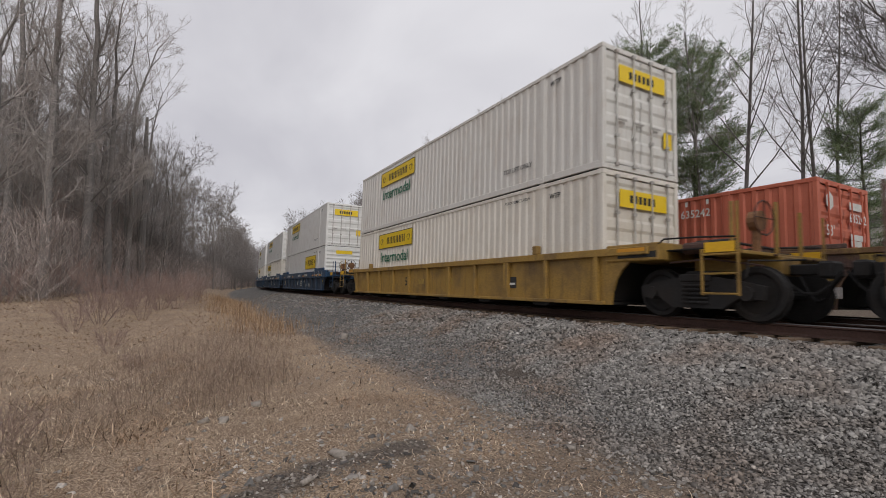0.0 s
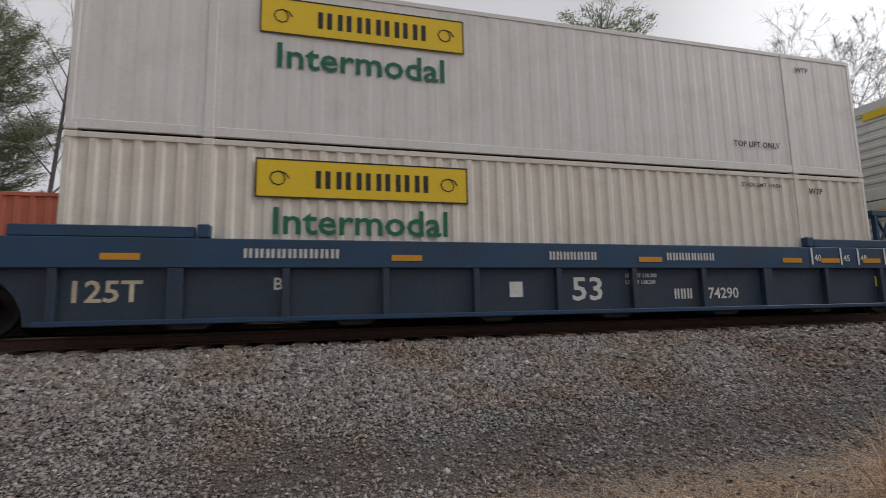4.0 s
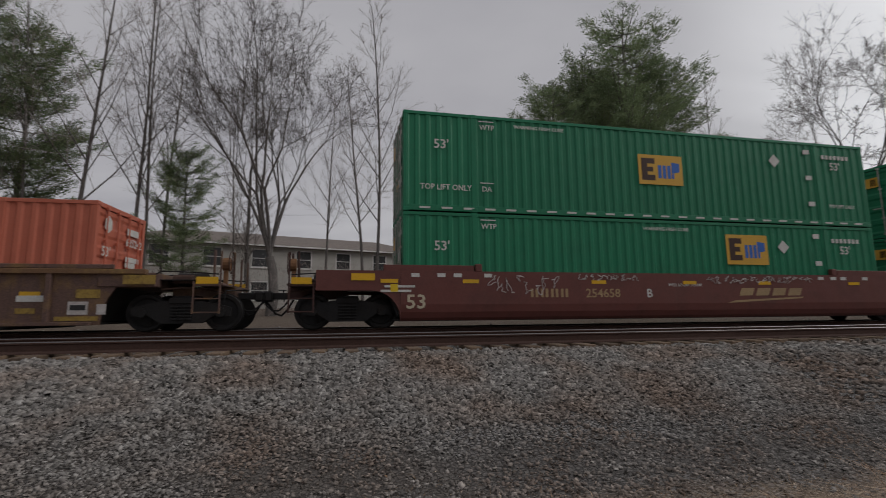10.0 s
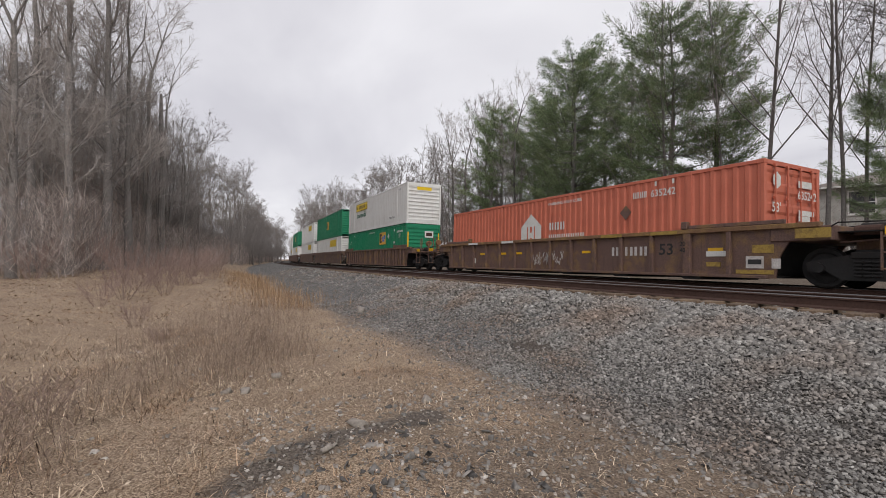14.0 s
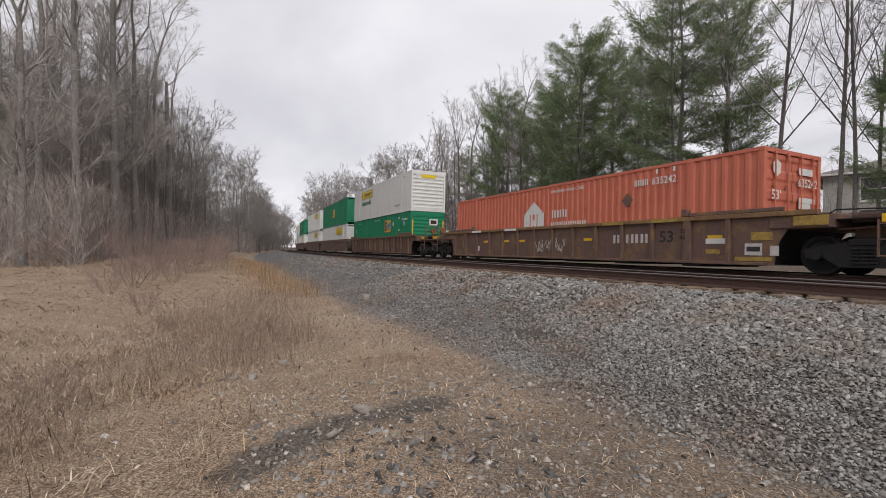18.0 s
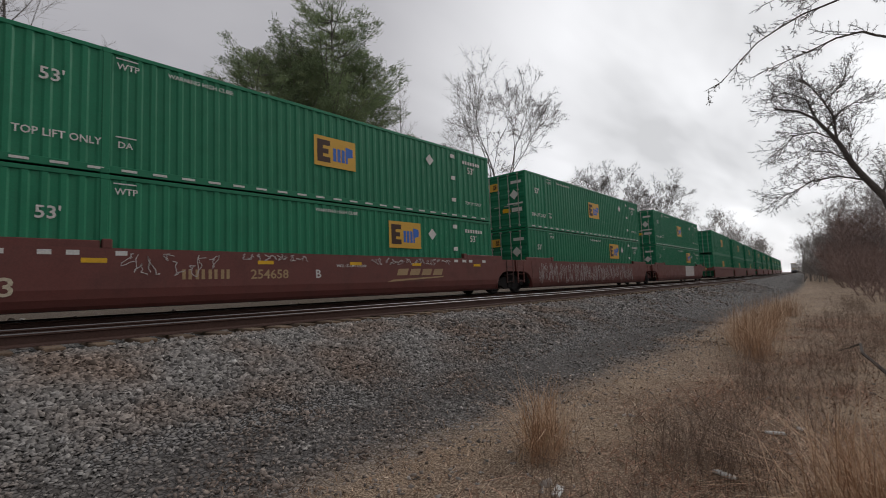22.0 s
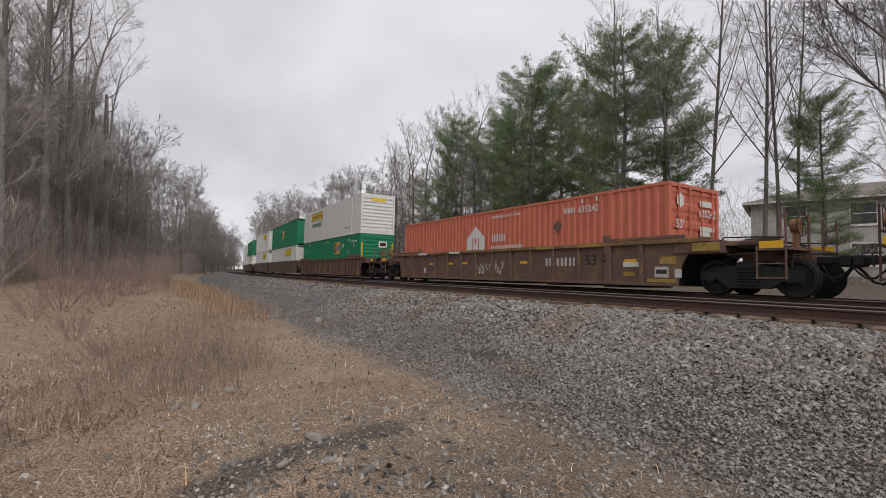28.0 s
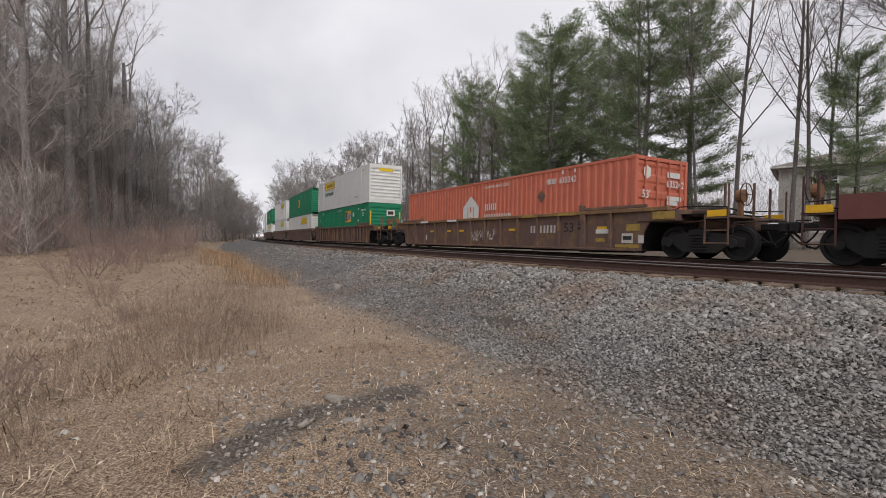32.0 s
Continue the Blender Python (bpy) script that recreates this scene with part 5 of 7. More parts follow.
for name_, mat_ in (("blue", BLUE), ("red", RED_CAR), ("brown", BROWN_CAR)):
    c_ = thing("well_car", name_ + " well car far along its train", "railcar", "far well cars")
    for side_ in (-1, 1):
        part("side_web", Shape().box(-8.6, 8.6, *sorted((side_ * 1.45, side_ * 1.3)), 0.2, 1.5), mat_, c_)
        part("top_chord", Shape().chamfer(-9.5, 9.5, *sorted((side_ * 1.48, side_ * 1.3)), 1.2, 1.52, 0.01), mat_, c_)
    part("end_deck", Shape().chamfer(8.3, 9.6, -1.4, 1.4, 1.06, 1.4, 0.02), mat_, c_)
    part("end_deck", Shape().chamfer(-9.6, -8.3, -1.4, 1.4, 1.06, 1.4, 0.02), mat_, c_)
    part("well_floor", Shape().box(-8.3, 8.3, -1.29, 1.29, 0.185, 0.235), STEEL_DARK, c_)
    truck(c_, 9.67)
    PLAIN_CAR[name_] = c_

used = set()


def place(proto, u, track, level=None):
    ob = set_on(proto, u, track, level, fresh=proto not in used)
    used.add(proto)
    return ob


# waiting train
place(G_LOW, 1.34, 1, 0), place(G_TOP, 1.34, 1, 1), place(R_CAR, 1.34, 1)
place(G_LOW, 20.66, 1, 0), place(G_TOP, 20.66, 1, 1), place(R_MID, 20.66, 1)
place(G_LOW, 40.84, 1, 0), place(G_TOP, 40.84, 1, 1), place(R_END, 40.4, 1)
u_ = 65.4
for k_ in range(10):
    place(PLAIN_CAR["red"], u_, 1), place(G_FAR, u_, 1, 0), place(G_FAR, u_, 1, 1)
    u_ += 19.6 if k_ % 3 != 2 else 24.0
place(ORG, -22.26, 1, 0)
place(O_CAR, -22.26, 1)
place(W_FRONT, -45.61, 1, 1), place(N_CAR, -45.61, 1)
tagged(place(G_LOW2, -45.61, 1, 0), "green corrugated container under a white one")
place(W_FAR2, -65.2, 1, 0), place(G_FAR, -65.2, 1, 1), place(PLAIN_CAR["brown"], -65.2, 1)
place(W_FAR2, -84.8, 1, 0), place(W_FAR2, -84.8, 1, 1), place(PLAIN_CAR["brown"], -84.8, 1)
place(W_FAR2, -108.5, 1, 0), place(G_FAR, -108.5, 1, 1), place(PLAIN_CAR["brown"], -108.5, 1)
for u_ in (-128.0, -148.0, -172.0, -192.0):
    place(W_FAR2, u_, 1, 0), place(W_FAR2, u_, 1, 1), place(PLAIN_CAR["brown"], u_, 1)

# passing train, from its tail forwards
place(W_LOW, 0, 0, 0), place(W_TOP, 0, 0, 1), place(B_CAR, 0, 0)
place(W_LOW, 19.33, 0, 0), place(W_TOP, 19.33, 0, 1), place(C_CAR, 19.33, 0)
place(W_BIG, 38.94, 0, 0), place(W_TOP, 38.94, 0, 1), place(A_CAR, 38.94, 0)
place(W_LOW, 62.52, 0, 0), place(W_WORN, 62.52, 0, 1), place(Y_CAR, 62.52, 0)
tagged(place(O_CAR, 86.2, 0), "brown well car ahead of the yellow one")
place(W_FAR, 86.2, 0, 0), place(W_FAR, 86.2, 0, 1)
u_ = 109.8
for k_ in range(9):
    place(PLAIN_CAR["blue"], u_, 0), place(W_FAR, u_, 0, 0), place(W_FAR, u_, 0, 1)
    u_ += 19.6 if k_ % 3 != 2 else 23.6


# ---- trees and thickets ----
BARK = material("grey_brown_bark", (0.165, 0.15, 0.14), 0.9, grain=0.3, grain_scale=12, stain=0.4, stain_colour=(0.22, 0.20, 0.185), bump=0.02, bump_scale=14, vary=0.25)
TWIG = material("bare_grey_twigs", (0.28, 0.25, 0.232), 0.9, grain=0.2, vary=0.25)
TWIG_RED = material("bare_reddish_twigs", (0.26, 0.185, 0.16), 0.9, grain=0.2, vary=0.2)
DARK_BARK = material("dark_brown_bark", (0.105, 0.09, 0.08), 0.9, grain=0.3, grain_scale=12, stain=0.3, stain_colour=(0.07, 0.06, 0.05), bump=0.02, bump_scale=14)
NEEDLE = material("pine_needles", (0.19, 0.245, 0.13), 0.7, grain=0.35, grain_scale=1.2, stain=0.5, stain_colour=(0.30, 0.32, 0.17), stain_scale=0.6, vary=0.15)


def see_through(m, share):
    """Thin needles let part of the light pass."""
    nt = m.node_tree
    b, out = nt.nodes["Principled BSDF"], nt.nodes["Material Output"]
    thin, both = nt.nodes.new("ShaderNodeBsdfTranslucent"), nt.nodes.new("ShaderNodeMixShader")
    both.inputs[0].default_value = share
    nt.links.new(b.inputs["Base Color"].links[0].from_socket, thin.inputs["Color"])
    nt.links.new(b.outputs[0], both.inputs[1])
    nt.links.new(thin.outputs[0], both.inputs[2])
    nt.links.new(both.outputs[0], out.inputs["Surface"])


see_through(NEEDLE, 0.4)


def spike(shape, rnd, a, b, r, flat):
    """The finest twig: a thin pointed sliver, three-sided near by."""
    w = (b - a).orthogonal().normalized()
    w.rotate(Matrix.Rotation(rnd.uniform(0, 6.28), 3, (b - a).normalized()))
    k = len(shape.v)
    if flat:
        shape.v += [tuple(a - w * r), tuple(a + w * r), tuple(b)]
        shape.f.append((k, k + 1, k + 2))
        return
    w2 = w.cross((b - a).normalized())
    shape.v += [tuple(a + w * r), tuple(a - w * r * 0.5 + w2 * r * 0.87), tuple(a - w * r * 0.5 - w2 * r * 0.87), tuple(b)]
    shape.f += [(k, k + 1, k + 3), (k + 1, k + 2, k + 3), (k + 2, k, k + 3)]


UNDER_RED = island_material("tangled_reddish_stems", [(0.0, (0.10, 0.068, 0.058)), (0.5, (0.24, 0.17, 0.148)), (1.0, (0.42, 0.33, 0.29))])
UNDER_GREY = island_material("tangled_grey_stems", [(0.0, (0.15, 0.122, 0.112)), (0.5, (0.35, 0.29, 0.265)), (1.0, (0.56, 0.49, 0.45))])


def grow(shapes, rnd, start, way, length, radius, level, plan, finest=0.005, flat=False):
    """A limb and all that grows from it. plan: for each level (pieces, sides, children, spread in degrees, share of length, rise, wobble, share of radius)."""
    pieces, sides, children, spread, share, rise, wobble, thin = plan[level]
    pts, rad = [start], [radius]
    p, d = Vector(start), Vector(way).normalized()
    for i in range(pieces):
        d = (d + Vector((rnd.uniform(-1, 1), rnd.uniform(-1, 1), rnd.uniform(-1, 1))) * wobble + Vector((0, 0, rise))).normalized()
        p = p + d * (length / pieces)
        pts.append(tuple(p))
        rad.append(max(radius * (1 - (i + 1) / pieces * (1 - thin)), finest))
    if level and level + 1 == len(plan) and pieces == 1:
        spike(shapes[-1], rnd, Vector(pts[0]), p, rad[0], flat)
        return
    shapes[min(level // 2, len(shapes) - 1)].tube(pts, rad, sides, cap=False)
    if level + 1 >= len(plan):
        return
    lo = 0.30 if level == 0 else 0.18
    turn = rnd.uniform(0, 6.28)
    for k in range(children):
        t = lo + (1 - lo) * (k + rnd.random()) / children
        i = min(int(t * pieces), pieces - 1)
        f = t * pieces - i
        a, b = Vector(pts[i]), Vector(pts[i + 1])
        at = a.lerp(b, f)
        axis = (b - a).normalized()
        turn += 2.4 + rnd.uniform(-0.5, 0.5)
        side = axis.orthogonal().normalized()
        side.rotate(Matrix.Rotation(turn, 3, axis))
        ang = radians(spread * rnd.uniform(0.7, 1.25) * (1.15 - 0.4 * t))
        w = axis * math.cos(ang) + side * math.sin(ang)
        grow(shapes, rnd, tuple(at), w, length * share * (1.15 - 0.6 * t) * rnd.uniform(0.75, 1.2), max((rad[i] * (1 - f) + rad[i + 1] * f) * 0.45, finest * 1.4), level + 1, plan, finest, flat)


def tree_proto(label, seed, plan, height, radius, stems=1, fan=0.0, bark=None, twig=None, group="bare trees of the woods", category="tree", finest=0.005):
    rnd = random.Random(seed)
    low, high = Shape(), Shape()
    for k in range(stems):
        a = 6.283 * k / stems + rnd.uniform(-0.3, 0.3)
        f = fan * rnd.uniform(0.6, 1.2) if stems > 1 else 0
        grow((low, high), rnd, (0.12 * math.cos(a) * (stems > 1), 0.12 * math.sin(a) * (stems > 1), -0.15), (f * math.cos(a), f * math.sin(a), 1), height * rnd.uniform(0.88, 1.0), radius * rnd.uniform(0.8, 1.0), 0, plan, finest)
    t = thing("tree", label, category, group)
    part("trunk", low, bark or BARK, t, smooth=True)
    part("crown", high, twig or TWIG, t)
    return t


SLIM_PLAN = [(7, 6, 18, 40, 0.22, 0.03, 0.04, 0.2), (2, 4, 7, 42, 0.5, 0.14, 0.14, 0.35), (1, 3, 9, 42, 0.6, 0.06, 0.2, 0.4), (1, 3, 0, 0, 0, 0.05, 0.2, 0.3)]
SAP_PLAN = [(5, 4, 11, 34, 0.38, 0.06, 0.07, 0.2), (3, 3, 6, 36, 0.5, 0.08, 0.15, 0.35), (2, 3, 0, 0, 0, 0.04, 0.2, 0.4)]
SHRUB_PLAN = [(4, 4, 7, 32, 0.5, 0.04, 0.10, 0.3), (3, 3, 5, 34, 0.5, 0.06, 0.15, 0.4), (1, 3, 0, 0, 0, 0.02, 0.2, 0.4)]


def fork(shapes, rnd, start, way, length, radius, depth, spread, up, ratio=0.80, twigs=5, finest=0.006, flat=False):
    """A limb that parts in two or three again and again, down to the twigs of a rounded crown."""
    low, high = shapes
    p, d = Vector(start), Vector(way).normalized()
    pts, n = [tuple(p)], 3 if radius > 0.05 else 2
    for _ in range(n):
        d = (d + Vector((rnd.uniform(-1, 1), rnd.uniform(-1, 1), rnd.uniform(-0.8, 1))) * 0.13 + Vector((0, 0, up))).normalized()
        p = p + d * (length / n)
        pts.append(tuple(p))
    end = max(radius * 0.78, finest)
    (low if radius > 0.035 else high).tube(pts, [radius + (end - radius) * i / n for i in range(n + 1)], 7 if radius > 0.1 else 4 if radius > 0.03 else 3, cap=False)
    for _ in range(twigs if depth <= 2 else 3):
        a, b = Vector(pts[-2]), Vector(pts[-1])
        at = a.lerp(b, rnd.random())
        w = d + Vector((rnd.uniform(-1, 1), rnd.uniform(-1, 1), rnd.uniform(-0.9, 0.9))) * 1.25
        spike(high, rnd, at, at + w.normalized() * max(0.4, length * rnd.uniform(0.5, 1.15)), finest * (1.0 if depth < 3 else 1.5), flat)
    if depth == 0:
        return
    turn = rnd.uniform(0, 6.283)
    kids = 2 if rnd.random() < 0.62 else 3
    lead = rnd.randrange(kids)
    for k in range(kids):
        side = d.orthogonal().normalized()
        side.rotate(Matrix.Rotation(turn + 6.283 * k / kids + rnd.uniform(-0.4, 0.4), 3, d))
        ang = radians(spread * (rnd.uniform(0.25, 0.6) if k == lead else rnd.uniform(0.85, 1.5)))
        fork(shapes, rnd, p, d * math.cos(ang) + side * math.sin(ang), length * ratio * (rnd.uniform(0.95, 1.1) if k == lead else rnd.uniform(0.7, 0.98)),
             max(end * (0.84 if k == lead else rnd.uniform(0.55, 0.72)), finest), depth - 1, spread, up, ratio, twigs, finest, flat)


def forked_proto(label, seed, bole, radius, first, depth, spread, up, stems=1, fan=0.0, ratio=0.80, twigs=5, finest=0.006, flat=False, bark=None, twig=None, group="bare trees of the woods", sides=0, thin=0.86):
    """A bare tree: a bole with a few side limbs, then one or several stems that fork into a rounded crown."""
    rnd = random.Random(seed)
    low, high = Shape(), Shape()
    pts = [Vector((0, 0, -0.25)), Vector((0, 0, 0.3))]
    for k in range(4):
        pts.append(pts[-1] + Vector((rnd.uniform(-0.14, 0.14), rnd.uniform(-0.14, 0.14), (bole - 0.3) / 4)))
    low.tube([tuple(p) for p in pts], [radius * 1.35, radius * 1.1, radius, radius * (1 + thin * 2) / 3, radius * (1 + thin * 5) / 6, radius * thin], 9 if not flat else 4, cap=False)
    for k in range(sides):
        at = Vector(pts[2 + min(2, int(k * 3 / sides))]).lerp(pts[3 + min(2, int(k * 3 / sides))], rnd.random())
        a = rnd.uniform(0, 6.283)
        fork((low, high), rnd, at, (math.cos(a), math.sin(a), rnd.uniform(0.6, 1.3)), first * rnd.uniform(0.25, 0.5), radius * 0.2, max(depth - 2, 1), spread * 1.2, up, ratio, twigs, finest, flat)
    for k in range(stems):
        a = 6.283 * k / stems + rnd.uniform(-0.4, 0.4)
        f = fan * rnd.uniform(0.5, 1.15) if stems > 1 else 0.0
        fork((low, high), rnd, pts[-1], (f * math.cos(a), f * math.sin(a), 1), first * rnd.uniform(0.85, 1.1), radius * (thin if stems == 1 else 0.42), depth, spread, up, ratio, twigs, finest, flat)
    t = thing("tree", label, "tree", group)
    part("trunk", low, bark or BARK, t, smooth=True)
    part("crown", high, twig or TWIG, t)
    return t


def pine_proto(label, seed, height, width, dense=1.0):
    """A white pine: whorls of limbs, each with sprays of needles."""
    rnd = random.Random(seed)
    gen = np.random.default_rng(seed)
    trunk, limbs = Shape(), Shape()
    trunk.tube([(0.1 * math.sin(k), 0.1 * math.cos(k * 1.3), height * k / 7 - 0.1) for k in range(8)], [0.26 * (1 - 0.9 * k / 7) for k in range(8)], 8)
    centres, ways = [], []
    whorls = int(17 * dense)
    for w in range(whorls):
        t = 0.14 + 0.84 * (w / whorls) ** 0.9
        z = height * t
        reach = width * min(1.0, 0.5 + 1.8 * (t - 0.1)) * max(0.02, 1 - t ** 4.5) ** 0.65 * rnd.uniform(0.8, 1.1)
        for k in range(rnd.randint(5, 7)):
            a = rnd.uniform(0, 6.283)
            r = reach * rnd.uniform(0.55, 1.12)
            if r < 0.3:
                r = 0.3
            up = rnd.uniform(0.05, 0.28) + 0.5 * t
            pts = [(r * q * math.cos(a + 0.1 * q), r * q * math.sin(a + 0.1 * q), z + r * up * q * q + rnd.uniform(-0.1, 0.1)) for q in (0, 0.33, 0.66, 1.0)]
            limbs.tube(pts, [0.05, 0.04, 0.025, 0.012], 3, cap=False)
            for q in np.arange(0.32, 1.02, 0.34 / max(r, 0.5)):
                for s in (-1, 0, 1):
                    if s and rnd.random() < 0.25:
                        continue
                    off = s * r * 0.20 * (1.15 - q) + rnd.uniform(-0.12, 0.12)
                    centres.append((r * q * math.cos(a) - off * math.sin(a), r * q * math.sin(a) + off * math.cos(a), z + r * up * q * q + rnd.uniform(-0.08, 0.22)))
                    ways.append((math.cos(a + s * 0.6), math.sin(a + s * 0.6), 0.45))
    c = np.repeat(np.array(centres), 24, axis=0)
    d = np.repeat(np.array(ways), 24, axis=0) + gen.normal(0, 0.55, (len(c), 3))
    d /= np.linalg.norm(d, axis=1, keepdims=True)
    side = np.cross(d, gen.normal(0, 1, (len(c), 3)))
    side /= np.linalg.norm(side, axis=1, keepdims=True)
    base = c + gen.normal(0, 1, c.shape) * np.array([0.20, 0.20, 0.11])
    ln = gen.uniform(0.18, 0.36, (len(c), 1))
    v = np.stack([base - side * 0.021, base + side * 0.021, base + d * ln], 1).reshape(-1, 3)
    needles = Shape()
    needles.v = [tuple(p) for p in v.tolist()]
    needles.f = [(3 * i, 3 * i + 1, 3 * i + 2) for i in range(len(c))]
    t = thing("pine_tree", label, "tree", "pines behind the line")
    part("trunk", trunk, BARK, t, smooth=True)
    part("limb_wood", limbs, BARK, t)
    part("crown", needles, NEEDLE, t, "green needles in loose sprays")
    return t


def snag_proto():
    s = Shape().tube([(0, 0, -0.2), (0.1, 0, 5), (0.0, 0.1, 10), (0.15, 0, 14.5), (0.2, 0.1, 17.2)], [0.34, 0.3, 0.25, 0.2, 0.13], 9)
    rnd = random.Random(3)
    for k in range(9):
        z = rnd.uniform(8, 17)
        a = rnd.uniform(0, 6.28)
        s.tube([(0, 0, z), (0.5 * math.cos(a), 0.5 * math.sin(a), z + 0.5), (0.8 * math.cos(a), 0.8 * math.sin(a), z + 1.3)], [0.06, 0.04, 0.015], 4)
    t = thing("tree", "dead grey snag with a broken top", "tree")
    part("trunk", s, BARK, t)
    return t


planted = set()


def plant(proto, x, y, scale=1.0, turn=None, rnd=random.Random(77), label=""):
    m = Matrix.Translation((x, y, ground_z(x, y) - 0.05)) @ Matrix.Rotation(rnd.uniform(0, 6.28) if turn is None else turn, 4, "Z") @ Matrix.Scale(scale, 4)
    if proto in planted:
        ob = copy_thing(proto, Matrix.Identity(4))
    else:
        ob, _ = proto, planted.add(proto)
    ob.matrix_basis = m
    if label:
        ob["label"] = label
    return ob


def joined_wood(label, protos, spots, rnd):
    """Far trees that nobody could count, in one mesh."""
    src = []
    for t in protos:
        vs, fs = [], []
        for o in t.children:
            k = len(vs)
            vs += [tuple(v.co) for v in o.data.vertices]
            fs += [(q.vertices[0] + k, q.vertices[i] + k, q.vertices[i + 1] + k) for q in o.data.polygons for i in range(1, len(q.vertices) - 1)]
        src.append((np.array(vs), np.array(fs)))
    vv, ff, base = [], [], 0
    for x, y, sc in spots:
        v, f = src[rnd.randrange(len(src))]
        a = rnd.uniform(0, 6.283)
        rot = np.array([[math.cos(a), -math.sin(a), 0], [math.sin(a), math.cos(a), 0], [0, 0, 1]])
        vv.append(v @ rot.T * sc + (x, y, ground_z(x, y) - 0.05))
        ff.append(f + base)
        base += len(v)
    v, f = np.concatenate(vv), np.concatenate(ff)
    me = bpy.data.meshes.new("far_wood")
    me.vertices.add(len(v))
    me.vertices.foreach_set("co", v.ravel())
    me.loops.add(f.size)
    me.loops.foreach_set("vertex_index", f.ravel())
    me.polygons.add(len(f))
    me.polygons.foreach_set("loop_start", np.arange(0, f.size, 3))
    me.materials.append(TWIG)
    me.update(calc_edges=True)
    return tagged(new("far_wood", me), label, "woods", kind="stuff")


def polar(yaw, d):
    return -d * math.sin(radians(yaw)), d * math.cos(radians(yaw))


def build_trees():
    rnd = random.Random(12)
    wood = [forked_proto("tall bare woodland tree with a forked grey crown", 100 + k, bole, 0.22, 2.7, 5, 26, 0.08, sides=20, finest=0.008, twigs=6, thin=0.55) for k, bole in enumerate((12.0, 14.0, 10.0, 13.0))]
    slim = [tree_proto("slim bare tree with short fine branches", 200 + k, SLIM_PLAN, 18, 0.125, finest=0.0045) for k in range(4)]
    far = [forked_proto("bare tree in the far wood", 250 + k, bole, 0.17, 3.6, 5, 30, 0.05, finest=0.014, flat=True, sides=8, twigs=10) for k, bole in enumerate((5.5, 7.0, 4.5, 6.0))]
    mid = [forked_proto("bare tree with a wide forked crown", 270 + k, bole, 0.19, 3.3, 6, 27, 0.05, sides=8, finest=0.009, twigs=6) for k, bole in enumerate((4.0, 5.0, 3.2))]
    saps = [tree_proto("thin bare sapling at the edge of the wood", 300 + k, SAP_PLAN, 7, 0.05, stems=3, fan=0.16, twig=TWIG_RED, group="saplings at the edge of the woods") for k in range(3)]
    fans = [forked_proto("bare tree of several stems that fan out", 400, 2.6, 0.22, 3.0, 6, 24, 0.045, stems=6, fan=0.42, finest=0.006, twigs=6, twig=BARK, group="bare trees behind the line"),
            forked_proto("bare tree with a round forked crown", 411, 8.0, 0.22, 3.0, 6, 27, 0.03, stems=5, fan=0.8, finest=0.009, twigs=6, twig=BARK, group="bare trees behind the line"),
            forked_proto("bare tree with a round forked crown", 423, 7.0, 0.20, 2.8, 6, 28, 0.03, stems=4, fan=0.75, finest=0.011, twigs=6, twig=BARK, group="bare trees behind the line")]
    pines = [pine_proto("green white pine with open layered limbs", 500 + k, 18.5, 5.0) for k in range(3)]

    # wood on the camera's side, towards the one end of the line
    for k in range(64):
        u = -37 - 36 * (k / 64) + rnd.uniform(-2, 2)
        n = -12.5 - 22 * rnd.random() ** 1.5 - max(0, (u + 60) * 0.10)
        plant((wood + slim)[rnd.randrange(8)], u, line_y(u) + n, rnd.uniform(0.9, 1.2), rnd=rnd)
    spots = []
    for k in range(160):
        u = -58 - 230 * (k / 160) ** 1.35 + rnd.uniform(-2, 2)
        spots.append((u, line_y(u) - max(6.5, 12.5 + (u + 60) * 0.16) - 26 * rnd.random() ** 1.6, rnd.uniform(0.9, 1.2)))
    for k in range(26):
        u = -130 - 120 * k / 26
        spots.append((u, line_y(u) - rnd.uniform(5.0, 7.5), rnd.uniform(0.6, 0.85)))
    # where the line bends away, the woods close the view
    for k in range(60):
        u = -250 - 70 * rnd.random()
        spots.append((u, line_y(u) - 34 + 80 * k / 60 + rnd.uniform(-3, 3), rnd.uniform(0.65, 0.95)))
    joined_wood("far bare grey-brown wood along the line", far, spots, rnd)
    for yaw, d, kind, sc in ((101.5, 33, 0, 1.1), (98.6, 38, 1, 1.25), (96.6, 40, 2, 1.2), (104, 36, 3, 1.1), (107, 38, 0, 1.0), (112, 40, 1, 1.0), (95.2, 48, 3, 1.1), (99.8, 44, 2, 1.1), (103, 47, 1, 1.1), (105.5, 31, 2, 1.0), (-105.5, 47, 1, 1.1), (-108, 44, 0, 1.1), (-101, 55, 3, 1.0)):
        plant(mid[kind % 3] if yaw < 0 else wood[kind], *polar(yaw, d), sc, rnd=rnd)
    plant(snag_proto(), *polar(93.8, 54))
    for k in range(26):
        u = -36 - 60 * (k / 26) ** 1.2 + rnd.uniform(-2, 2)
        plant(saps[rnd.randrange(3)], u, line_y(u) - 11.5 - 6 * rnd.random() - max(0, (u + 60) * 0.10), rnd.uniform(0.7, 1.4), rnd=rnd)
    # wood beyond the field, towards the other end
    for k in range(44):
        u = 44 + 40 * (k / 44) + rnd.uniform(-2, 2)
        n = -18 - 22 * rnd.random() - max(0.0, 62 - u) * 0.45
        plant((mid + mid + slim)[rnd.randrange(10)], u, line_y(u) + n, rnd.uniform(0.75, 1.0), rnd=rnd)
    spots = []
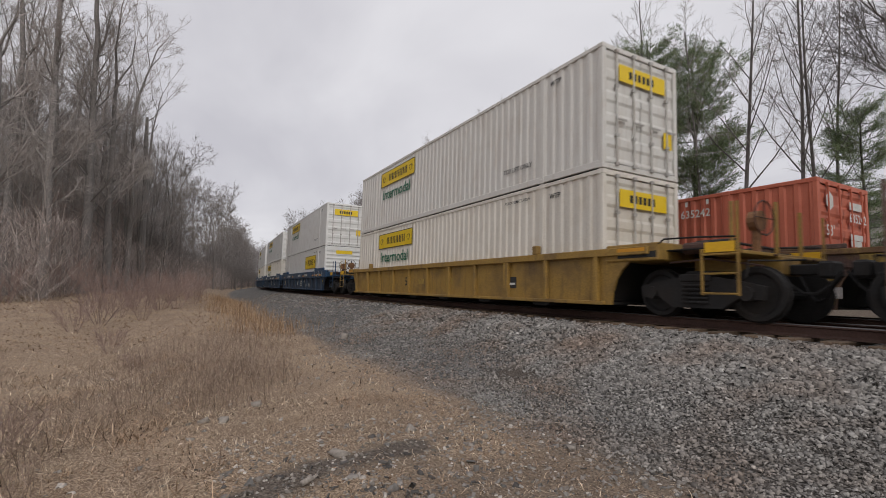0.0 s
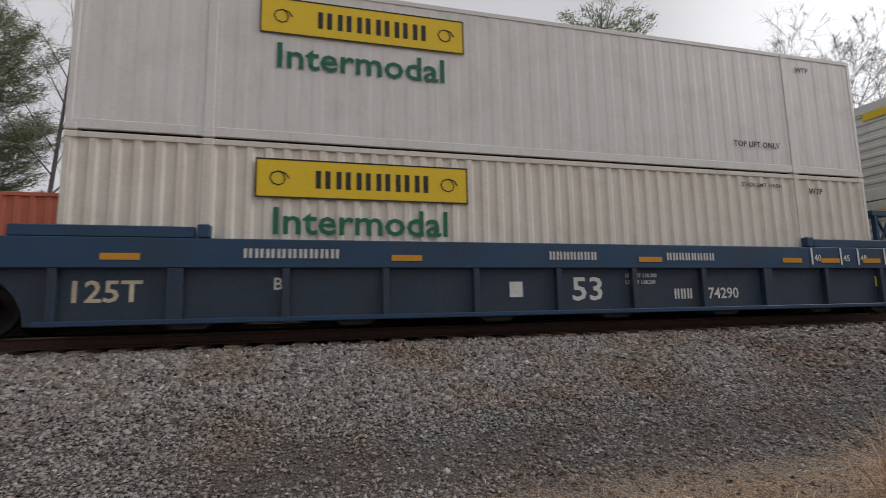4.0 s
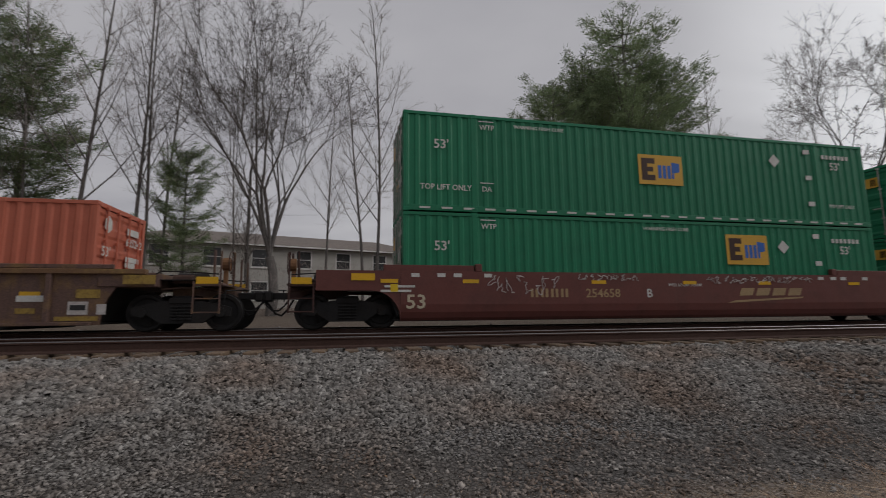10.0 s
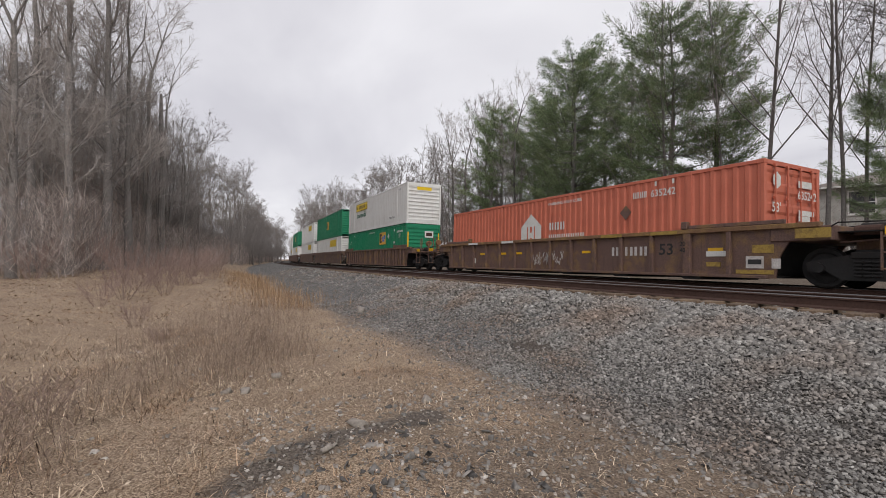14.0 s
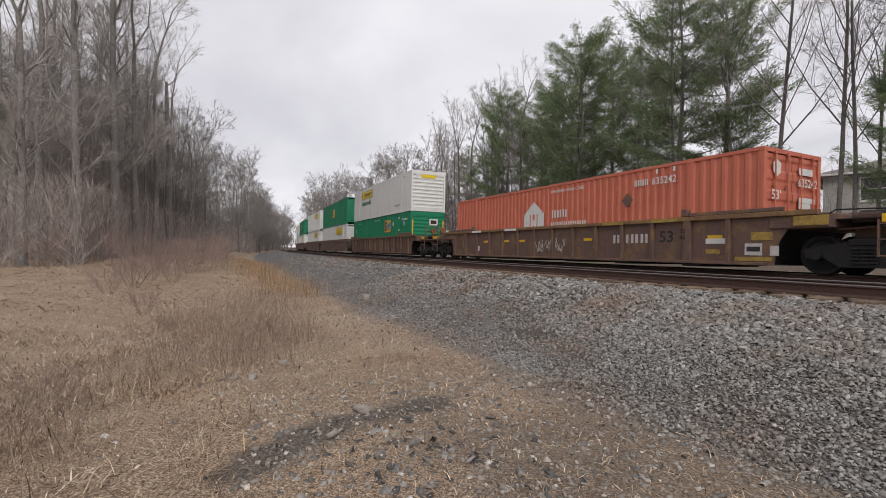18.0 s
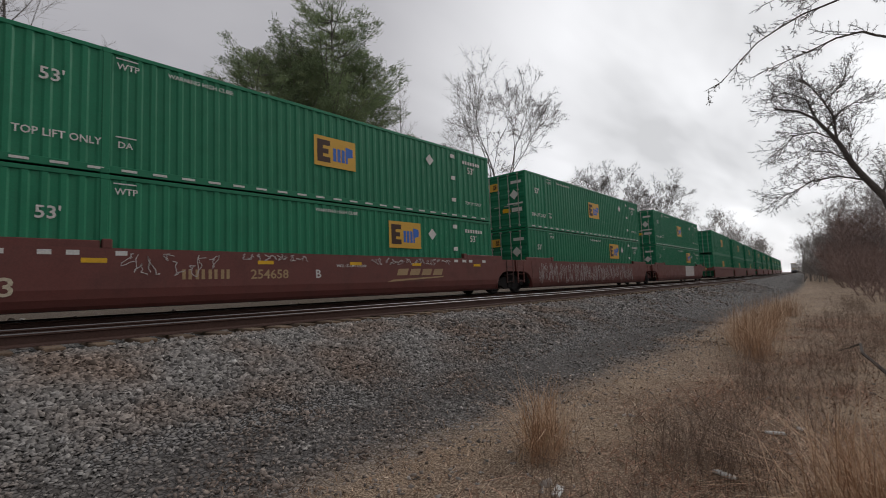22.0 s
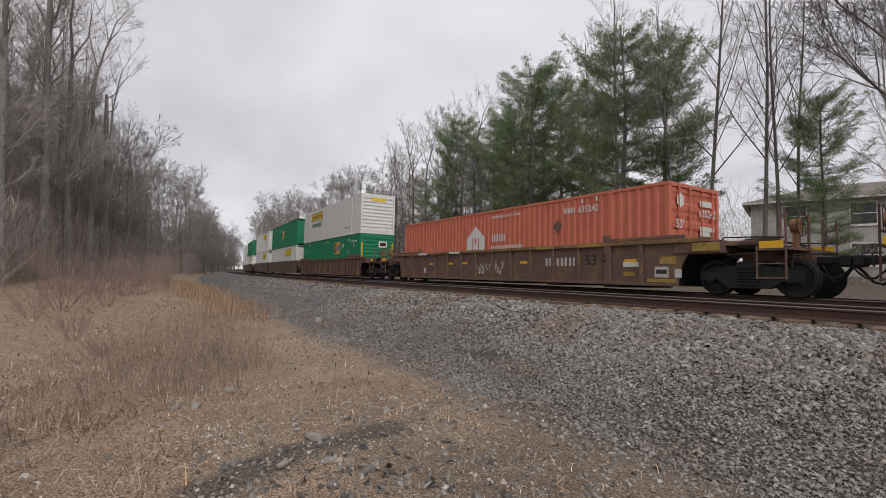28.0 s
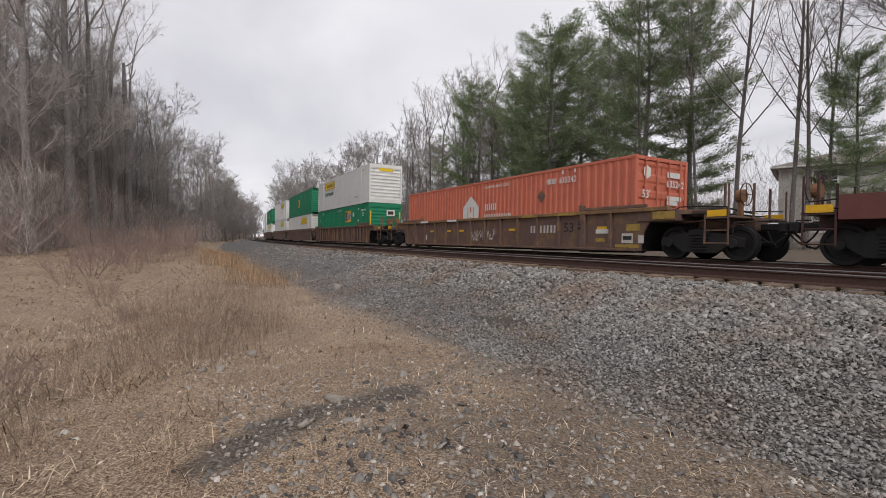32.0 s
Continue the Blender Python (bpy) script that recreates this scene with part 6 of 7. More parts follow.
    for k in range(150):
        u = 54 + 240 * (k / 150) ** 1.5 + rnd.uniform(-2, 2)
        spots.append((u, line_y(u) + (-20 - 27 * rnd.random() if u < 88 else -9.5 - 28 * rnd.random() ** 1.4), rnd.uniform(0.75, 1.05)))
    for k in range(26):
        u = 92 + 90 * (k / 26) ** 1.4
        spots.append((u, line_y(u) - rnd.uniform(4.6, 7.5), rnd.uniform(0.32, 0.6)))
    joined_wood("far bare brown wood beyond the field", far, spots, rnd)
    for k in range(36):
        u = 40 + 70 * (k / 36) ** 1.5 + rnd.uniform(-2, 2)
        n = (-15.5 - 9 * rnd.random() - max(0.0, 52 - u) * 0.4) if u < 85 else (-8.5 - 6 * rnd.random())
        plant(saps[rnd.randrange(3)], u, line_y(u) + n, rnd.uniform(0.9, 1.3), rnd=rnd)
    # far side, to the one end
    for k in range(18):
        u = -32 - 34 * (k / 18) + rnd.uniform(-2, 2)
        plant((slim + wood)[rnd.randrange(8)], u, line_y(u) + 18.5 + 14 * rnd.random(), rnd.uniform(0.8, 1.0), rnd=rnd)
    spots = []
    for k in range(130):
        u = -46 - 230 * (k / 130) ** 1.2 + rnd.uniform(-2, 2)
        spots.append((u, line_y(u) + max(8.0, 19 + (u + 55) * 0.2) + 24 * rnd.random() ** 1.7, rnd.uniform(0.85, 1.12)))
    joined_wood("far bare wood behind the line", far, spots, rnd)
    # pines and tall bare trees behind the line
    for yaw, y, kind, sc in ((55.5, 31, 0, 1.02), (51.5, 34, 1, 1.0), (47, 27, 2, 0.98), (49, 30, 0, 0.9), (43.5, 31, 1, 0.95), (36.5, 25, 0, 0.88), (32.2, 27, 1, 0.84), (39.8, 33, 0, 0.85), (60.5, 38, 2, 0.85)):
        x = -y * math.tan(radians(yaw))
        plant(pines[kind], x, y, sc, rnd=rnd)
    for yaw, y, kind, sc in ((62, 30, 1, 0.95), (53.8, 29, 0, 0.9), (41.0, 26, 3, 0.95), (37, 24, 2, 1.1), (31.5, 25, 1, 0.95), (28.0, 23.5, 0, 1.05), (23.4, 24.5, 2, 1.05), (22.2, 25, 1, 1.0), (20.5, 27, 3, 0.9), (13.5, 33, 1, 0.85), (3.5, 33, 2, 0.9), (-2.5, 25, 3, 0.95), (-1.0, 27, 0, 0.9), (-9, 36, 1, 0.9), (-13, 38, 0, 0.85), (-17, 33, 2, 0.72), (66, 34, 2, 0.95), (70, 33, 0, 0.9)):
        plant(slim[kind], -y * math.tan(radians(yaw)), y, sc, rnd=rnd)
    plant(fans[0], *(-25.5 * math.tan(radians(9.4)), 25.5), 1.2, rnd=rnd, label="large bare tree of several stems beside the white house")
    plant(wood[2], *(-29 * math.tan(radians(12.0)), 29), 0.72, rnd=rnd)
    plant(pines[2], *(-26 * math.tan(radians(18.6)), 26), 0.48, rnd=rnd, label="young green pine with thin limbs")
    # far side, to the other end
    for yaw, y, kind, sc in ((-24.5, 24, 1, 0.72), (-27.0, 27, 2, 0.82), (-29.5, 26, 0, 0.86), (-33.0, 24.5, 2, 0.98), (-36.8, 25.5, 1, 0.86), (-31, 28, 1, 0.9)):
        plant(pines[kind], -y * math.tan(radians(yaw)), y, sc, rnd=rnd)
    plant(fans[1], -26 * math.tan(radians(-53.6)), 26, 1.0, rnd=rnd, label="bare tree with a round crown of fanned stems")
    plant(fans[2], -27 * math.tan(radians(-65)), 27, 0.9, rnd=rnd, label="bare tree with a round crown of fanned stems")
    plant(fans[2], -24 * math.tan(radians(-70.5)), 24, 0.85, rnd=rnd, label="bare tree with a round crown of fanned stems")
    plant(slim[2], -25 * math.tan(radians(-41.8)), 25, 0.8, rnd=rnd)
    spots = []
    for k in range(85):
        u = 56 + 240 * (k / 85) ** 1.2 + rnd.uniform(-2, 2)
        spots.append((u, line_y(u) + max(7.5, 17 - (u - 62) * 0.25) + 20 * rnd.random() ** 1.6, rnd.uniform(0.62, 0.85)))
    joined_wood("far bare wood behind the line", far, spots, rnd)
    # behind the camera the woods close the place
    for k, proto in enumerate(far):
        plant(proto, -24 + 16 * k, -38 - 4 * (k % 2), 1.0, rnd=rnd)


def limb_path(shape, pts, r0, r1, sides=8):
    shape.tube(pts, [r0 + (r1 - r0) * i / (len(pts) - 1) for i in range(len(pts))], sides, cap=False)


def roadside_trees():
    """The thin dark trees that stand by themselves on the near side of the line."""
    plan = [(4, 3, 7, 50, 0.42, 0.03, 0.24, 0.3), (3, 3, 6, 50, 0.5, 0.02, 0.30, 0.35), (1, 3, 0, 0, 0, 0, 0.3, 0.4)]

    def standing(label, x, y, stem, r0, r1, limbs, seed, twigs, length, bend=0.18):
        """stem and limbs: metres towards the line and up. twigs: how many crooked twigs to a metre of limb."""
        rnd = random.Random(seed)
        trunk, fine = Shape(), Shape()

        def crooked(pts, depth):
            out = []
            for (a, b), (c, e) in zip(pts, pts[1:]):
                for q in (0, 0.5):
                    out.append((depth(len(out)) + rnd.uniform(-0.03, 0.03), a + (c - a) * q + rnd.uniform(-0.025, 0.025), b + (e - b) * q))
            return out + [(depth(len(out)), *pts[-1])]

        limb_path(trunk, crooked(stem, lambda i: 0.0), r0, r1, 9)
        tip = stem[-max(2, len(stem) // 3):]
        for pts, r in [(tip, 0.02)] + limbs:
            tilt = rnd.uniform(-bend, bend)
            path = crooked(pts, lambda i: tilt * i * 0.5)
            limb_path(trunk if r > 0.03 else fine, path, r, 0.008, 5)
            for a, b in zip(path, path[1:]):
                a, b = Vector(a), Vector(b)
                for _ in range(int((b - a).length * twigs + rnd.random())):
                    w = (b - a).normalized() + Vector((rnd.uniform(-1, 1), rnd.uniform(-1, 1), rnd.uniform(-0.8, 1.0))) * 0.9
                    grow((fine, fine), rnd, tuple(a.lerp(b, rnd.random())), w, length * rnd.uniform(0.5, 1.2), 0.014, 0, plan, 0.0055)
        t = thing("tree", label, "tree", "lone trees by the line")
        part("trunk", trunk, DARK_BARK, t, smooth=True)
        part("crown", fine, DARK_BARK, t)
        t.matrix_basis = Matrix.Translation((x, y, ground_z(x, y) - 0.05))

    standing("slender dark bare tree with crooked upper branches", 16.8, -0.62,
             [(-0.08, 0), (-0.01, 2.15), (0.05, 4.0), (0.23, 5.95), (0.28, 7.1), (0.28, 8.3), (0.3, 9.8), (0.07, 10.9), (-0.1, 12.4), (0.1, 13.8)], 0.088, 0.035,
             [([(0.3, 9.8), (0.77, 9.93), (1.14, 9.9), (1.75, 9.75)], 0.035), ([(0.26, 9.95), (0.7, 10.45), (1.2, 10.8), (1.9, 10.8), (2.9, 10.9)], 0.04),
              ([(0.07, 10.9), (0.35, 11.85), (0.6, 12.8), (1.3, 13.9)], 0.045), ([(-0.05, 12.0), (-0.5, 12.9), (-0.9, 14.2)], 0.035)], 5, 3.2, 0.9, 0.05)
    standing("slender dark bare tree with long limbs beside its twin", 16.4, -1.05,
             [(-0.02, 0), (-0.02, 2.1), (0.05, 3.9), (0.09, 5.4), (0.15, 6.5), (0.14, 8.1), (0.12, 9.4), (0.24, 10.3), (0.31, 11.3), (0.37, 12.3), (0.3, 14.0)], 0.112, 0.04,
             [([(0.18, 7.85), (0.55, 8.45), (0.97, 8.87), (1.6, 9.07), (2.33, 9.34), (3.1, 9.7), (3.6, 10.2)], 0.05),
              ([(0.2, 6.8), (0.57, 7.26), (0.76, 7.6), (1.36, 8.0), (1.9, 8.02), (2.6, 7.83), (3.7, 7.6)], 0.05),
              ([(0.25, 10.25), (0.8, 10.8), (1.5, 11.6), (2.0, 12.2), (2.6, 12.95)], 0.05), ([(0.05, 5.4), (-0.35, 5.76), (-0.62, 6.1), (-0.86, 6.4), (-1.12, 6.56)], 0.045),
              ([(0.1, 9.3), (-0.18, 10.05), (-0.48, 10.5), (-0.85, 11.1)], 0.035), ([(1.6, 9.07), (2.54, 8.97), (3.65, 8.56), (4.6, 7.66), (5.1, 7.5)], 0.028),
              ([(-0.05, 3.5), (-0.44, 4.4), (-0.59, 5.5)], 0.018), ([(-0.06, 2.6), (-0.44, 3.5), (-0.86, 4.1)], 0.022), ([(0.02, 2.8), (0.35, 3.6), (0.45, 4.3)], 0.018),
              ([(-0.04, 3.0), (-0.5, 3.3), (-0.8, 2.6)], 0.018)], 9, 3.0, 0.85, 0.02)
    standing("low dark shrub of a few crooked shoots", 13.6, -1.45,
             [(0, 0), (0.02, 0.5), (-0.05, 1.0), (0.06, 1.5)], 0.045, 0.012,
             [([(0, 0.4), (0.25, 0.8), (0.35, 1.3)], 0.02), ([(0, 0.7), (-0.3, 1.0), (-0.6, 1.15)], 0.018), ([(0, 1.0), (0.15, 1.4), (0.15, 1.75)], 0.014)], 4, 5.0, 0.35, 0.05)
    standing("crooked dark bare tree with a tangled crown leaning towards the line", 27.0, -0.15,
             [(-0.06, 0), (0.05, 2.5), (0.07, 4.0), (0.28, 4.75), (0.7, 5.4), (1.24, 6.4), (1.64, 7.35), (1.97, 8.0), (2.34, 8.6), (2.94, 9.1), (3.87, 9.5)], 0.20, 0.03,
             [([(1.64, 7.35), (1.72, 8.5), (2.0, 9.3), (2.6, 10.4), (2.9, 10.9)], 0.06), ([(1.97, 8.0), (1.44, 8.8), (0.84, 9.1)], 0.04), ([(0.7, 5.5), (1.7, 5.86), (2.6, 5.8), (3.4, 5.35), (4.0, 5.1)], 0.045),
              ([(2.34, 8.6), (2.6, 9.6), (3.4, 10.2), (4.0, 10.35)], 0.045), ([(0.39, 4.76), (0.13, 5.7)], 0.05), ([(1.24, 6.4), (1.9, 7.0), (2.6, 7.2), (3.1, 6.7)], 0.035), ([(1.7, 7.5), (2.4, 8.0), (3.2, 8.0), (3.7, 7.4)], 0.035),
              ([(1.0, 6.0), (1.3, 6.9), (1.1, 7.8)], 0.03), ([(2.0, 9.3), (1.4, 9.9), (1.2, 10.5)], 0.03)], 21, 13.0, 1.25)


def spikes(name, label, material_, bases, ways, widths):
    """Many thin upright stems in one mesh: each a narrow three-cornered blade."""
    n = len(bases)
    side = np.cross(ways, np.random.default_rng(n).normal(0, 1, (n, 3)))
    side /= np.linalg.norm(side, axis=1, keepdims=True) + 1e-9
    v = np.stack([bases - side * widths[:, None], bases + side * widths[:, None], bases + ways], 1).reshape(-1, 3)
    me = bpy.data.meshes.new(name)
    me.vertices.add(3 * n)
    me.vertices.foreach_set("co", v.ravel())
    me.loops.add(3 * n)
    me.loops.foreach_set("vertex_index", np.arange(3 * n))
    me.polygons.add(n)
    me.polygons.foreach_set("loop_start", np.arange(0, 3 * n, 3))
    me.materials.append(material_)
    me.update(calc_edges=True)
    return tagged(new(name, me), label, "undergrowth", kind="stuff")


def build_thickets():
    """Bare undergrowth that closes the woods near the ground."""
    gen = np.random.default_rng(8)
    for label, u0, u1, near, deep, tall, count, power in (("dense bare brownish-grey undergrowth at the foot of the wood", -29, -240, -11.5, 26, 5.0, 125000, 1.7), ("dense bare reddish thicket along the field", 36, 250, -16.5, 20, 12.0, 150000, 1.7),
                                                       ("tangled bare saplings inside the wood", -37, -85, -12.5, 16, 9.0, 34000, 1.0), ("bare grey undergrowth behind the line", -14, -240, 18.5, 18, 6.0, 40000, 1.5), ("bare grey brush before the white house", 6, -26, 15.5, 4, 3.0, 9000, 1.0), ("bare grey undergrowth behind the line", 20, 260, 18.5, 18, 5.5, 28000, 1.5)):
        t = gen.random(count) ** power
        u = u0 + (u1 - u0) * t
        n = near + np.sign(near) * deep * gen.random(count) ** 1.4
        if near < -12:
            n = np.where(u > 85, n + 7.5, n - np.maximum(0, 56 - u) * 0.4)
        elif near < 0:
            n = n - np.maximum(0, u + 60) * 0.10 + np.clip((-60 - u) * 0.12, 0, 5.0)
        else:
            n = n - np.clip((np.abs(u) - 55) * 0.2, 0, 9.0)
        y = np.array([line_y(a) for a in u]) + n
        z = np.array([ground_z(a, b) for a, b in zip(u, y)])
        start = gen.random(count) ** 1.25 * tall * 0.85
        up = gen.uniform(0.1, 1.0, count) ** 1.5 * min(tall, 8) * 0.30
        way = np.stack([gen.normal(0, 0.6, count) * up, gen.normal(0, 0.6, count) * up, up], 1)
        wide = gen.uniform(0.004, 0.014, count) * (0.6 + np.abs(u) / 60)
        spikes("undergrowth", label, UNDER_RED if "reddish" in label else UNDER_GREY, np.stack([u, y, z + start - 0.05], 1), way, wide)


build_trees()
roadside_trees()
build_thickets()


# ---- the white house behind the line ----
SIDING = material("white_lap_siding", (0.45, 0.435, 0.405), 0.75, grain=0.08, stain=0.4, stain_scale=0.8, stain_colour=(0.30, 0.28, 0.255))
SHINGLE = material("grey_brown_shingles", (0.20, 0.17, 0.15), 0.95, grain=0.3, grain_scale=8, stain=0.3, stain_colour=(0.1, 0.09, 0.085), bump=0.03, bump_scale=10)
PANE = material("dark_window_glass", (0.05, 0.05, 0.052), 0.2, spec=0.6)
TRIM = material("white_trim_paint", (0.70, 0.69, 0.67), 0.6, grain=0.04)


def build_house():
    """A long house of two storeys under a low hipped roof."""
    ln, dp, eave, ridge = 27.0, 9.0, 5.5, 7.0
    h = thing("house", "long white two-storey house with lap siding and grey roof", "house")
    for name, a in (("wall", (0, ln, 0, 0.2)), ("wall", (0, ln, dp - 0.2, dp)), ("wall", (0, 0.2, 0.2, dp - 0.2)), ("wall", (ln - 0.2, ln, 0.2, dp - 0.2))):
        part(name, Shape().box(a[0], a[1], a[2], a[3], -0.4, eave), SIDING, h)
    # lap boards of the long front and of the gable end
    for k in range(27):
        z = 0.1 + 0.195 * k
        part("siding_board", BOARD, SIDING, h, at=Matrix.Translation((0, 0, z)))
    o = 0.5
    roof = Shape()
    roof.add([(-o, -o, eave), (ln + o, -o, eave), (ln + o, dp + o, eave), (-o, dp + o, eave), (4.0, dp / 2, ridge), (ln - 4.0, dp / 2, ridge), (-o, -o, eave - 0.18), (ln + o, -o, eave - 0.18), (ln + o, dp + o, eave - 0.18), (-o, dp + o, eave - 0.18)],
             [(0, 1, 5, 4), (1, 2, 5), (2, 3, 4, 5), (3, 0, 4), (0, 6, 7, 1), (1, 7, 8, 2), (2, 8, 9, 3), (3, 9, 6, 0), (6, 9, 8, 7)])
    part("roof", roof, SHINGLE, h)
    part("gutter", Shape().chamfer(-o, ln + o, -o - 0.1, -o - 0.004, eave - 0.16, eave - 0.03, 0.02), TRIM, h)
    for z in (0.8, 3.6):
        for k in range(7):
            x = 2.0 + 3.75 * k
            w = part("window", Shape().box(x, x + 1.3, -0.03, -0.012, z, z + 1.45), PANE, h)
            f = Shape()
            for b in ((x - 0.09, x, z - 0.09, z + 1.54), (x + 1.3, x + 1.39, z - 0.09, z + 1.54), (x, x + 1.3, z - 0.09, z), (x, x + 1.3, z + 1.45, z + 1.54), (x, x + 1.3, z + 0.70, z + 0.75)):
                f.box(b[0], b[1], -0.06, -0.031, b[2], b[3])
            part("window_frame", f, TRIM, w)
            part("sill", Shape().box(x - 0.12, x + 1.42, -0.11, -0.062, z - 0.15, z - 0.09), TRIM, w)
    for z in (3.6,):
        for k in range(2):
            y = 2.0 + 3.4 * k
            part("window", Shape().box(-0.03, -0.012, y, y + 1.1, z, z + 1.4), PANE, h)
    h.matrix_basis = Matrix.Translation((-17.5, 38.6, ground_z(-17, 40))) @ Matrix.Rotation(radians(22), 4, "Z")


BOARD = Shape().prism([(0.0, 0.0), (27.0, 0.0), (27.0, 0.19), (0.0, 0.19)], -0.012, 0.004).mesh("siding_board", SIDING)
for v_ in BOARD.vertices:
    if v_.co.z > 0.1 and v_.co.y < 0:
        v_.co.y = -0.002
build_house()


# ---- loose stones, grass and weeds ----
STONE = island_material("crushed_grey_ballast", [(0.0, (0.10, 0.094, 0.087)), (0.3, (0.22, 0.207, 0.192)), (0.75, (0.30, 0.284, 0.264)), (0.98, (0.385, 0.365, 0.34)), (1.0, (0.52, 0.50, 0.47))], patch=0.9, patch_colour=(0.88, 0.71, 0.61))
SLATE = island_material("dark_slate_chips", [(0.0, (0.07, 0.065, 0.062)), (0.6, (0.16, 0.15, 0.14)), (1.0, (0.34, 0.31, 0.28))])
LEAF = island_material("fallen_dry_leaves", [(0.0, (0.085, 0.05, 0.032)), (0.45, (0.27, 0.165, 0.10)), (0.8, (0.46, 0.33, 0.22)), (1.0, (0.66, 0.54, 0.42))])
ROCK = island_material("pale_field_stone", [(0.0, (0.17, 0.15, 0.13)), (0.7, (0.32, 0.285, 0.25)), (1.0, (0.60, 0.55, 0.50))])
# the darkest blades carry, in their colour, the shade inside flattened grass
STRAW = island_material("dry_straw_grass", [(0.0, (0.06, 0.04, 0.03)), (0.3, (0.24, 0.17, 0.115)), (0.65, (0.51, 0.39, 0.275)), (1.0, (0.86, 0.72, 0.55))], patch=1.0, patch_colour=(0.68, 0.56, 0.49))
FIELD = island_material("short_tan_field_grass", [(0.0, (0.17, 0.105, 0.065)), (0.5, (0.36, 0.245, 0.15)), (1.0, (0.58, 0.43, 0.28))], patch=0.8, patch_colour=(0.62, 0.52, 0.46))
GOLD = island_material("tall_golden_grass", [(0.0, (0.30, 0.175, 0.105)), (0.5, (0.50, 0.335, 0.215)), (1.0, (0.72, 0.545, 0.39))])
RUSTY = island_material("reddish_brown_grass", [(0.0, (0.11, 0.055, 0.038)), (0.5, (0.33, 0.18, 0.115)), (1.0, (0.66, 0.45, 0.32))], patch=0.7, patch_colour=(0.6, 0.52, 0.48))
WEED = island_material("dry_dark_weed_stems", [(0.0, (0.12, 0.085, 0.068)), (0.6, (0.27, 0.20, 0.155)), (1.0, (0.46, 0.355, 0.275))])


def surface_z(xs, ys):
    return np.array([ground_z(a, b) for a, b in zip(xs.tolist(), ys.tolist())])


def stones(name, label, mat, x, y, size, gen, sink=0.3, kind="stuff", flat=0.55, lift=0.0):
    """Broken stones, each a jolted and turned block, resting on the ground."""
    n = len(x)
    corner = np.array([(a, b, c) for a in (-1, 1) for b in (-1, 1) for c in (-1, 1)], float) * 0.5
    v = corner[None] * gen.uniform(0.72, 1.0, (n, 8, 1)) + gen.normal(0, 0.11, (n, 8, 3))
    v *= gen.uniform(0.6, 1.5, (n, 1, 3)) * np.array([1, 1, flat])
    q = gen.normal(0, 1, (n, 4)) * np.array([1.6, 0.45, 0.45, 1.6])
    q /= np.linalg.norm(q, axis=1, keepdims=True)
    w, a, b, c = q.T
    rot = np.stack([1 - 2 * (b * b + c * c), 2 * (a * b - c * w), 2 * (a * c + b * w), 2 * (a * b + c * w), 1 - 2 * (a * a + c * c), 2 * (b * c - a * w), 2 * (a * c - b * w), 2 * (b * c + a * w), 1 - 2 * (a * a + b * b)], 1).reshape(n, 3, 3)
    v = np.einsum("nij,nkj->nki", rot, v) * size[:, None, None]
    v += np.stack([x, y, surface_z(x, y) + size * flat * (0.5 - sink) + gen.uniform(0, lift, n)], 1)[:, None]
    quads = np.array([(0, 1, 3, 2), (4, 6, 7, 5), (0, 4, 5, 1), (2, 3, 7, 6), (1, 5, 7, 3)] + ([(0, 2, 6, 4)] if kind == "thing" else []))
    f = (quads[None] + 8 * np.arange(n)[:, None, None]).reshape(-1, 4)
    me = bpy.data.meshes.new(name)
    me.vertices.add(8 * n)
    me.vertices.foreach_set("co", v.ravel())
    me.loops.add(f.size)
    me.loops.foreach_set("vertex_index", f.ravel())
    me.polygons.add(len(f))
    me.polygons.foreach_set("loop_start", np.arange(0, f.size, 4))
    me.materials.append(mat)
    me.update(calc_edges=True)
    return tagged(new(name, me), label, "stones", kind=kind)


def by_line(u, n):
    return u, np.array([line_y(a) for a in u.tolist()]) + n


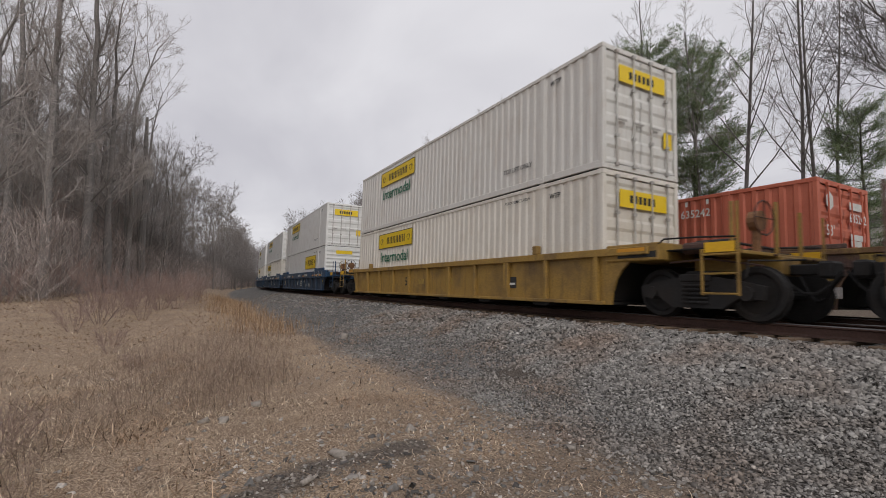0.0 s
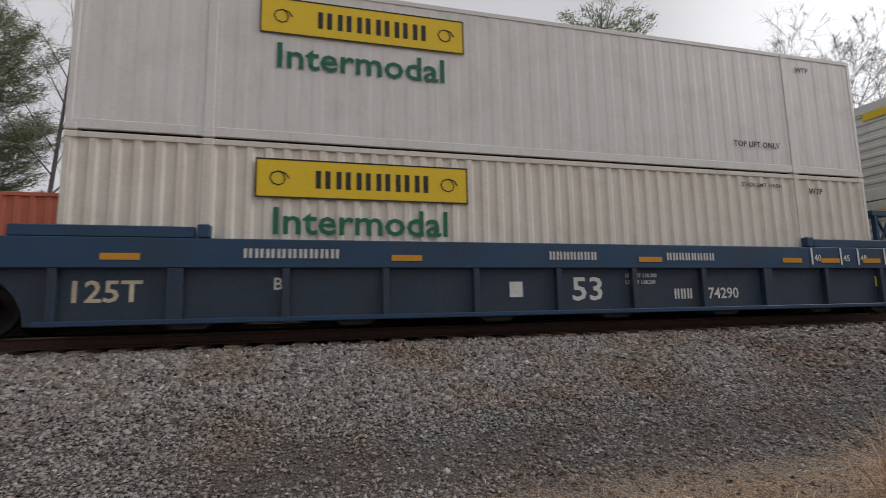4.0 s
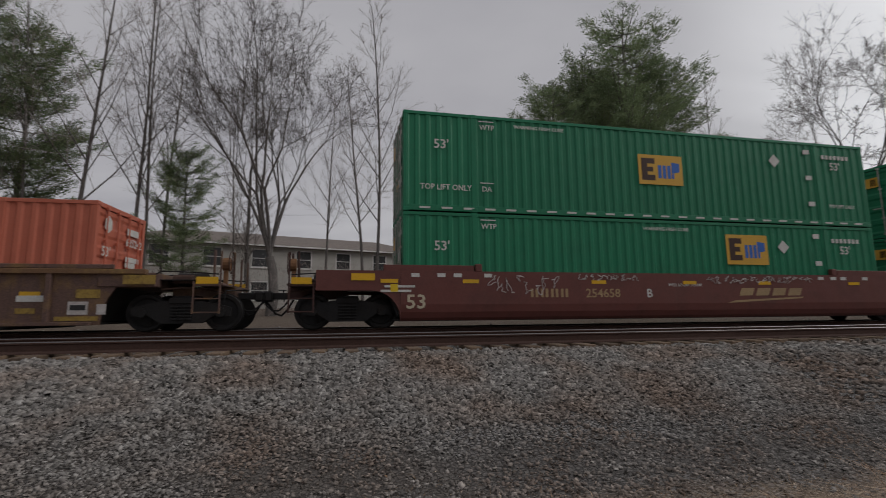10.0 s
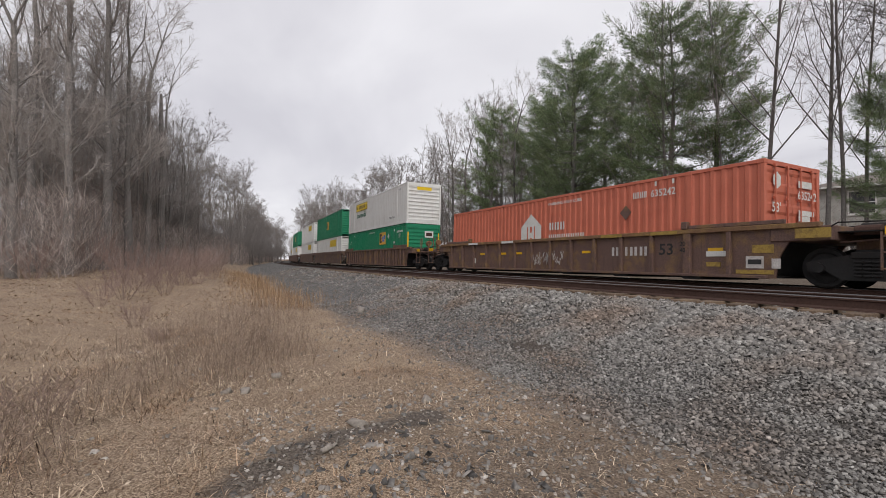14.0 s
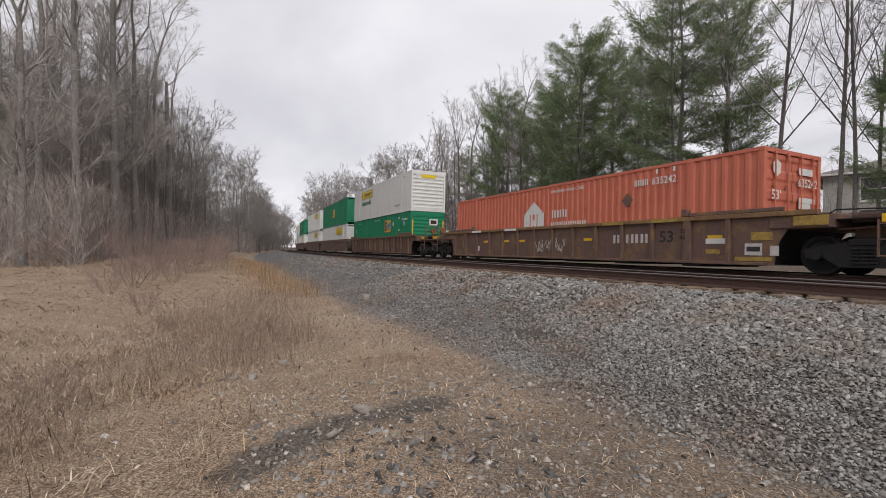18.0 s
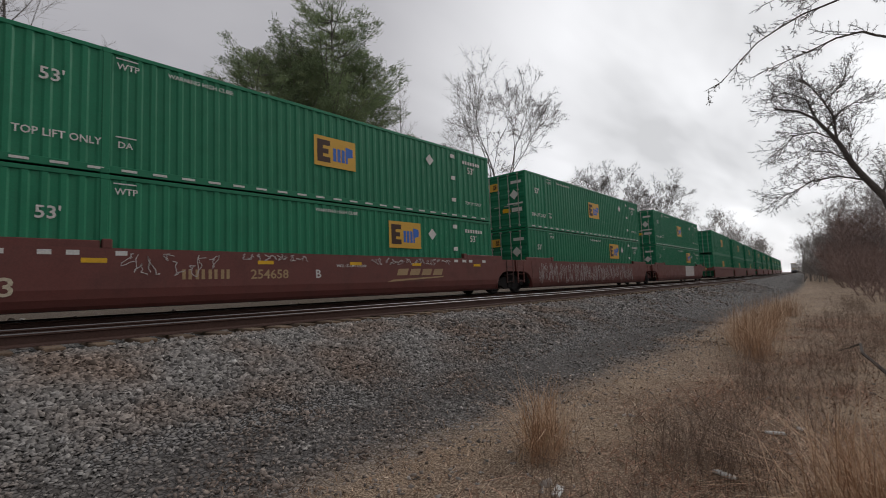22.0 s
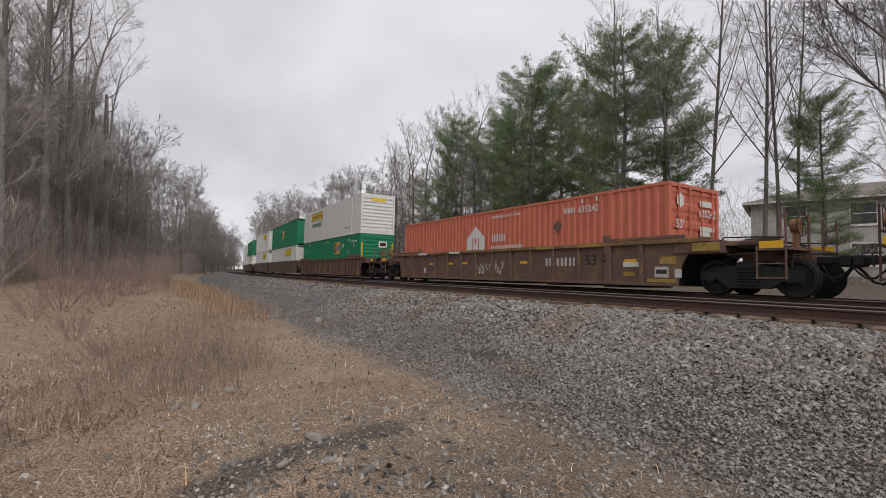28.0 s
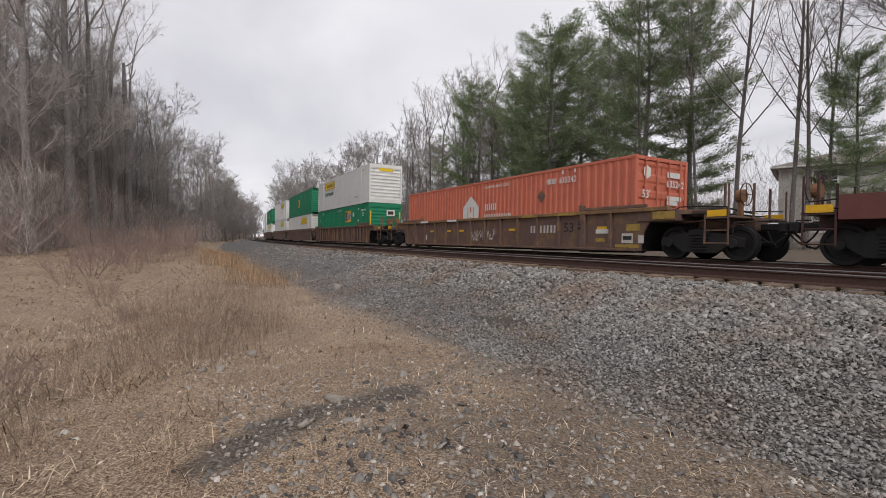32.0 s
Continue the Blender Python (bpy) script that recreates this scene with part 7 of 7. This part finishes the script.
def build_stones():
    gen = np.random.default_rng(4)
    # the shoulder of the ballast near the camera, then farther along
    for count, u0, u1, n0, n1, s0, s1 in ((60000, -7, 7, -4.9, -0.5, 0.022, 0.055), (32000, -17, 18, -4.9, -0.5, 0.034, 0.066), (9000, -48, 50, -4.7, -0.5, 0.045, 0.08), (1200, -20, 20, 0.2, 4.2, 0.05, 0.09), (1300, -30, 30, 6.2, 10, 0.05, 0.10)):
        u = gen.uniform(u0, u1, count)
        n = gen.uniform(n0, n1, count)
        x, y = by_line(u, n)
        size = gen.uniform(s0, s1, count) * np.interp(n + 0.2 * np.sin(u * 0.8), [-4.0, -3.2, -2.6, -1.6], [0.6, 0.7, 1.0, 1.3])
        keep = (np.exp(-((x + 6.4) / 0.6) ** 2 - ((y - 4.95) / 0.42) ** 2) < gen.uniform(0.25, 0.95, count))
        keep &= (n > -3.4 + 0.3 * np.sin(u * 0.7)) | (gen.random(count) < np.where(u > -1, 0.35, 0.7))
        x, y, size = x[keep], y[keep], size[keep]
        stones("ballast_stones", "crushed grey ballast stones beside the rails", STONE, x, y, size, gen, 0.32, flat=0.46, lift=0.016)
    # stones strewn past the edge into the grass, ever fewer
    u = gen.uniform(-12, 14, 5000)
    x, y = by_line(u, -4.5 - np.abs(gen.normal(0, 0.75, 5000)))
    stones("ballast_stones", "grey ballast stones strewn into the edge of the grass", STONE, x, y, gen.uniform(0.014, 0.038, 5000), gen, 0.4)
    # loose stones trodden into the bare ground
    x, y = gen.uniform(-5.4, -0.5, 2600), gen.uniform(0.2, 3.9, 2600)
    stones("loose_stones", "loose grey stones in bare trodden earth", ROCK, x, y, 0.012 + 0.03 * gen.random(2600) ** 2, gen, 0.45)
    x, y = gen.normal(-3.2, 0.8, 900), gen.normal(1.5, 0.75, 900)
    stones("loose_stones", "flat dark slate chips on a trodden path", SLATE, x, y, 0.014 + 0.055 * gen.random(900) ** 3, gen, 0.42, flat=0.35)
    x, y = gen.uniform(-12, 10, 300), gen.uniform(-2, 3.8, 300)
    stones("loose_stones", "small pale stones scattered in dry grass", ROCK, x, y, gen.uniform(0.02, 0.06, 300), gen, 0.35)
    for x, y, s in ((-13.6, 4.2, 0.34), (-4.96, 2.3, 0.13), (-6.27, 0.27, 0.17), (-6.05, 0.45, 0.13), (-4.28, 2.88, 0.12), (-6.73, 0.92, 0.14), (-3.58, 3.41, 0.11), (-3.9, 0.9, 0.14), (-4.5, 1.35, 0.15), (3.55, 2.2, 0.10)):
        tagged(stones("rock", "pale grey rock lying in dry grass", ROCK, np.array([x]), np.array([y]), np.array([s * 0.75]), gen, 0.25, kind="thing"), category="rock", group="loose rocks")


def blades(name, label, mat, x, y, height, lean, wide, gen, seg=2):
    """Grass: bent blades, each of a lower and an upper piece."""
    n = len(x)
    z = surface_z(x, y) - 0.01
    a = gen.uniform(0, 2 * np.pi, n)
    base = np.stack([x, y, z], 1)
    out = np.stack([np.cos(a), np.sin(a), np.zeros(n)], 1)
    side = np.stack([-np.sin(a + gen.normal(0, 0.8, n)), np.cos(a), np.zeros(n)], 1)
    mid = base + out * (height * lean * 0.35)[:, None] + np.array([0, 0, 1.0]) * (height * np.maximum(0.25, 0.62 - 0.15 * lean))[:, None]
    tip = base + out * (height * lean)[:, None] + np.array([0, 0, 1.0]) * (height * np.maximum(0.12, 1.0 - 0.42 * lean))[:, None]
    w = (side * wide[:, None])
    v = np.stack([base - w, base + w, mid - w * 0.8, mid + w * 0.8, tip], 1).reshape(-1, 3)
    k = 5 * np.arange(n)
    loops = np.stack([k, k + 1, k + 3, k + 2, k + 2, k + 3, k + 4], 1)
    me = bpy.data.meshes.new(name)
    me.vertices.add(5 * n)
    me.vertices.foreach_set("co", v.ravel())
    me.loops.add(7 * n)
    me.loops.foreach_set("vertex_index", loops.ravel())
    me.polygons.add(2 * n)
    starts = np.stack([7 * np.arange(n), 7 * np.arange(n) + 4], 1).ravel()
    me.polygons.foreach_set("loop_start", starts)
    me.materials.append(mat)
    me.update(calc_edges=True)
    return tagged(new(name, me), label, "grass", kind="stuff")


def trodden(x, y):
    """A dark worn strip that crosses from the grass to the gravel."""
    px, py = [-3.7, -4.26, -4.41, -5.14, -6.04, -6.9], [0.2, 1.13, 2.03, 3.32, 4.43, 5.5]
    d = np.full(len(x), 9.0)
    for k in range(5):
        ax, ay, bx, by = px[k], py[k], px[k + 1], py[k + 1]
        t = np.clip(((x - ax) * (bx - ax) + (y - ay) * (by - ay)) / ((bx - ax) ** 2 + (by - ay) ** 2), 0, 1)
        d = np.minimum(d, np.hypot(x - ax - t * (bx - ax), y - ay - t * (by - ay)))
    return np.exp(-((d / np.where(y < 2.3, 0.22, 0.15)) ** 2)) * np.where((y < 2.3) | (y > 4.4), 1.0, 0.55)


def grassy(x, y):
    """Where grass grows: off the gravel, thin on the trodden patch."""
    n = y - np.array([line_y(a) for a in x.tolist()])
    edge = -4.9 + 0.4 * np.sin(x * 1.7) * np.sin(x * 0.6 + 1) + np.where(x > 12, 0.4, 0) + np.random.default_rng(21).normal(0, 0.32, len(x))
    bare = (trodden(x, y) > np.random.default_rng(3).uniform(0.1, 0.8, len(x))) | ((np.random.default_rng(9).random(len(x)) < 0.35) & (x > -4.6) & (x < 2) & (y > 0.5))
    return (n < edge) & ~bare


def fallen_leaves(label, x, y, size, gen):
    """Dry leaves lying at all angles: two bent halves each."""
    n = len(x)
    a = gen.uniform(0, 2 * np.pi, n)
    u = np.stack([np.cos(a), np.sin(a), gen.normal(0, 0.25, n)], 1) * size[:, None]
    w = np.stack([-np.sin(a), np.cos(a), gen.normal(0, 0.2, n)], 1) * (size * gen.uniform(0.4, 0.75, n))[:, None]
    c = np.stack([x, y, surface_z(x, y) + gen.uniform(0.012, 0.05, n)], 1)
    curl = np.array([0, 0, 1.0]) * (size * gen.uniform(0.1, 0.5, n))[:, None]
    v = np.stack([c - u, c + u, c + w + curl, c - w + curl], 1).reshape(-1, 3)
    me = bpy.data.meshes.new("fallen_leaves")
    me.vertices.add(4 * n)
    me.vertices.foreach_set("co", v.ravel())
    k = 4 * np.arange(n)
    me.loops.add(6 * n)
    me.loops.foreach_set("vertex_index", np.stack([k, k + 1, k + 2, k + 1, k, k + 3], 1).ravel())
    me.polygons.add(2 * n)
    me.polygons.foreach_set("loop_start", np.arange(0, 6 * n, 3))
    me.materials.append(LEAF)
    me.update(calc_edges=True)
    return tagged(new("fallen_leaves", me), label, "leaves", kind="stuff")


def build_grass():
    gen = np.random.default_rng(6)

    def ring(count, r0, r1):
        r = np.sqrt(gen.uniform(r0 * r0, r1 * r1, count))
        a = gen.uniform(0, 2 * np.pi, count)
        x, y = r * np.cos(a), r * np.sin(a)
        keep = grassy(x, y) & (y > -0.45 * np.abs(x) - 0.8)
        return x[keep], y[keep]

    for count, r0, r1, h0, h1, w in ((135000, 1.8, 7, 0.04, 0.12, 0.003), (80000, 6.5, 18, 0.05, 0.18, 0.007), (90000, 13, 46, 0.03, 0.11, 0.016)):
        x, y = ring(count, r0, r1)
        blades("dry_grass", "short flattened dry winter grass", FIELD if r1 > 20 else STRAW, x, y, gen.uniform(h0, h1, len(x)) * np.where(gen.random(len(x)) < 0.75, 0.55, 1.0), gen.uniform(0.5, 3.2, len(x)), gen.uniform(0.6, 1.3, len(x)) * w, gen)

    def tuft(name, label, mat, spots, each, h0, h1, spread, lean, w, least=0.05):
        xs, ys, hs = [], [], []
        for x, y, s in spots:
            k = int(each * s)
            xs.append(x + gen.normal(0, spread * s, k)), ys.append(y + gen.normal(0, spread * s, k)), hs.append(gen.uniform(h0, h1, k) * (0.6 + 0.4 * s))
        x, y, h = np.concatenate(xs), np.concatenate(ys), np.concatenate(hs)
        blades(name, label, mat, x, y, h, gen.uniform(least, lean, len(x)), gen.uniform(0.6, 1.2, len(x)) * w, gen)

    def weeds(label, mat, spots, each, h0, h1, spread, w):
        """Dry weeds: a leaning stalk with forked side shoots."""
        b_, w_, r_ = [], [], []
        for x, y, s in spots:
            k = int(each * s)
            px, py = x + gen.normal(0, spread * s, k), y + gen.normal(0, spread * s, k)
            h = gen.uniform(h0, h1, k) * (0.6 + 0.4 * s)
            base = np.stack([px, py, surface_z(px, py) - 0.01], 1)
            up = np.stack([gen.normal(0, 0.22, k), gen.normal(0, 0.22, k), np.ones(k)], 1) * h[:, None]
            b_.append(base), w_.append(up), r_.append(np.full(k, w))
            for _ in range(6):
                q = gen.uniform(0.25, 0.95, k)[:, None]
                side = (np.stack([gen.normal(0, 0.55, k), gen.normal(0, 0.55, k), gen.uniform(0.25, 0.9, k)], 1)) * (h * gen.uniform(0.2, 0.5, k))[:, None]
                b_.append(base + up * q), w_.append(side), r_.append(np.full(k, w * 0.62))
        spikes("dry_weeds", label, mat, np.concatenate(b_), np.concatenate(w_), np.concatenate(r_))

    # tall golden grass on the one side of the trees
    tuft("tall_grass", "tall golden dry grass bending over in tufts", GOLD, [(4.0, 0.15, 1.1), (4.25, 0.30, 1.0), (4.1, -0.05, 0.9), (11.7, 2.2, 1.2), (12.6, 2.5, 1.2), (13.6, 2.7, 1.1), (10.6, 2.0, 0.8), (15, 2.6, 1.2), (17, 2.8, 1.2), (3.95, 2.5, 0.6), (4.2, 2.6, 0.6), (19, 3.0, 1.1), (22, 3.0, 1.2)], 300, 0.45, 1.2, 0.16, 1.3, 0.0034)
    tuft("straw_grass", "matted tufts of dry straw-coloured grass", STRAW, [(gen.uniform(4, 14), gen.uniform(-6, -1.2), gen.uniform(0.4, 1.0)) for _ in range(60)], 130, 0.06, 0.26, 0.32, 3.4, 0.0045, 1.2)
    tuft("straw_grass", "matted reddish-brown grass under bare trees", RUSTY, [(2.4 + 22 * gen.random() ** 1.6, gen.uniform(-2.0, 2.3), gen.uniform(0.5, 1.1)) for _ in range(230)], 150, 0.06, 0.24, 0.34, 3.6, 0.004, 1.3)
    tuft("straw_grass", "matted tufts of dry straw-coloured grass", STRAW, [(gen.uniform(-13, -3.5), gen.uniform(-6, 0.2), gen.uniform(0.4, 1.1)) for _ in range(80)], 150, 0.08, 0.34, 0.3, 3.0, 0.0038, 0.7)
    # stiff dark weeds
    weeds("stiff dry dark weeds with forked stems", WEED, [(4.66, 1.36, 1.2), (4.9, 1.6, 1.1), (4.4, 1.1, 1.0), (4.75, 1.15, 1.0), (5.2, 1.3, 1.0), (7.0, 1.3, 1.0), (8.0, 1.5, 1.0), (9.0, 1.7, 1.0), (8.5, 0.8, 1.0), (10, 0.8, 1.1), (11, 1.0, 1.1), (12, 0.6, 1.1), (13.5, 0.6, 1.2), (14.5, 0.2, 1.2), (6.3, 0.7, 0.8), (5.6, -0.3, 0.7), (9.5, -0.4, 0.8), (12.5, -0.8, 1.0), (15.5, -0.3, 1.2), (17.5, 0.6, 1.2), (3.1, 1.9, 0.6), (3.5, 1.5, 0.7), (16, 1.6, 1.2), (19, 1.4, 1.2), (22, 1.2, 1.3), (26, 1.2, 1.4), (30, 1.5, 1.5)], 70, 0.18, 0.62, 0.22, 0.0034)
    spots = [(-7.6, -0.2, 0.9), (-8.2, 0.4, 0.9), (-8.8, 0.9, 1.0), (-9.6, 0.6, 1.1), (-10.4, 1.0, 1.1), (-8.5, -0.6, 1.0), (-9.4, -0.2, 1.0), (-10.8, 0.2, 1.1), (-12, 0.9, 1.1), (-7.2, -0.9, 0.9), (-5.6, -1.7, 0.9), (-5.2, -2.1, 0.9), (-6.3, -1.6, 0.9), (-11.5, -0.8, 1.1), (-13, 0, 1.2), (-14, 1.4, 1.2), (-7.9, 1.2, 0.7), (-7.0, 0.6, 0.7), (-12.6, 1.8, 1.0), (-4.9, -1.6, 0.9), (-5.0, -1.9, 1.0), (-4.6, -1.3, 0.7), (-8.4, 1.0, 0.8), (-9.2, 1.4, 0.8), (-7.5, 0.3, 0.8)]
    weeds("stiff dry dark weeds in the field", WEED, spots, 75, 0.2, 0.62, 0.42, 0.0042)
    tuft("tall_grass", "brown tall grass along the gravel", FIELD, [(-16 - 2.2 * k, 2.6 + 0.05 * k + gen.uniform(-0.6, 0.6), 1.2) for k in range(14)], 240, 0.25, 0.65, 0.6, 0.9, 0.006)
    # leaves blown into the grass, and the deeper litter before the woods
    r, a = 2.0 + 17 * gen.random(9000) ** 1.3, gen.uniform(0, 2 * np.pi, 9000)
    x, y = r * np.cos(a), r * np.sin(a)
    keep = grassy(x, y) & (y > -0.5 * np.abs(x) - 0.8)
    fallen_leaves("brown dry leaves scattered in the grass", x[keep], y[keep], gen.uniform(0.008, 0.026, int(keep.sum())), gen)
    x = gen.uniform(-46, -15, 9000)
    x, y = by_line(x, gen.uniform(-22, -5.4, 9000))
    fallen_leaves("brown leaf litter before the wood", x, y, gen.uniform(0.02, 0.055, 9000), gen)


def build_shrubs():
    rnd = random.Random(31)
    protos = [tree_proto("bare reddish shrub with many thin stems", 600 + k, SHRUB_PLAN, 2.0, 0.016, stems=12, fan=0.6, finest=0.006, bark=TWIG_RED, twig=TWIG_RED, group="bare shrubs in the field", category="shrub") for k in range(3)]
    for yaw, d, sc in ((97, 21, 0.7), (95.5, 24, 0.8), (93.5, 23, 0.75), (92, 26, 0.9), (90.5, 25, 0.8), (94.5, 29, 1.0), (91, 31, 1.0), (97.5, 30, 1.0), (88.8, 33, 0.9), (99, 19, 0.5), (96, 14.5, 0.35), (89, 28, 0.7), (100, 34, 1.2), (104, 30, 1.0), (103.5, 6.5, 0.28), (94, 11.5, 0.25), (-93, 18, 0.6), (-91, 22, 0.8), (-90.5, 30, 1.1), (-92.5, 27, 0.9), (-89, 34, 1.3), (-88, 40, 1.5), (-94, 16, 0.45), (-88.5, 50, 1.9), (-87, 60, 2.3), (-89.5, 44, 1.5), (-86.5, 75, 2.6), (-87.5, 66, 2.4)):
        ob = plant(protos[rnd.randrange(3)], *polar(yaw, d), sc, rnd=rnd)
    # a fallen branch and litter in the grass
    b = Shape()
    b.tube([(9.9, 0.2, 0), (10.6, 0.5, 0.25), (11.4, 0.55, 0.3), (12.1, 0.9, 0.1)], [0.03, 0.025, 0.02, 0.01], 5)
    b.v = [(x, y, z + ground_z(x, y) + 0.06) for x, y, z in b.v]
    tagged(part("fallen_branch", b, DARK_BARK), "dark fallen branch lying in weeds", "branch")
    for x, y, a in ((3.45, 2.05, 0.3), (4.55, 1.15, 1.2), (5.9, 1.0, 2.0)):
        s = Shape().chamfer(-0.09, 0.09, -0.035, 0.035, 0.0, 0.025, 0.006)
        tagged(part("litter", s, PALE, at=Matrix.Translation((x, y, ground_z(x, y) + 0.015)) @ Matrix.Rotation(a, 4, "Z") @ Matrix.Rotation(0.15, 4, "X")), "crumpled pale scrap of litter in dry grass", "litter", "scraps of litter")


build_stones()
build_grass()
build_shrubs()


# ---- what moves ----
def far_rows(u, lift):
    m = Matrix.Translation((0, 0, lift or 0))
    return [(t, on_track(u + s, 1) @ m) for t, s in FAR_S]


def near_rows(u, lift):
    """The passing train keeps its speed all along."""
    m = Matrix.Translation((0, 0, lift or 0))
    return [(k, on_track(u + float(np.interp(k, [t for t, _ in NEAR_S], [q for _, q in NEAR_S])), 0) @ m) for k in range(33)]


def motions():
    for ob, u, track, lift in MOVING:
        walk(ob, far_rows(u, lift) if track else near_rows(u, lift))
    # the wheels of the waiting train that can be seen to roll as it creeps
    for wheel, m, turn in TURNING:
        walk(wheel, [(k, m @ Matrix.Rotation(turn * float(np.interp(k, [t for t, _ in FAR_S], [q for _, q in FAR_S])) / WHEEL_R, 4, "Y")) for k in range(33)])


motions()
